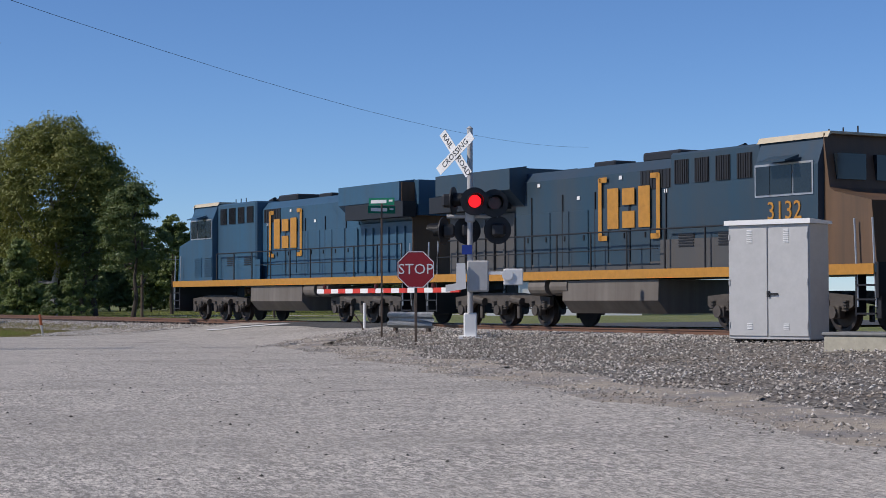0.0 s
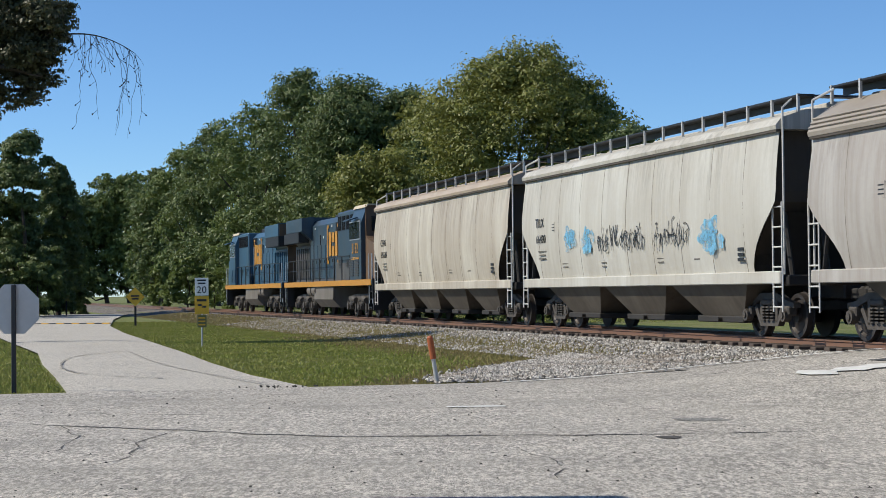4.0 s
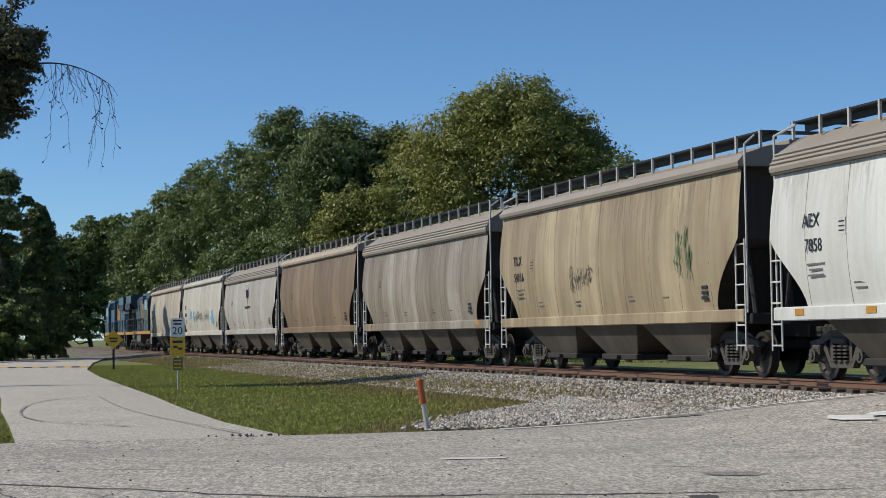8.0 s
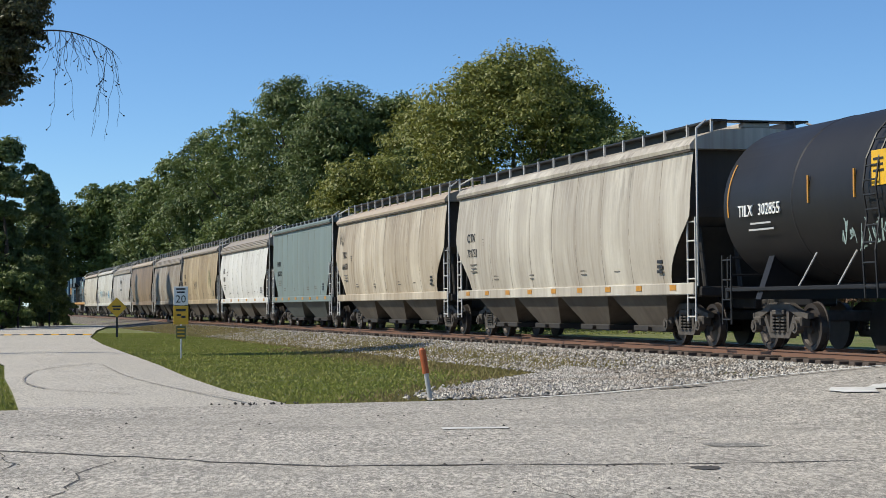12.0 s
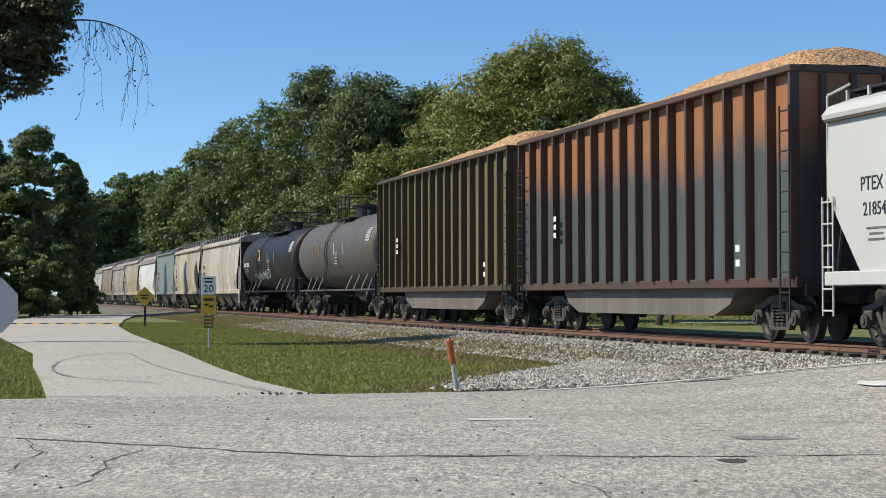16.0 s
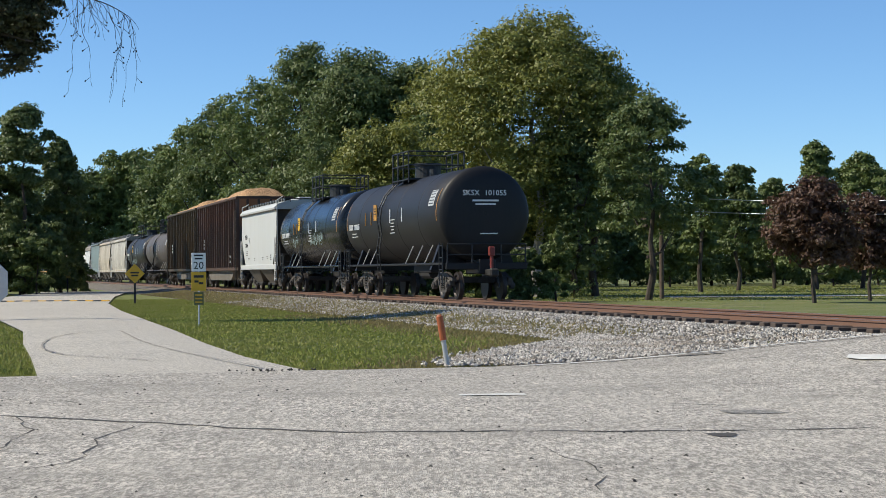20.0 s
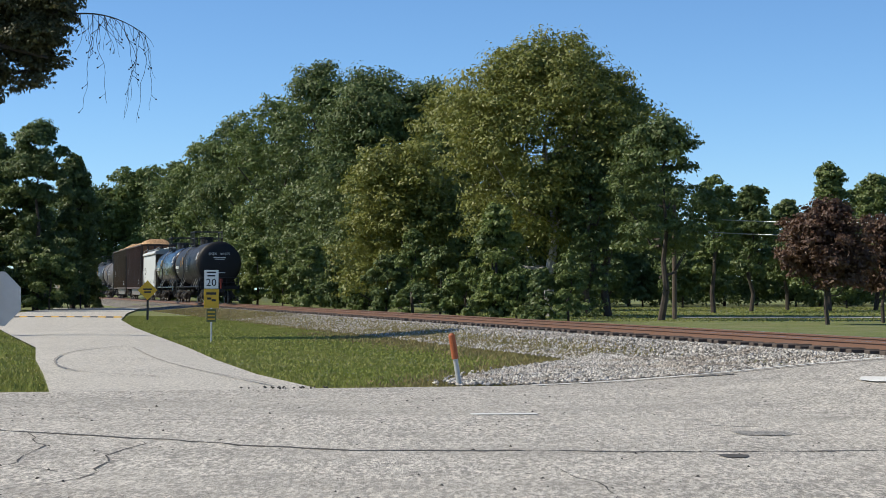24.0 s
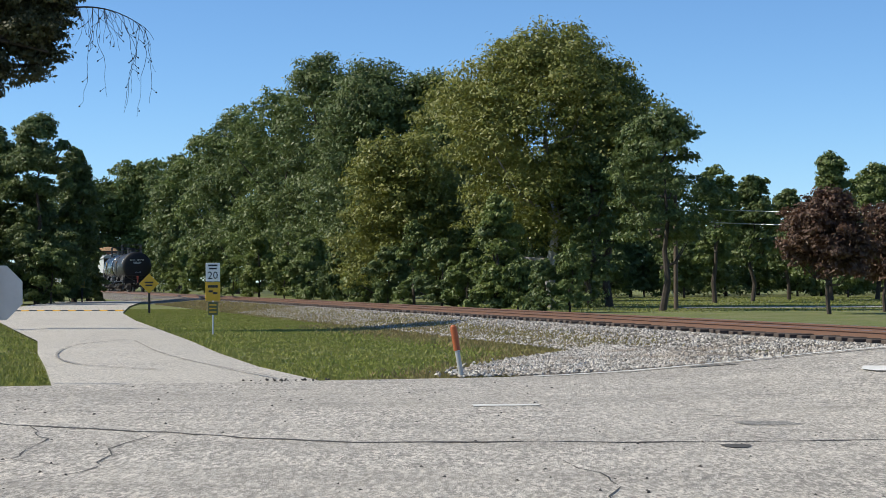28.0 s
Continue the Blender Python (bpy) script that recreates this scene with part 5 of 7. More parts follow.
# ---- trees ----
def crown_mesh(name, blobs, count, leaf, seed, mat, parent, flat=0.5):
    """Leaf sprays gathered in clumps, the clumps gathered on the shells of the lobes."""
    rng = np.random.default_rng(seed)
    blobs = np.array(blobs, float)
    wgt = blobs[:, 3] ** 2
    clumps = max(len(blobs) * 3, count // 55)
    pick = rng.choice(len(blobs), clumps, p=wgt / wgt.sum())
    d = rng.normal(size=(clumps, 3))
    d /= np.linalg.norm(d, axis=1)[:, None]
    d[:, 2] = np.where(d[:, 2] < -0.3, -d[:, 2], d[:, 2])
    cr = blobs[pick, 3] * rng.uniform(0.2, 0.44, clumps)
    cp = blobs[pick, :3] + d * (blobs[pick, 3] * rng.uniform(0.4, 1.05, clumps))[:, None] * np.array([1, 1, 0.85])
    cw = cr ** 1.6
    which = rng.choice(clumps, count, p=cw / cw.sum())
    v = rng.normal(size=(count, 3))
    v /= np.linalg.norm(v, axis=1)[:, None]
    v[:, 2] = np.where(v[:, 2] < -0.2, -0.5 * v[:, 2], v[:, 2])
    r = cr[which] * rng.uniform(0.15, 1.1, count) ** 0.6
    p = cp[which] + v * r[:, None] * np.array([1.05, 1.05, 0.92])
    # a few sprays fill the inside, so that the crown is not hollow
    inside = rng.random(count) < 0.25
    k = rng.choice(len(blobs), count, p=wgt / wgt.sum())
    p = np.where(inside[:, None], blobs[k, :3] + v * (blobs[k, 3] * 0.9 * rng.random(count) ** 0.4)[:, None], p)
    v = v + 0.8 * d[which]
    v /= np.linalg.norm(v, axis=1)[:, None]
    nrm = v + rng.normal(scale=0.45, size=(count, 3))
    nrm /= np.linalg.norm(nrm, axis=1)[:, None]
    a = np.cross(nrm, rng.normal(size=(count, 3)))
    a /= np.linalg.norm(a, axis=1)[:, None]
    b = np.cross(nrm, a)
    s = leaf * rng.uniform(0.55, 1.25, count)[:, None]
    # each spray: two crossed slim leaves sharing one stalk
    quads = np.stack([p - a * s, p - b * s * 0.45 + nrm * s * 0.15, p + a * s, p + b * s * 0.45 + nrm * s * 0.15], 1)
    co = quads.reshape(-1, 3)
    me = bpy.data.meshes.new(name)
    n = count
    me.vertices.add(n * 4)
    me.loops.add(n * 4)
    me.polygons.add(n)
    me.vertices.foreach_set("co", co.ravel())
    me.loops.foreach_set("vertex_index", np.arange(n * 4, dtype=np.int32))
    me.polygons.foreach_set("loop_start", np.arange(0, n * 4, 4, dtype=np.int32))
    me.polygons.foreach_set("loop_total", np.full(n, 4, dtype=np.int32))
    me.update(calc_edges=True)
    me.materials.append(mat)
    ob = new(name, me)
    ob.parent = parent
    return ob


def tree(label, x, y, z, high, half, mat, seed, bare=0.22, lobes=46, count=9000, leaf=0.17, bark=None, shape="round", category="tree"):
    rnd = random.Random(seed)
    t = thing("tree", label, category, at=pose(x, y, z))
    bm = B()
    top = high * 0.72
    r0 = 0.035 * high * 0.55
    pts = [Vector((0, 0, -0.3))]
    for k in range(1, 6):
        pts.append(Vector((rnd.uniform(-0.03, 0.03) * high, rnd.uniform(-0.03, 0.03) * high, top * k / 5)))
    for k, (a, b) in enumerate(zip(pts, pts[1:])):
        rod(bm, a, b, r0 * (1 - 0.16 * k), 8, r0 * (1 - 0.16 * (k + 1)))
    part("trunk", bm, bark or M_BARK, t)
    blobs = []
    base = high * bare
    for k in range(lobes):
        h = rnd.random() ** 0.85
        if shape == "cone":
            rad = half * (1 - h) ** 0.8
        elif shape == "wall":
            rad = half * (0.85 + 0.15 * math.sin(h * 7 + seed)) * (0.95 if h < 0.6 else math.sqrt(max(0.03, 1 - ((h - 0.6) / 0.42) ** 2)))
        elif shape == "bush":
            rad = half * math.sqrt(max(0.02, 1 - h * h))
        else:
            rad = half * math.sqrt(max(0.05, 1 - ((h - 0.42) / 0.6) ** 2))
        a = rnd.uniform(0, 6.283)
        br = min(half * (0.2 + 0.26 * rnd.random()), high * 0.16) * (0.7 if shape == "cone" else 0.85 if shape == "loose" else 1)
        q = max(0.0, rad * rnd.uniform(0.9, 1.08) - br * 0.6) * math.sqrt(rnd.uniform(0.12, 1))
        blobs.append((q * math.cos(a), q * math.sin(a), base + (high - base - br * 0.8) * h, br))
    if shape != "bush":
        for bl in blobs[:: max(1, lobes // 9)]:
            e = Vector(bl[:3])
            s = Vector((0, 0, max(base * 0.8, min(top, e.z - e.xy.length * 0.7))))
            midp = (s + e) / 2 + Vector((0, 0, -0.05 * high))
            bm = B()
            rod(bm, s, midp, r0 * 0.4, 6, r0 * 0.25)
            rod(bm, midp, e, r0 * 0.25, 6, r0 * 0.08)
            part("limb", bm, bark or M_BARK, t)
    crown_mesh("crown", blobs, count, leaf, seed, mat, t)
    return t


def spot(k, depth):
    """A place at a bearing k (sideways over forward) and a distance ahead of where the camera rests."""
    return k * depth, depth


def plant(rows, seed):
    # bearing, distance, base height, height, half width, leaf, shape, sprays, label, bark, bare trunk
    for i, (k, dpt, z, hgt, half, leafm, shp, cnt, lab, bk, bare) in enumerate(rows):
        x, y = spot(k, dpt)
        half *= 1.18 if shp == "wall" else 1.05
        hgt *= 1.0 if shp == "bush" else 1.005
        tree(lab, x, y, z, hgt, half, leafm, seed + i, count=int(cnt * 1.95), leaf=0.02 + dpt * 0.001, bark=bk, shape=shp, bare=bare,
             lobes={"bush": 30, "loose": 70, "cone": 80}.get(shp, 140), category="shrub" if shp == "bush" else "tree")


plant([
    (0.0534, 84.3, 0.22, 13.34, 5.27, L_OLIVE, "round", 52000, "tall broad maple turning olive and yellow behind the track", M_BARK_PALE, 0.20),
    (0.0050, 111.1, 0.22, 13.75, 4.13, L_OLIVE, "round", 28855, "olive maple beside the tall broad one", M_BARK, 0.06),
    (-0.0262, 101.7, 0.22, 9.67, 4.62, L_OLIVE, "wall", 27096, "yellow-green tree leaning out of the wood", M_BARK, 0.06),
    (0.0862, 85.2, 0.22, 11.35, 3.34, L_GREEN, "loose", 31944, "dark green tree beside the tall maple", M_BARK, 0.26),
    (0.1144, 73.4, 0.22, 8.22, 2.42, L_DARK, "loose", 12208, "slim dark green tree beside the tall maple", M_BARK, 0.26),
    (0.0244, 76.9, 0.22, 4.95, 1.49, L_LIGHT, "bush", 8642, "light green sapling at the wood edge", M_BARK, 0.06),
    (-0.0138, 136.1, 0.22, 17.22, 4.49, L_DARK, "round", 26587, "tall dense dark green oak in the wood", M_BARK, 0.06),
    (-0.0450, 136.7, 0.22, 18.10, 5.36, L_DARK, "wall", 32984, "tall dense dark green oak in the wood", M_BARK, 0.06),
    (-0.0731, 157.0, 0.22, 20.81, 4.86, L_DARK, "wall", 26275, "tall dense dark green oak in the wood", M_BARK, 0.06),
    (-0.0981, 174.6, 0.22, 20.11, 5.04, L_GREEN, "wall", 21622, "green oak in the wood along the line", M_BARK, 0.06),
    (-0.1200, 201.4, 0.22, 20.63, 4.99, L_DARK, "wall", 16749, "dark green oak in the wood along the line", M_BARK, 0.06),
    (-0.1372, 229.1, 0.22, 20.65, 4.91, L_GREEN, "wall", 13012, "green oak in the wood along the line", M_BARK, 0.06),
    (-0.1528, 261.8, 0.22, 20.16, 4.96, L_DARK, "wall", 10071, "green oak in the wood along the line", M_BARK, 0.06),
], 11)
plant([
    (-0.1684, 300.0, 0.22, 22.18, 5.57, L_GREEN, "wall", 9571, "far green tree at the end of the line", M_BARK, 0.06),
    (-0.1809, 300.0, 0.22, 21.43, 5.57, L_GREEN, "wall", 9289, "far green tree at the end of the line", M_BARK, 0.06),
    (-0.1950, 300.0, 0.22, 18.71, 6.19, L_DARK, "wall", 9188, "far green tree at the end of the line", M_BARK, 0.06),
    (-0.2137, 300.0, 0.22, 18.24, 7.42, L_DARK, "wall", 10791, "far green tree at the end of the line", M_BARK, 0.06),
    (-0.1512, 196.7, 0.22, 4.68, 2.34, L_LIGHT, "bush", 3990, "leafy shrub at the edge of the wood", M_BARK, 0.00),
    (-0.1369, 180.7, 0.22, 5.25, 2.60, L_LIGHT, "bush", 5520, "leafy shrub at the edge of the wood", M_BARK, 0.00),
    (-0.1225, 156.2, 0.22, 3.23, 2.64, L_LIGHT, "bush", 4860, "leafy shrub at the edge of the wood", M_BARK, 0.00),
    (-0.1081, 147.0, 0.22, 5.18, 1.75, L_LIGHT, "bush", 5130, "leafy shrub at the edge of the wood", M_BARK, 0.00),
    (-0.0938, 129.6, 0.22, 3.29, 1.86, L_LIGHT, "bush", 4600, "leafy shrub at the edge of the wood", M_BARK, 0.00),
    (-0.0794, 123.9, 0.22, 4.28, 2.09, L_GREEN, "bush", 6912, "leafy shrub at the edge of the wood", M_BARK, 0.00),
    (-0.0650, 110.7, 0.22, 3.33, 1.31, L_DARK, "bush", 4180, "leafy shrub at the edge of the wood", M_BARK, 0.00),
    (-0.0506, 107.1, 0.22, 4.43, 1.54, L_GREEN, "bush", 6670, "leafy shrub at the edge of the wood", M_BARK, 0.00),
    (-0.0362, 96.6, 0.22, 3.20, 1.63, L_DARK, "bush", 6210, "leafy shrub at the edge of the wood", M_BARK, 0.00),
], 31)
plant([
    (-0.0219, 94.3, 0.22, 4.48, 1.12, L_GREEN, "bush", 6080, "leafy shrub at the edge of the wood", M_BARK, 0.00),
    (-0.0075, 85.7, 0.22, 3.38, 1.23, L_DARK, "bush", 5980, "leafy shrub at the edge of the wood", M_BARK, 0.00),
    (0.0069, 84.2, 0.22, 2.68, 1.42, L_GREEN, "bush", 5670, "leafy shrub at the edge of the wood", M_BARK, 0.00),
    (0.0213, 77.0, 0.22, 4.36, 0.91, L_DARK, "bush", 6840, "leafy shrub at the edge of the wood", M_BARK, 0.00),
    (0.0356, 76.1, 0.22, 2.42, 1.09, L_GREEN, "bush", 4600, "leafy shrub at the edge of the wood", M_BARK, 0.00),
    (0.0500, 70.0, 0.22, 2.10, 1.18, L_DARK, "bush", 4860, "leafy shrub at the edge of the wood", M_BARK, 0.00),
    (0.0644, 69.4, 0.22, 2.74, 0.82, L_GREEN, "bush", 4560, "leafy shrub at the edge of the wood", M_BARK, 0.00),
    (0.0706, 125.0, 0.22, 2.84, 1.56, L_DARK, "wall", 5000, "dark tree on the far side of the field", M_BARK, 0.12),
    (0.0862, 131.0, 0.22, 3.53, 1.64, L_DARK, "wall", 5000, "dark tree on the far side of the field", M_BARK, 0.12),
    (0.1050, 137.0, 0.22, 4.28, 1.93, L_DARK, "wall", 5000, "dark tree on the far side of the field", M_BARK, 0.12),
    (0.1269, 125.0, 0.22, 4.40, 1.76, L_DARK, "wall", 5000, "dark tree on the far side of the field", M_BARK, 0.12),
    (0.1425, 131.0, 0.22, 4.97, 1.84, L_DARK, "wall", 5000, "dark tree on the far side of the field", M_BARK, 0.12),
    (0.1894, 137.0, 0.22, 4.71, 1.93, L_DARK, "wall", 5000, "dark tree on the far side of the field", M_BARK, 0.12),
], 51)
plant([
    (0.2175, 125.0, 0.22, 4.01, 2.34, L_DARK, "wall", 5000, "dark tree on the far side of the field", M_BARK, 0.12),
    (0.2425, 131.0, 0.22, 4.56, 2.46, L_DARK, "wall", 5000, "dark tree on the far side of the field", M_BARK, 0.12),
    (0.1441, 98.0, 0.22, 7.52, 1.53, L_GREEN, "loose", 9690, "dark green park tree across the field", M_BARK, 0.26),
    (0.1644, 104.0, 0.22, 7.09, 1.79, L_DARK, "loose", 9614, "dark green park tree across the field", M_BARK, 0.26),
    (0.1847, 112.0, 0.22, 6.85, 1.57, L_DARK, "loose", 7182, "dark green park tree across the field", M_BARK, 0.26),
    (0.2081, 108.0, 0.22, 9.08, 2.53, L_GREEN, "cone", 16074, "pointed evergreen across the field", M_BARK, 0.15),
    (0.2331, 112.0, 0.22, 8.42, 2.45, L_GREEN, "loose", 13566, "green park tree across the field", M_BARK, 0.26),
    (0.2675, 108.0, 0.22, 8.33, 3.04, L_GREEN, "loose", 17784, "green park tree across the field", M_BARK, 0.26),
    (0.2072, 64.0, 0.22, 4.52, 1.70, L_RED, "round", 13888, "small maple with dark red leaves on the lawn", M_BARK, 0.28),
    (0.2378, 68.0, 0.22, 4.03, 1.27, L_RED, "round", 8299, "small maple with dark red leaves on the lawn", M_BARK, 0.28),
    (-0.2309, 128.0, -0.02, 13.42, 3.3, L_DARK, "loose", 30000, "tall tree thick with creeper beyond the lane", M_BARK, 0.02),
    (-0.2100, 135.0, -0.02, 11.60, 1.77, L_DARK, "round", 20000, "dark slim tree at the lane end", M_BARK, 0.02),
    (-0.2559, 132.0, -0.02, 12.85, 2.89, L_DARK, "round", 24000, "tall tree beyond the lane", M_BARK, 0.02),
], 71)
plant([
    (-0.2022, 150.0, -0.02, 9.95, 1.22, L_DARK, "wall", 6000, "dark tree at the bend of the lane", M_BARK, 0.02),
    (-0.2231, 126.0, -0.02, 4.25, 2.76, L_GREEN, "bush", 9000, "leafy shrub at the lane end", M_BARK, 0.00),
    (-0.2013, 140.0, -0.02, 3.26, 1.31, L_DARK, "bush", 6000, "dark shrub at the bend of the lane", M_BARK, 0.00),
], 91)


rows_ = []
for k in range(5):
    rows_.append((-0.275 + 0.0125 * k, 152.0 + 5 * (k % 3), -0.02, 4.6 + 1.3 * ((k * 3) % 4) / 3, 2.4, L_DARK, "bush", 5200, "dark shrub thicket past the lane end", M_BARK, 0.0))
plant(rows_, 130)
rows_ = []
for k in range(7):
    rows_.append((-0.295 - 0.043 * k, 118.0 + 9 * (k % 3), -0.02, 11.2 + 1.6 * ((k * 5) % 3), 4.4, L_DARK if k % 2 else L_GREEN, "wall", 11000, "green tree in the wood beyond the lane", M_BARK, 0.02))
plant(rows_, 150)


# ---- crossing signal with gate ----
def disc(bm, c, n, r, thick, seg=20):
    c, n = Vector(c), Vector(n).normalized()
    return rod(bm, c - n * thick / 2, c + n * thick / 2, r, seg)


SIG = at(8.22, 5.93)
sig = thing("crossing_signal", "aluminium railroad crossing signal with lit red lamp and lowered gate", "crossing signal", at=pose(SIG.x, SIG.y, 0.02, 0, 0, -18))
bm = B()
rod(bm, (0, 0, 0.3), (0, 0, 5.6), 0.075, 14)
part("mast", bm, M_ALU, sig)
bm = B()
box(bm, 0, 0, 0.58, 0.34, 0.34, 0.62, 0.03)
box(bm, 0, 0, 0.24, 0.6, 0.6, 0.14, 0.02)
part("base", bm, M_WHITE, sig)
bm = B()
rod(bm, (0, 0, 5.6), (0, 0, 5.66), 0.09, 14, 0.03)
part("cap", bm, M_ALU, sig)
for ang, words in ((38, ("CROSSING",)), (-52, ("RAIL", "ROAD"))):
    mx = pose(-0.36, -0.2, 4.95, 0, 0, -38) @ pose(0, -0.015 if ang > 0 else 0, 0, 0, -ang, 0)
    bm = B()
    box(bm, 0, 0, 0, 1.42, 0.012, 0.24, 0, mx)
    arm = part("crossbuck_blade", bm, M_WHITE, sig)
    if len(words) == 1:
        lettering("lettering", words[0], 0.215, mx @ pose(0, -0.009, 0, 90), M_BLACK, arm, 0.002)
    else:
        lettering("lettering", words[0], 0.215, mx @ pose(-0.42, -0.009, 0, 90), M_BLACK, arm, 0.002)
        lettering("lettering", words[1], 0.215, mx @ pose(0.42, -0.009, 0, 90), M_BLACK, arm, 0.002)


def lamp_head(x, y, z, turn, lit):
    m = pose(x, y, z, 0, 0, turn)
    bm = B()
    disc(bm, m @ Vector((0, 0, 0)), m.to_3x3() @ Vector((0, 1, 0)), 0.36, 0.03, 24)
    head = part("lamp_target", bm, M_BLACK, sig)
    bm = B()
    n = 14
    rows = []
    for d in (-0.02, -0.2, -0.4):
        rows.append([m @ Vector((0.2 * math.sin(a), d + (0.18 if d < -0.3 and abs(a) > 1.6 else 0), 0.2 * math.cos(a))) for a in [-2.3 + 4.6 * k / n for k in range(n + 1)]])
    sheet(bm, rows)
    bmesh.ops.solidify(bm, geom=bm.faces[:], thickness=0.012)
    part("hood", bm, M_BLACK, head)
    bm = B()
    disc(bm, m @ Vector((0, -0.05, 0)), m.to_3x3() @ Vector((0, 1, 0)), 0.16, 0.06, 20)
    part("lens", bm, M_LIT if lit else M_LENS, head, "glowing red lens" if lit else "dark red lens")
    bm = B()
    box(bm, *(m @ Vector((0, 0.14, 0))), 0.34, 0.26, 0.34, 0.06)
    part("lamp_box", bm, M_BLACK, head)


lamp_head(0.12, -0.3, 3.72, 8, True)
lamp_head(0.62, -0.1, 3.68, 8, False)
lamp_head(-0.42, -0.05, 3.75, 75, False)
lamp_head(0.7, -0.02, 3.0, 195, False)
lamp_head(-0.08, 0.24, 3.0, 195, False)
lamp_head(-0.68, 0.05, 2.98, 250, False)
bm = B()
rod(bm, (-0.6, 0, 3.35), (0.7, 0, 3.35), 0.05, 8)
box(bm, 0, 0, 3.35, 0.26, 0.26, 0.3, 0.04)
part("cross_arm", bm, M_ALU, sig)
bm = B()
box(bm, -0.08, -0.11, 2.5, 0.26, 0.02, 0.24)
part("notice", bm, plain("notice_blue", (0.02, 0.05, 0.3), 0.5), sig, "small blue notice plate")
bm = B()
box(bm, 0.2, 0, 1.82, 0.56, 0.5, 0.8, 0.04)
part("gate_mechanism", bm, M_ALU, sig)
bm = B()
prism(bm, [(-0.34, 2.15), (-0.12, 2.15), (-0.1, 1.5), (-0.62, 1.42), (-0.62, 1.6), (-0.36, 1.64)], "y", -0.36, -0.28)
part("gate_bracket", bm, M_WHITE, sig)
bm = B()
box(bm, 1.1, -0.2, 1.8, 0.5, 0.06, 0.42, 0.02)
disc(bm, (0.95, -0.24, 1.85), (0, 1, 0), 0.14, 0.05)
box(bm, 0.75, -0.2, 1.9, 0.6, 0.05, 0.08)
part("counterweight", bm, M_WHITE, sig)
# striped arm lying over the street
for k in range(18):
    bm = B()
    p = at(8.22 + 0.5 + 0.45 * k, 5.93, 1.5)
    q = at(8.22 + 0.5 + 0.45 * (k + 1), 5.93, 1.5)
    inv = sig.matrix_basis.inverted()
    p, q = inv @ p, inv @ q
    d = (q - p)
    m = Matrix.Translation((p + q) / 2) @ d.to_track_quat("X", "Z").to_matrix().to_4x4()
    box(bm, 0, 0, 0, d.length, 0.05, 0.13, 0, m)
    part("gate_stripe", bm, M_REDSTRIPE if k % 2 == 0 else M_WHITE, sig)
for k in (3, 10, 17):
    p = sig.matrix_basis.inverted() @ at(8.22 + 0.5 + 0.45 * k, 5.93, 1.61)
    bm = B()
    rod(bm, p - Vector((0, 0, 0.05)), p + Vector((0, 0, 0.07)), 0.06, 10)
    part("gate_lamp", bm, M_LENS, sig)

# ---- stop sign, street name, guard rail ----
def stop_sign(name, x, y, z0, face, size, zc, front=True):
    t = thing(name, "red octagonal stop sign on a steel post" if front else "grey back of an octagonal stop sign on a dark post", "road sign", at=pose(x, y, z0, 0, 0, face))
    bm = B()
    box(bm, 0, 0.05, zc / 2 + 0.15, 0.07, 0.05, zc + 0.45, 0.01)
    part("post", bm, M_WOODPOLE if front else M_BLACK, t)
    bm = B()
    pr = [(size / 2 / math.cos(math.pi / 8) * math.cos(math.pi / 8 + k * math.pi / 4), zc + size / 2 / math.cos(math.pi / 8) * math.sin(math.pi / 8 + k * math.pi / 4)) for k in range(8)]
    prism(bm, pr, "y", -0.006, 0.006)
    plate = part("plate", bm, M_RED if front else M_ALU, t)
    if front:
        bm = B()
        for k in range(8):
            a, b = pr[k], pr[(k + 1) % 8]
            c = (0, zc)
            ins = [tuple(c[i] + (p[i] - c[i]) * f for i in (0, 1)) for p, f in ((a, 0.985), (b, 0.985), (b, 0.94), (a, 0.94))]
            bm.faces.new([bm.verts.new((p[0], -0.0105, p[1])) for p in ins])
        part("rim", bm, M_WHITE, plate)
        lettering("lettering", "STOP", size * 0.40, pose(0, -0.0105, zc, 90), M_WHITE, plate, 0.001)
    return t


stop_sign("stop_sign", 7.87, 5.83, 0.0, -15, 0.92, 2.0)
stop_sign("stop_sign", -6.4, 25.2, 0.0, 178, 0.76, 1.28, False)
t = thing("street_sign", "two crossed green street name blades on a thin post", "street sign", at=pose(7.95, 9.62, 0.0, 0, 0, -15))
bm = B()
box(bm, 0, 0, 1.9, 0.05, 0.05, 3.9, 0.008)
part("post", bm, M_WOODPOLE, t)
for z, a, w in ((3.9, -22, 0.75), (3.68, 24, 0.8)):
    mx = pose(0, 0, z, 0, 0, a)
    bm = B()
    box(bm, 0, 0, 0, w, 0.01, 0.2, 0, mx)
    bl = part("blade", bm, M_GREEN_SIGN, t)
    bm = B()
    box(bm, -0.08, -0.009, 0, w * 0.6, 0.004, 0.09, 0, mx)
    box(bm, w * 0.36, -0.009, 0.02, w * 0.14, 0.004, 0.05, 0, mx)
    part("lettering", bm, M_WHITE, bl)

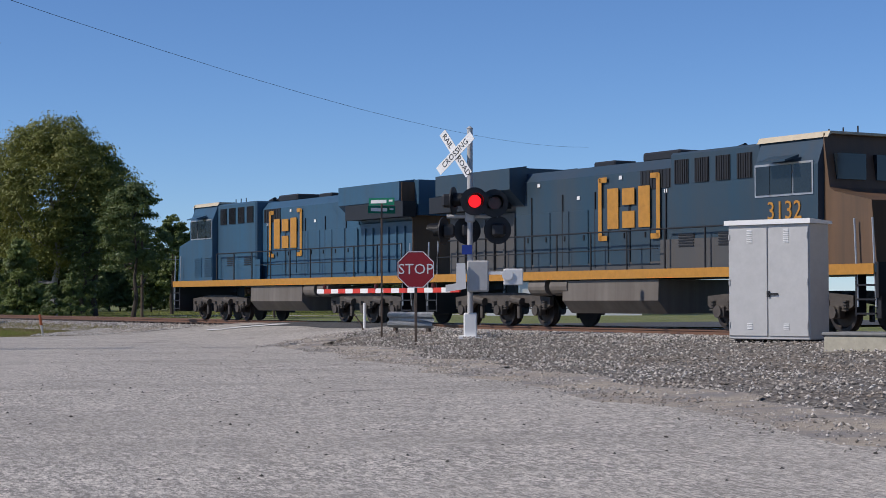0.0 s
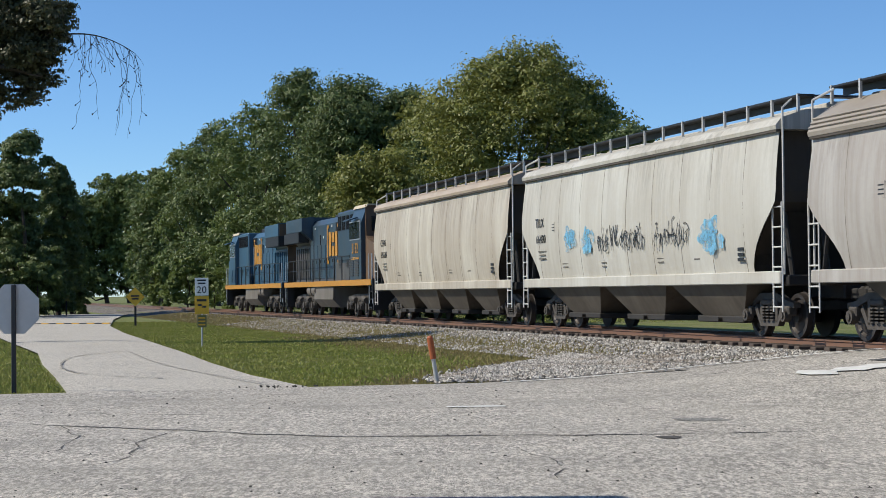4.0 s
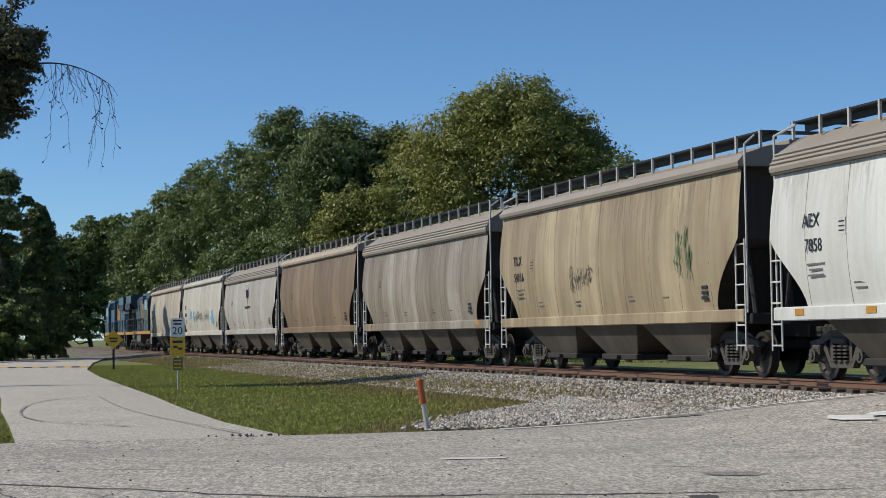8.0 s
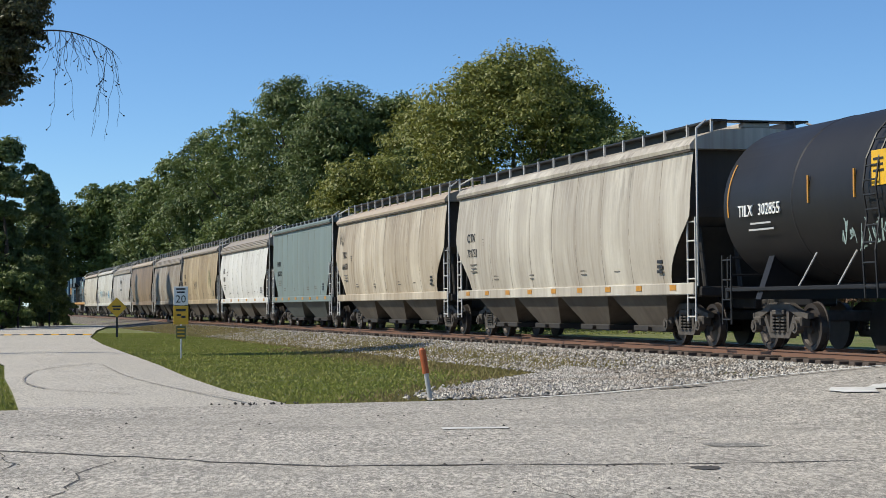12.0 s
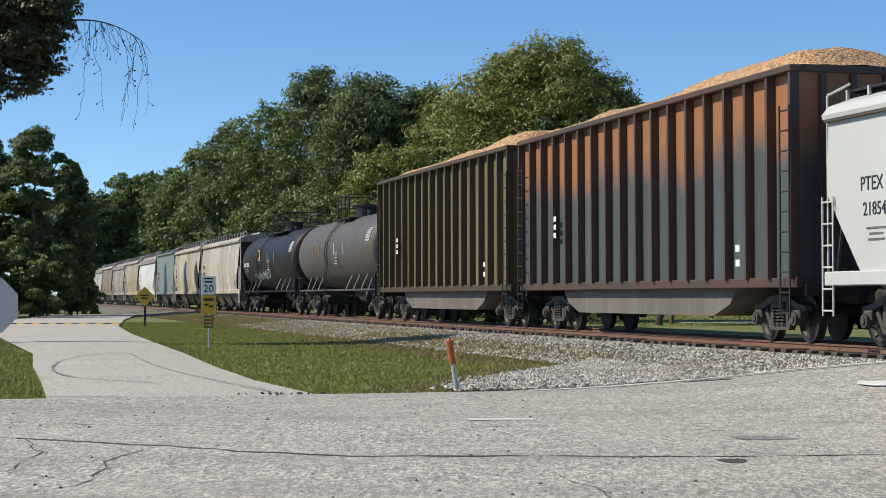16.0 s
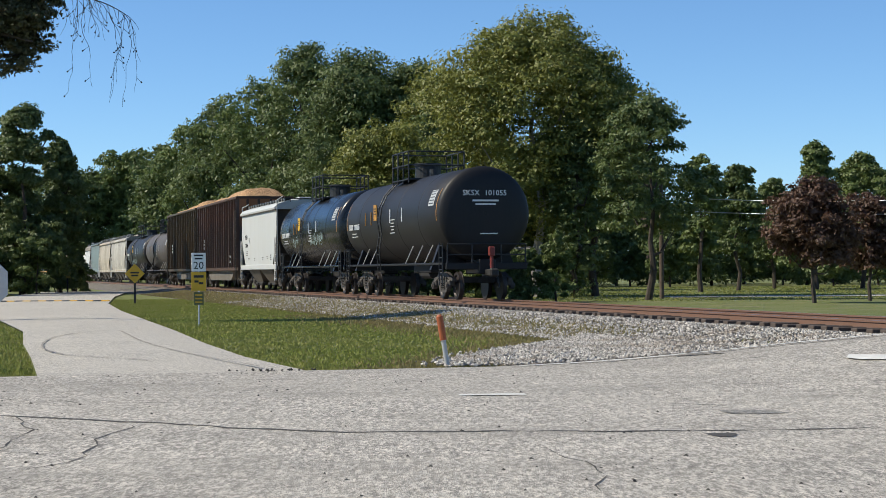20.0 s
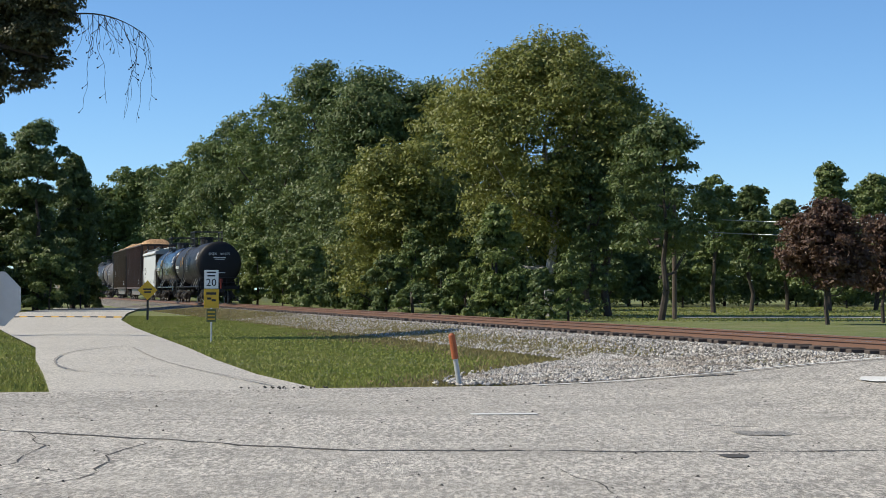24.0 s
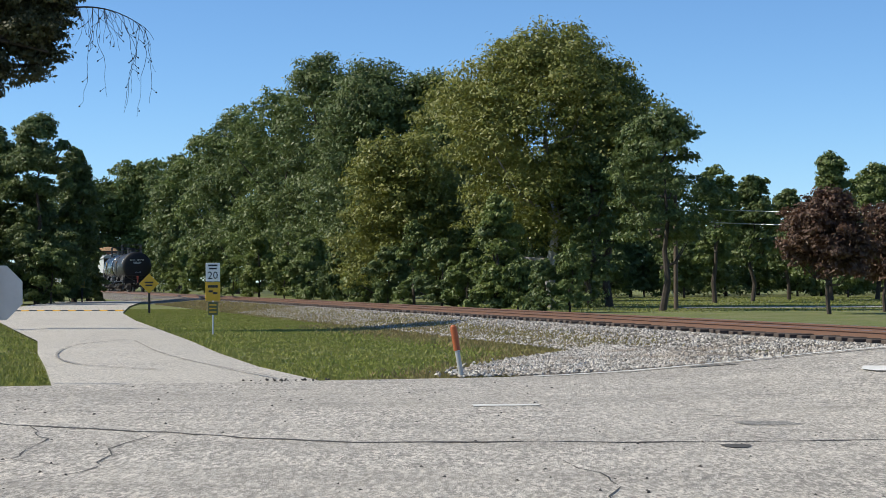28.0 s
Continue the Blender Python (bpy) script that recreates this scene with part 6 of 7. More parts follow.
t = thing("guard_rail", "short battered steel guard rail on gravel", "guard rail", at=pose(9.1, 11.2, 0.16, 0, 0, -70))
bm = B()
prof = [(0.0, 0.3), (0.07, 0.37), (0.07, 0.43), (0.0, 0.5), (0.0, 0.56), (0.07, 0.62), (0.07, 0.68), (0.0, 0.75)]
sheet(bm, [[(x, -y + 0.12 * (x / 1.1) ** 2, z) for y, z in prof] for x in (-1.1, -0.6, 0, 0.6, 1.1)])
bmesh.ops.solidify(bm, geom=bm.faces[:], thickness=0.012)
part("beam", bm, M_GALV, t)
for x in (-0.8, 0.8):
    bm = B()
    box(bm, x, 0.14, 0.3, 0.12, 0.12, 0.75, 0.02)
    part("post", bm, M_WOODPOLE, t)
t = thing("delineator", "thin white plastic post at the street edge", "marker post", at=pose(*at(18.6, 3.4, 0.3)))
bm = B()
rod(bm, (0, 0, -0.1), (0, 0, 0.85), 0.045, 10)
part("post", bm, M_WHITE, t)
t = thing("bent_stake", "bent dark steel stake leaning in the gravel", "stake", at=pose(*at(16.7, 4.4, 0.2)))
bm = B()
rod(bm, (0, 0, -0.1), (-0.1, 0.05, 0.3), 0.025, 6)
rod(bm, (-0.1, 0.05, 0.3), (-0.32, 0.1, 0.62), 0.022, 6)
part("stake", bm, M_WOODPOLE, t)

# ---- signal cabinet and utility vault ----
t = thing("signal_cabinet", "silver two-door steel equipment cabinet on a raised base", "equipment cabinet", at=pose(13.3, -3.2, 0.2, 0, 0, -57.9))
W, D, H = 1.95, 0.78, 2.4
bm = B()
box(bm, 0, 0, 0.2 + H / 2, W, D, H, 0.015)
part("body", bm, M_ALU, t)
bm = B()
prism(bm, [(-D / 2 - 0.08, 0.2 + H), (D / 2 + 0.05, 0.2 + H), (D / 2 + 0.05, 0.26 + H), (-D / 2 - 0.08, 0.3 + H)], "x", -W / 2 - 0.06, W / 2 + 0.06)
part("lid", bm, M_WHITE, t)
for s in (-1, 1):
    bm = B()
    box(bm, s * W / 4, -D / 2 - 0.012, 0.2 + H / 2, W / 2 - 0.04, 0.03, H - 0.14, 0.008)
    door = part("door", bm, M_ALU, t)
    for z in (0.42, H - 0.02, H - 0.18):
        bm = B()
        for q in range(4):
            box(bm, s * W / 4 * 0.9, -D / 2 - 0.032, z + q * 0.035, 0.13, 0.014, 0.018)
        part("louvre", bm, M_WHITE, door)
    for z in (0.5, 1.4, 2.35):
        bm = B()
        rod(bm, (s * (W / 2 - 0.04), -D / 2 - 0.03, z - 0.06), (s * (W / 2 - 0.04), -D / 2 - 0.03, z + 0.06), 0.02, 8)
        part("hinge", bm, M_ALU, door)
bm = B()
box(bm, 0.12, -D / 2 - 0.05, 1.15, 0.24, 0.03, 0.035)
box(bm, 0.02, -D / 2 - 0.045, 1.15, 0.06, 0.04, 0.12)
part("handle", bm, M_BLACK, t, "dark latch handle")
for x in (-0.8, -0.28, 0.28, 0.8):
    bm = B()
    box(bm, x, 0, 0.12, 0.14, D * 0.8, 0.18)
    part("foot", bm, M_UNDER, t)
for y in (-D / 2 - 0.12, D / 2 + 0.06):
    bm = B()
    box(bm, 0.05, y, 0.02, W + 0.5, 0.2, 0.12, 0.02)
    part("timber", bm, M_TIE, t)
t = thing("utility_vault", "low tan concrete utility vault with a flat lid", "utility box", at=pose(13.2, -7.2, 0.14, 0, 0, -57.9))
bm = B()
box(bm, 0, 0, 0.16, 1.5, 0.9, 0.5, 0.03)
part("box", bm, plain("tan_concrete", (0.45, 0.42, 0.33), 0.9, 0, 0.3), t)
bm = B()
box(bm, 0, 0, 0.44, 1.56, 0.96, 0.07, 0.02)
part("lid", bm, plain("grey_lid", (0.22, 0.22, 0.21), 0.8, 0, 0.3), t)

# ---- utility pole with street lamp, wires ----
t = thing("utility_pole", "tall weathered wooden utility pole with a street lamp arm", "utility pole", at=pose(-4.65, 9.5, -0.05))
bm = B()
rod(bm, (0, 0, -0.3), (0, 0, 10.5), 0.15, 12, 0.1)
part("pole", bm, M_WOODPOLE, t)
bm = B()
pts = [Vector((0, 0, 7.2)), Vector((0.6, 0, 7.5)), Vector((1.3, 0, 7.75)), Vector((2.0, 0, 7.85))]
for a, b in zip(pts, pts[1:]):
    rod(bm, a, b, 0.035, 8)
arm = part("lamp_arm", bm, M_GALV, t)
bm = B()
box(bm, 2.25, 0, 7.86, 0.62, 0.24, 0.12, 0.05)
part("lamp_head", bm, M_GALV, t)
bm = B()
box(bm, 0, 0, 9.4, 2.4, 0.1, 0.12, 0.01)
part("cross_arm", bm, M_WOODPOLE, t)
for x in (-1.0, 1.0):
    bm = B()
    rod(bm, (x, 0, 9.45), (x, 0, 9.68), 0.05, 8)
    part("insulator", bm, M_WHITE, t)


t = thing("stub_pole", "cut-off dark wooden pole beside the lamp pole", "utility pole", at=pose(-4.25, 10.2, -0.05, 0, -1.5, 0))
bm = B()
rod(bm, (0, 0, -0.3), (0, 0, 5.2), 0.13, 10, 0.1)
part("pole", bm, M_WOODPOLE, t)


def tube(bm, pts, r, n=5):
    """One unbroken tube through the points."""
    rows = []
    for i, p in enumerate(pts):
        p = Vector(p)
        d = (Vector(pts[min(i + 1, len(pts) - 1)]) - Vector(pts[max(i - 1, 0)])).normalized()
        a = d.cross(Vector((0, 0, 1)) if abs(d.z) < 0.9 else Vector((1, 0, 0))).normalized()
        b = d.cross(a)
        rows.append([p + (a * math.cos(6.28318 * k / n) + b * math.sin(6.28318 * k / n)) * r for k in range(n + 1)])
    sheet(bm, rows)
    bmesh.ops.remove_doubles(bm, verts=bm.verts, dist=r * 0.05)
    return bm


def wire(name, label, pts, r=0.012):
    return tagged(part(name, tube(B(), pts, r), M_BLACK if r < 0.02 else M_GALV), label, "cable")


def sag(a, b, drop, n=14):
    a, b = Vector(a), Vector(b)
    return [a.lerp(b, k / n) - Vector((0, 0, drop * 4 * (k / n) * (1 - k / n))) for k in range(n + 1)]


wire("overhead_wire", "thin dark overhead wire above the crossing", sag((-4.35, 9.5, 9.7), (52, 110, 14.5), 1.2), 0.008)
for x, y in ((9.3, 76), (24, 58)):
    t = thing("field_pole", "weathered wooden pole carrying cables beyond the track", "utility pole", at=pose(x, y, 0.1))
    bm = B()
    rod(bm, (0, 0, -0.3), (0, 0, 5.0), 0.1, 10, 0.08)
    part("pole", bm, M_WOODPOLE, t)
wire("field_wire", "pale overhead cable across the field", sag((9.3, 76, 4.5), (24, 58, 4.2), 0.42), 0.02)
wire("field_wire", "pale overhead cable across the field", sag((9.3, 76, 3.95), (24, 58, 3.65), 0.38), 0.02)

# ---- signs and posts along the lane ----
t = thing("marker_post", "leaning orange and white plastic marker post", "marker post", at=pose(0.1, 26.6, 0.0, 0, -9, 0))
bm = B()
rod(bm, (0, 0, -0.1), (0, 0, 0.4), 0.036, 12)
part("lower_post", bm, M_ALU, t)
bm = B()
rod(bm, (0, 0, 0.4), (0, 0, 0.75), 0.05, 12)
rod(bm, (0, 0, 0.75), (0, 0, 0.78), 0.05, 12, 0.025)
part("upper_post", bm, M_ORANGE, t)
t = thing("speed_sign", "speed limit 20 sign with yellow plates on a thin post", "road sign", at=pose(-6.78, 50.8, -0.05))
bm = B()
rod(bm, (0, 0, -0.2), (0, 0, 1.95), 0.025, 8)
part("post", bm, M_GALV, t)
bm = B()
box(bm, 0, -0.03, 1.76, 0.4, 0.012, 0.52, 0.004)
pl = part("plate", bm, M_WHITE, t)
lettering("lettering", "20", 0.3, pose(0, -0.04, 1.66, 90), M_BLACK, pl, 0.002)
bm = B()
for z, w in ((1.95, 0.26), (1.86, 0.22)):
    box(bm, 0, -0.038, z, w, 0.004, 0.045)
part("small_lettering", bm, M_BLACK, pl)
bm = B()
box(bm, 0, -0.03, 1.22, 0.42, 0.012, 0.52, 0.004)
pl = part("warning_plate", bm, M_YELLOW, t)
bm = B()
box(bm, 0, -0.038, 1.36, 0.28, 0.004, 0.07)
box(bm, -0.06, -0.038, 1.22, 0.12, 0.004, 0.06)
box(bm, 0.07, -0.038, 1.17, 0.12, 0.004, 0.06)
part("symbol", bm, M_BLACK, pl)
bm = B()
box(bm, 0, -0.03, 0.74, 0.27, 0.012, 0.36, 0.004)
pl = part("lower_plate", bm, plain("dull_green_plate", (0.12, 0.13, 0.05), 0.6), t)
bm = B()
for k in range(3):
    box(bm, 0, -0.038, 0.84 - k * 0.1, 0.2, 0.004, 0.04)
part("lettering", bm, M_YELLOW, pl)
t = thing("diamond_sign", "yellow diamond warning sign on a dark post", "road sign", at=pose(-14.85, 88, -0.05))
bm = B()
box(bm, 0, 0, 0.5, 0.1, 0.08, 1.2)
part("post", bm, M_BLACK, t)
bm = B()
box(bm, 0, 0, 0, 0.68, 0.02, 0.68, 0, pose(0, -0.06, 1.45, 0, 45, 0))
pl = part("plate", bm, M_YELLOW, t)
bm = B()
box(bm, 0, -0.075, 1.5, 0.42, 0.006, 0.08)
box(bm, 0, -0.075, 1.36, 0.34, 0.006, 0.08)
part("lettering", bm, M_BLACK, pl)
t = thing("small_sign", "small dull yellow sign at the lane's bend", "road sign", at=pose(-27.6, 134, -0.05))
bm = B()
box(bm, 0, 0, 0.6, 0.1, 0.08, 1.4)
part("post", bm, M_BLACK, t)
bm = B()
box(bm, 0, -0.06, 1.45, 0.5, 0.02, 0.62, 0.01)
part("plate", bm, plain("dull_yellow", (0.34, 0.28, 0.06), 0.6), t)
bump_t = thing("speed_bump", "black and yellow rubber speed bump across the lane", "speed bump", at=pose(-19.4, 91, 0.03, 0, 0, -3))
for k in range(14):
    bm = B()
    prism(bm, [(-0.2, 0), (-0.1, 0.055), (0.1, 0.055), (0.2, 0)], "x", -2.8 + k * 0.4, -2.42 + k * 0.4)
    part("segment", bm, M_YELLOW if k % 2 else M_BLACK, bump_t)

# ---- street markings, cracks, patches, grit ----
def ribbon(pts, wide, lift, jag=0.0, seed=1):
    rnd2 = random.Random(seed)
    bm = B()
    fine = []
    ctl = [Vector(p) for p in pts]
    ctl = [2 * ctl[0] - ctl[1]] + ctl + [2 * ctl[-1] - ctl[-2]]
    for a0, a, b, b1 in zip(ctl, ctl[1:], ctl[2:], ctl[3:]):
        n = max(1, int((b - a).length / 0.25))
        for k in range(n):
            f = k / n
            q = 0.5 * (2 * a + (b - a0) * f + (2 * a0 - 5 * a + 4 * b - b1) * f * f + (3 * a - a0 - 3 * b + b1) * f ** 3)
            fine.append(q + Vector((rnd2.uniform(-jag, jag), rnd2.uniform(-jag, jag))))
    fine.append(Vector(pts[-1]))
    rows = []
    for i, q in enumerate(fine):
        d = (fine[min(i + 1, len(fine) - 1)] - fine[max(i - 1, 0)]).normalized()
        w = wide / 2 * (rnd2.uniform(0.15, 1.5) if jag else 1)
        n2 = Vector((-d.y, d.x)) * w
        r2 = []
        for p in (q + n2, q - n2):
            uu, ww = uw(p.x, p.y)
            r2.append((p.x, p.y, (ground_z(uu, ww) if uu < EDGE_U else 0) + lift))
        rows.append(r2)
    return sheet(bm, rows)


M_CRACK = plain("crack_tar", (0.075, 0.068, 0.06), 0.9, 0, 0.3)
M_PATCH = asphalt("dark_patch", (0.26, 0.245, 0.22), (0.42, 0.4, 0.36))
M_TYRE = plain("tyre_mark", (0.34, 0.31, 0.27), 0.9, 0, 0.4)
CRACKS = [
    ([(-4.6, 18.0), (-2.4, 16.6), (-1.09, 15.8), (0.5, 15.7), (2.2, 15.6), (4.6, 15.9)], 0.065),
    ([(-4.9, 20.2), (-3.2, 19.4), (-1.4, 19.5), (0.6, 19.2), (3.0, 19.6), (6.0, 20.4)], 0.022),
    ([(-2.75, 16.9), (-2.9, 15.2), (-2.7, 13.6), (-3.2, 12.4)], 0.014),
    ([(-4.1, 17.6), (-3.7, 16.2), (-3.5, 14.4), (-3.0, 13.8)], 0.014),
    ([(2.4, 18.9), (3.2, 18.4), (4.4, 18.5)], 0.025),
    ([(-5.2, 23.4), (-2.0, 23.6), (1.5, 24.6), (4.5, 25.4)], 0.018),
    ([(0.8, 14.0), (1.1, 12.8), (1.0, 11.4)], 0.012),
    ([(1.0, -14), (5.5, -13.0), (9.0, -15.5)], 0.04),
    ([(-2, -8), (2.0, -5.0), (6.0, -2.5)], 0.05),
    ([(-5, 2.0), (-1, 4.0), (3.0, 5.0), (8.5, 9.0)], 0.022),
]
for i, (pts, wide) in enumerate(CRACKS):
    tagged(part("crack", ribbon(pts, wide * 0.95, 0.0165, 0.06, i), M_CRACK), "dark crack in the asphalt", "crack", kind="structure")
tagged(part("lane_dash", ribbon([(0.2, 20.3), (0.95, 20.35)], 0.26, 0.02), M_WHITE_LINE), "short worn white lane dash", "road marking", kind="structure")
e0, e1, e2 = at(EDGE_U - 0.3, 9.0), at(EDGE_U - 0.28, 5.5), at(EDGE_U - 0.25, 2.2)
tagged(part("edge_line", ribbon([e0.xy, e1.xy, e2.xy], 0.12, 0.035), M_WHITE_LINE), "worn white edge line of the street", "road marking", kind="structure")
tagged(part("stop_bar", ribbon([at(25.9, 5.5).xy, at(25.9, 4.2).xy, at(25.8, 2.6).xy], 0.9, 0.032, 0.012, 8), M_WHITE_LINE), "worn white stop bar before the crossing", "road marking", kind="structure")
# two worn patches, then a painted shadow line along the street's far edge
for i, (x, y, rx, ry) in enumerate(((2.36, 15.2, 0.12, 0.2), (3.1, 17.6, 0.4, 0.3), (4.1, 26.6, 0.8, 0.12))):
    bm = B()
    uu, ww = uw(x, y)
    z = ground_z(uu, ww) + 0.0185
    ring = [bm.verts.new((x + rx * math.cos(a) * (1 + 0.15 * math.sin(3 * a + i)), y + ry * math.sin(a) * (1 + 0.2 * math.cos(2 * a)), z)) for a in [6.2832 * k / 20 for k in range(20)]]
    bm.faces.new(ring)
    tagged(part("asphalt_patch", bm, M_CRACK if i in (0,) else M_PATCH), "dark patch on the asphalt, worn or a painted shadow line", "road patch", kind="structure")
for i, pts in enumerate(([(-2.6, 26.2), (-4.4, 31), (-5.9, 36), (-7.6, 43)], [(-4.6, 28.5), (-6.3, 30.5), (-7.6, 34.5), (-8.4, 40), (-8.0, 44)])):
    tagged(part("tyre_mark", ribbon(pts, 0.05, 0.05, 0.008, 30 + i), M_TYRE), "thin dark tyre mark curving on concrete", "tyre mark", kind="structure")


def pebbles(name, places, mat, label, parent=None):
    """Loose stones, each a crooked eight-faced lump; too many to count."""
    rng = np.random.default_rng(len(places))
    base = np.array([(1, 0, 0), (-1, 0, 0), (0, 1, 0), (0, -1, 0), (0, 0, 1), (0, 0, -1)], float)
    tri = np.array([(0, 2, 4), (2, 1, 4), (1, 3, 4), (3, 0, 4), (2, 0, 5), (1, 2, 5), (3, 1, 5), (0, 3, 5)])
    P = np.array(places, float)
    n = len(P)
    V = base[None] * P[:, 3][:, None, None] * rng.uniform(0.55, 1.25, (n, 6, 1))
    a = rng.uniform(0, 6.283, n)
    c, s = np.cos(a), np.sin(a)
    x = V[..., 0] * c[:, None] - V[..., 1] * s[:, None]
    y = V[..., 0] * s[:, None] + V[..., 1] * c[:, None]
    z = V[..., 2] * 0.75 + V[..., 0] * rng.uniform(-0.5, 0.5, n)[:, None]
    co = np.stack([x, y, z], -1) + P[:, None, :3]
    me = bpy.data.meshes.new(name)
    me.from_pydata(co.reshape(-1, 3), [], (tri[None] + 6 * np.arange(n)[:, None, None]).reshape(-1, 3).tolist())
    me.materials.append(mat)
    return tagged(new(name, me), label, "stones", kind="stuff")


def stone_mat(name, lo, hi):
    m, t, b = nodes_of(name)
    g = t.nodes.new("ShaderNodeNewGeometry").outputs["Random Per Island"]
    col = mix_colour(t, g, lo, hi)
    col = mix_colour(t, ramp(t, noise_of(t, 0.6, 4), 0.5, 0.75), col, (0.27, 0.21, 0.15))
    t.links.new(col, b.inputs["Base Color"])
    b.inputs["Roughness"].default_value = 0.9
    return m


M_STONES = stone_mat("loose_stone", (0.13, 0.118, 0.1), (0.66, 0.61, 0.54))
rng = np.random.default_rng(5)
pl = []
for _ in range(20000):
    u = 29.9 + 60 * rng.random() ** 1.6
    w = rng.uniform(1.5, 5.2)
    z = np.interp(w, (1.5, 2.0, 2.6, 3.3, 4.1, 4.9, 5.4), (0.25, 0.255, 0.21, 0.14, 0.07, 0.015, 0.0))
    p = at(u, w, z + 0.012)
    pl.append((*p, rng.uniform(0.02, 0.05)))
for _ in range(9500):
    k = rng.random()
    u = 29.8 + 9.6 * k
    reach = 9.9 * (1 - k ** 1.4) + 4.6 * k ** 1.4
    w = 4.4 + (reach - 4.4) * min(1.12, rng.random() * 1.02 + (0.12 * rng.random() if rng.random() < 0.2 else 0))
    p = at(u, w, max(ground_z(u, w), 0) + 0.03)
    pl.append((*p, rng.uniform(0.02, 0.05)))
pebbles("ballast_stones", pl, M_STONES, "loose grey and white ballast stones")
pl = []
for _ in range(24000):
    u = rng.uniform(-36, 16.5)
    w = 2.2 + (w_edge(u) - 2.4) * rng.random() ** 1.15
    p = at(u, w, ground_z(u, w) + 0.05)
    if w < 4.8:
        p.z = max(p.z, 0.26)
    pl.append((*p, rng.uniform(0.016, 0.042)))
pebbles("bank_stones", pl, M_STONES, "loose grey gravel round the signal")
pl = []
for _ in range(800):
    x, y = rng.uniform(-6, 7), 10 + 16 * rng.random() ** 1.2
    u, w = uw(x, y)
    if u < EDGE_U - 0.3 and w > w_edge(u) + 0.3:
        pl.append((x, y, ground_z(u, w) + 0.012, 0.006 + 0.018 * rng.random() ** 3))
for _ in range(700):
    x, y = rng.uniform(-9, 10), rng.uniform(-30, 10)
    u, w = uw(x, y)
    if w > w_edge(u) + 0.3:
        pl.append((x, y, ground_z(u, w) + 0.012, rng.uniform(0.008, 0.028)))
for _ in range(22):
    k = rng.random()
    pl.append((-2.1 + rng.uniform(-0.9, 0.4), 25.6 + rng.uniform(-0.2, 0.12), 0.03, rng.uniform(0.012, 0.035)))
pebbles("road_grit", pl, M_CRACK, "dark crumbs and grit scattered on the asphalt")

# crumbs of gravel and pale grit spilled on the verge
pl = []
for _ in range(7000):
    u = rng.uniform(-36, 16.5)
    w = w_edge(u) + rng.normal() * 0.4 - 0.25
    pl.append((*at(u, w, ground_z(u, w) + 0.035), rng.uniform(0.006, 0.022)))
pebbles("verge_grit", pl, M_STONES, "fine gravel spilled over the soil verge")

# ---- grass ----
def lane_right(y):
    for (x0, y0, h0), (x1, y1, h1) in zip(LANE, LANE[1:]):
        if y0 <= y <= y1:
            k = (y - y0) / (y1 - y0)
            return x0 + h0 + (x1 + h1 - x0 - h0) * k
    return LANE[0][0] + LANE[0][2] if y < LANE[0][1] else LANE[-1][0] + LANE[-1][2]


L_DRY = island_leaf("dry_blades", (0.22, 0.17, 0.08), (0.32, 0.26, 0.13), (0.22, 0.22, 0.07), 0.1, 0.8)


def blades(name, places, label, tall=0.1, leaf=None):
    rng2 = np.random.default_rng(9)
    P = np.array(places, float)
    n = len(P)
    a = rng2.uniform(0, 6.283, n)
    h = tall * rng2.uniform(0.5, 1.3, n)
    w = 0.012 + 0.0004 * P[:, 1]
    side = np.stack([np.cos(a), np.sin(a), np.zeros(n)], 1) * w[:, None]
    lean = np.stack([rng2.normal(size=n), rng2.normal(size=n), np.zeros(n)], 1) * (0.4 * h)[:, None]
    tip = P + lean
    tip[:, 2] += h
    co = np.stack([P - side, P + side, tip], 1).reshape(-1, 3)
    me = bpy.data.meshes.new(name)
    me.from_pydata(co, [], np.arange(3 * n).reshape(-1, 3).tolist())
    me.materials.append(leaf or L_GRASS)
    return tagged(new(name, me), label, "grass", kind="stuff")


pl = []
while len(pl) < 52000:
    y = 26 + 75 * rng.random() ** 1.5
    x = rng.uniform(lane_right(y) + 0.05, lane_right(y) + 14)
    u, w = uw(x, y)
    lim = 4.9 + (4.9 * (1 - min(1, (u - EDGE_U) / 10)) if u < EDGE_U + 10 else 0) + 0.35 * noise.noise((u, w, 3))
    if u > EDGE_U + 0.25 and w > lim:
        pl.append((x, y, max(ground_z(u, w) - 0.06, -0.06)))
blades("grass", pl, "short green grass between the lane and the railway", 0.045)
# dry fringe between grass and gravel
pl = []
for _ in range(20000):
    u = EDGE_U + 0.2 + 34 * rng.random() ** 1.4
    lim = 4.9 + (4.9 * (1 - min(1, (u - EDGE_U) / 10)) if u < EDGE_U + 10 else 0)
    p = at(u, lim + rng.normal() * 0.8, 0)
    if p.x > lane_right(p.y) + 0.1:
        pl.append((p.x, p.y, max(ground_z(*uw(p.x, p.y)) - 0.05, -0.05)))
for _ in range(15000):
    u = 43 + 85 * rng.random() ** 1.2
    w = 2.0 + 3.4 * rng.random() ** (0.45 if u < 56 else 0.8)
    z = np.interp(w, (1.5, 2.0, 2.6, 3.3, 4.1, 4.9, 5.4), (0.25, 0.255, 0.21, 0.14, 0.07, 0.015, 0.0))
    if rng.random() < (u - 40) / 22:
        pl.append((*at(u, w, z - 0.01).xy, z - 0.01))
blades("dry_grass", pl, "dry brown grass fringe along the gravel", 0.07, L_DRY)
pl = []
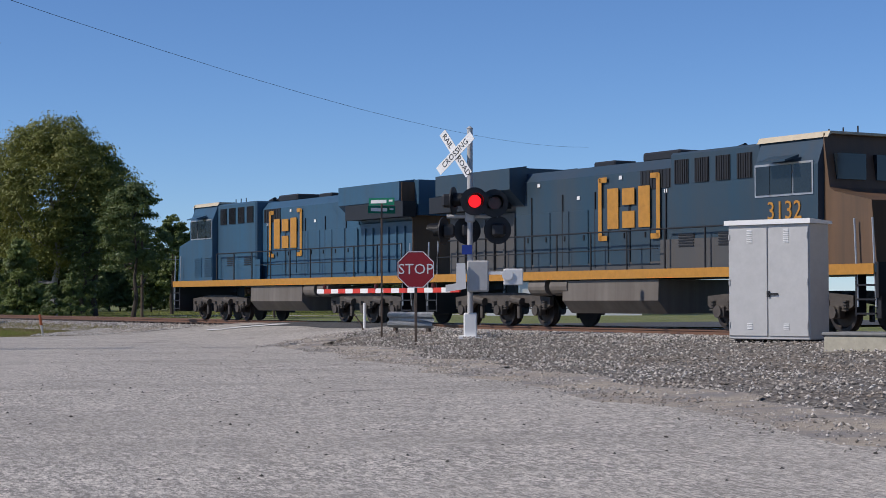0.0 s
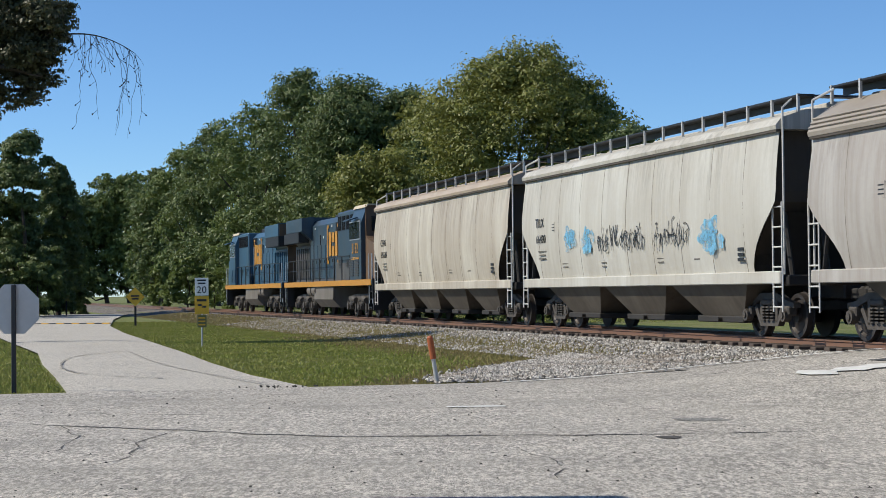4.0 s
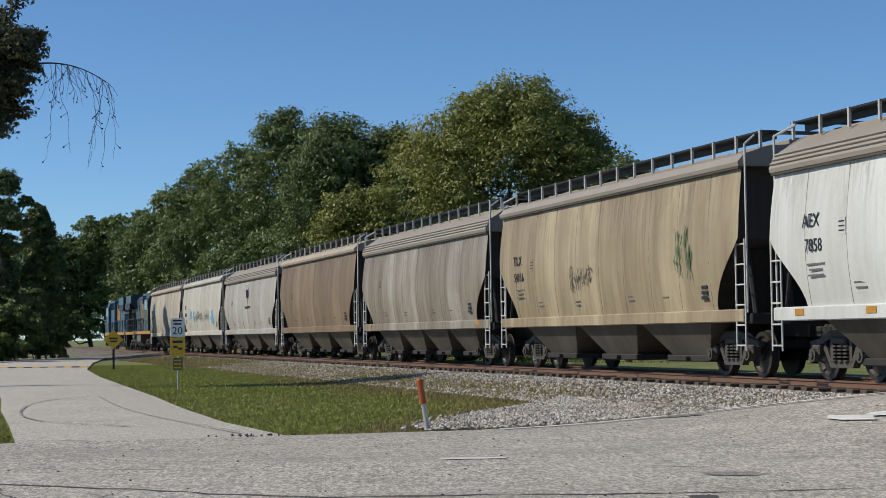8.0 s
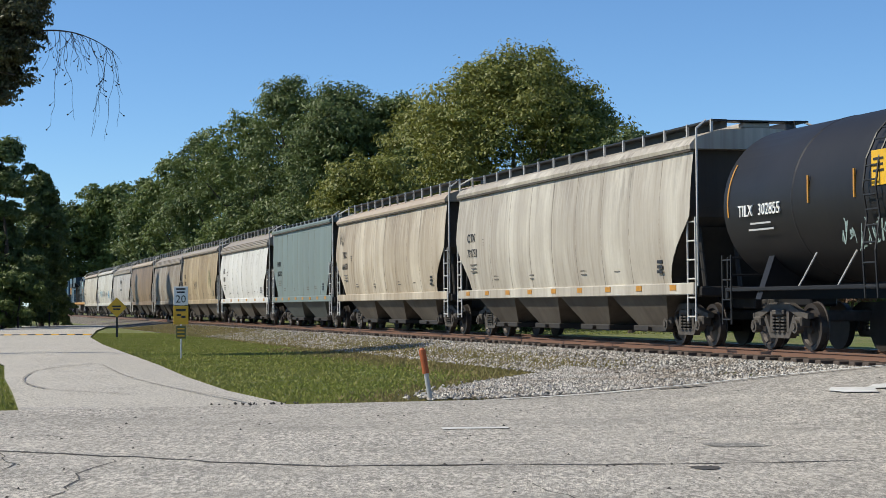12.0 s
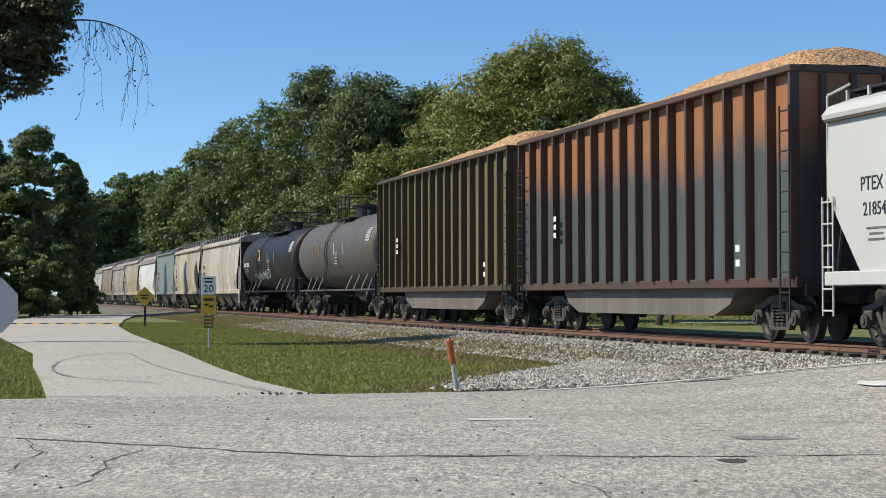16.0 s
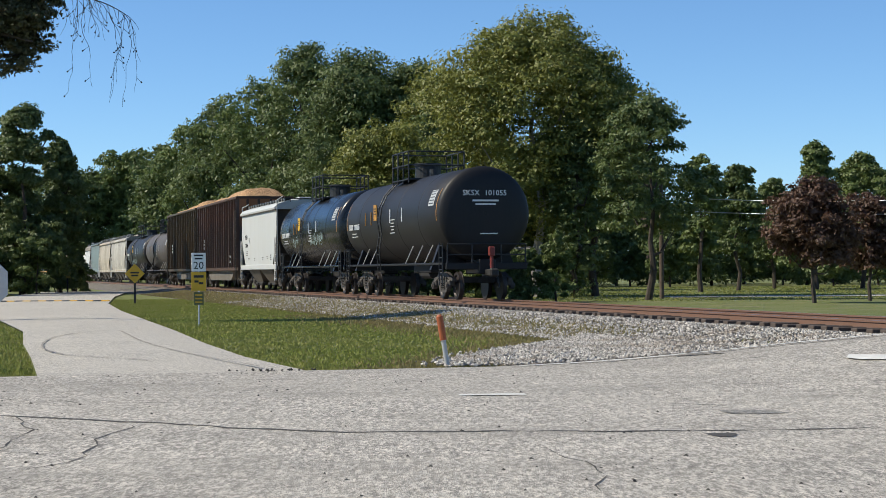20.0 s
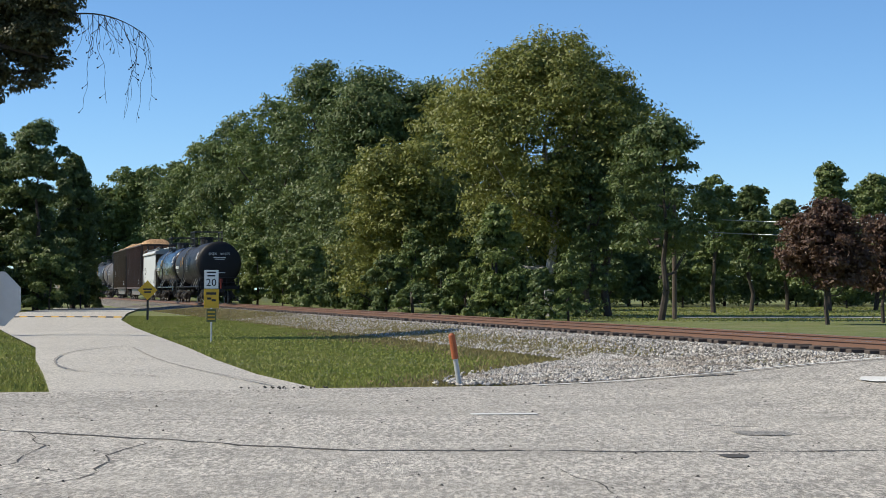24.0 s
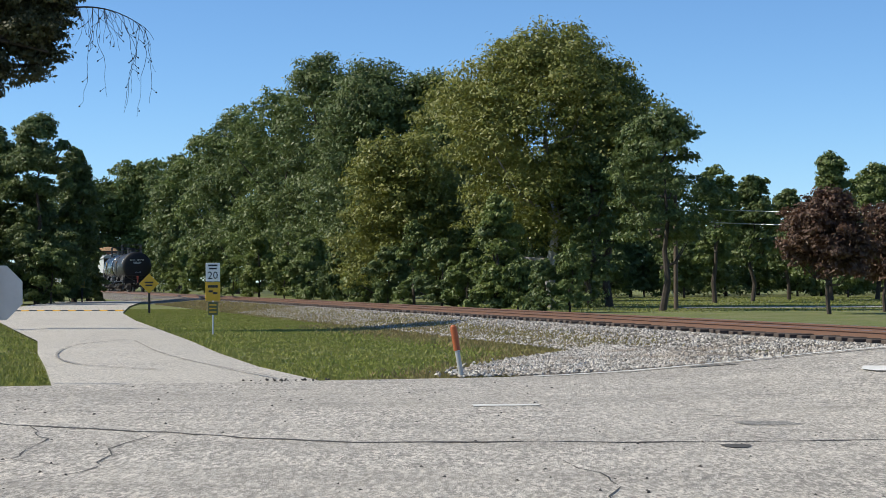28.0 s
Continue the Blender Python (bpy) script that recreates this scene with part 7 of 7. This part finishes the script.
for _ in range(26000):
    y = 24.75 + 60 * rng.random() ** 1.8
    lx = 2 * np.interp(y, [p[1] for p in LANE], [p[0] for p in LANE]) - lane_right(y)
    if y < 30:
        lx = -5.5 - (y - 24.68) * 0.243
    pl.append((lx - rng.uniform(0.02, 3.5), y, -0.06))
blades("grass", pl, "short grass at the outer edge of the lane", 0.06)
pl = []
for _ in range(16000):
    y = 70 + 60 * rng.random()
    x = rng.uniform(0.0, 0.28) * y
    u, w = uw(x, y)
    if w < -5:
        pl.append((x, y, 0.2))
blades("grass", pl, "mown lawn across the track", 0.045)
bm = B()
sheet(bm, [[(x, 78 + dy + 0.05 * (x - 12), 0.225) for dy in (0, 4)] for x in (10, 13, 17, 22, 40)])
tagged(part("field_road", bm, M_ASPH), "grey lane across the lawn beyond the track", "lane", kind="structure")

# ---- overhanging tree at the lane's mouth ----
rnd = random.Random(77)
K = 1.196
ot = thing("tree", "overhanging tree with drooping bare twigs at the lane's mouth", "tree", at=pose(-16.16, 55.0, 0.32))
bm = B()
rod(bm, (0, 0, -0.9), (0.3, 0, 5.0), 0.32, 10, 0.24)
rod(bm, (0.3, 0, 5.0), (0.2, 0.2, 8.3), 0.24, 10, 0.12)
bmesh.ops.scale(bm, vec=(K, K, K), verts=bm.verts)
part("trunk", bm, M_BARK, ot)
tips = []
for k in range(9):
    bm = B()
    a = Vector((0.3, 0, rnd.uniform(5.2, 7.9)))
    e = Vector((rnd.uniform(1.6, 3.6), rnd.uniform(-0.7, 0.7), rnd.uniform(6.0, 8.4)))
    midp = (a + e) / 2 + Vector((0, 0, 0.5))
    rod(bm, a, midp, 0.1, 6, 0.07)
    rod(bm, midp, e, 0.07, 6, 0.025)
    tips.append(e)
    bmesh.ops.scale(bm, vec=(K, K, K), verts=bm.verts)
    part("limb", bm, M_BARK, ot)
blobs = [(*(t_ + Vector((rnd.uniform(-0.6, 0.3), rnd.uniform(-0.4, 0.4), rnd.uniform(-0.2, 0.5)))), rnd.uniform(0.4, 0.7)) for t_ in tips for _ in range(2)]
blobs += [(rnd.uniform(-0.4, 3.7), rnd.uniform(-0.7, 0.7), rnd.uniform(7.2, 8.9), rnd.uniform(0.3, 0.55)) for _ in range(70)]
blobs += [(rnd.uniform(0.8, 3.25), rnd.uniform(-0.5, 0.5), rnd.uniform(6.1, 7.4), rnd.uniform(0.3, 0.5)) for _ in range(36)]
blobs += [(rnd.uniform(1.6, 2.7), rnd.uniform(-0.6, 0.6), rnd.uniform(5.5, 6.2), rnd.uniform(0.2, 0.32)) for _ in range(12)]
# a sprig reaching up past the crown
blobs += [(2.6 + 0.13 * k + rnd.uniform(-0.1, 0.1), rnd.uniform(-0.1, 0.1), 8.6 + 0.16 * k, 0.34 - 0.015 * k) for k in range(9)]
crown_mesh("crown", [(K * b[0], K * b[1], K * b[2], 1.25 * K * b[3]) for b in blobs], 80000, 0.078, 91, L_PINE, ot)
# one long drooping bough, wiry twigs hanging from it
bough = []
for k in range(17):
    f = k / 16
    bough.append(Vector((3.2 + 2.45 * f, 0.2 * math.sin(3 * f), 7.85 + 0.25 * math.sin(2.6 * f) - 0.55 * f ** 2.2)))
bm = B()
for k, (a, e) in enumerate(zip(bough, bough[1:])):
    rod(bm, a, e, 0.03 - 0.0014 * k, 5)
bmesh.ops.scale(bm, vec=(K, K, K), verts=bm.verts)
part("branch", bm, M_BARK, ot)
for k in range(38):
    q = bough[rnd.randint(2, 16)].copy()
    far = q.x > 4.6
    long_ = rnd.random() < (0.4 if far else 0.15)
    heading, thick = rnd.uniform(-0.5, 1.1), 0.0075 if long_ else 0.006
    bm = B()
    n = rnd.randint(14, 20) if long_ else rnd.randint(3, 9)
    for j in range(n):
        heading = heading * 0.78 + rnd.uniform(-0.3, 0.3)
        q2 = q + Vector((0.13 * math.sin(heading), 0.02 * rnd.uniform(-1, 1), -0.13 * math.cos(heading)))
        rod(bm, q, q2, thick * (1 - 0.5 * j / n), 4)
        if rnd.random() < 0.16:
            side = Vector((rnd.uniform(-0.16, 0.16), 0, -0.1))
            rod(bm, q2, q2 + side, 0.005, 4)
            rod(bm, q2 + side, q2 + side * 1.25, 0.02, 5)
        q = q2
    bmesh.ops.scale(bm, vec=(K, K, K), verts=bm.verts)
    part("twig", bm, M_BARK, ot)

# ---- small white house beyond the line ----
h = thing("house", "small white house with a low grey roof beyond the tracks", "house", at=pose(36.9, 75, 0.2, 0, 0, -20))
bm = B()
box(bm, 0, 0, 1.6, 10, 6, 3.2)
part("wall", bm, M_WHITE, h)
bm = B()
prism(bm, [(-3.5, 3.1), (3.5, 3.1), (0, 4.9)], "x", -5.4, 5.4)
part("roof", bm, plain("roof_shingle", (0.12, 0.11, 0.1), 0.9, 0, 0.3), h)
for x in (-3.4, -1.1, 1.2, 3.5):
    bm = B()
    box(bm, x, -3.02, 1.7, 1.1, 0.08, 1.4)
    wn_ = part("window", bm, M_WHITE, h)
    bm = B()
    box(bm, x, -3.05, 1.7, 0.9, 0.06, 1.2)
    part("pane", bm, M_GLASS, wn_)

# dark belt of woodland beyond the field
rows_ = []
for k in range(16):
    b_ = 0.045 + 0.0175 * k
    d_ = 138 + 9 * (k % 3)
    rows_.append((b_, d_, 0.2, 6.4 + 1.7 * ((k * 7) % 5) / 4, 3.0, L_DARK, "wall", 7500, "dark tree in the woodland belt beyond the field", M_BARK, 0.0))
plant(rows_, 400)
rows_ = []
for k in range(12):
    b_ = -0.155 + 0.021 * k
    d_ = min(250, 26.5 / (0.967 * b_ + 0.2537))
    rows_.append((b_, d_, 0.2, (0.065 + 0.012 * ((k * 5) % 4)) * d_, 0.017 * d_, L_DARK, "wall", 7000, "dark undergrowth tree inside the wood", M_BARK, 0.0))
plant(rows_, 440)


def motions():
    keys = [0.0, 0.5, 1.0, 1.5, 2.0, 2.5, 3.0, 3.5, 4.5, 5.5, 6.5, 8.0, 12.0, 16.0, 20.0, 24.0, 28.0]
    for car, mid in TRAIN:
        walk(car, [(t, car_pose(mid, t)) for t in keys])


motions()
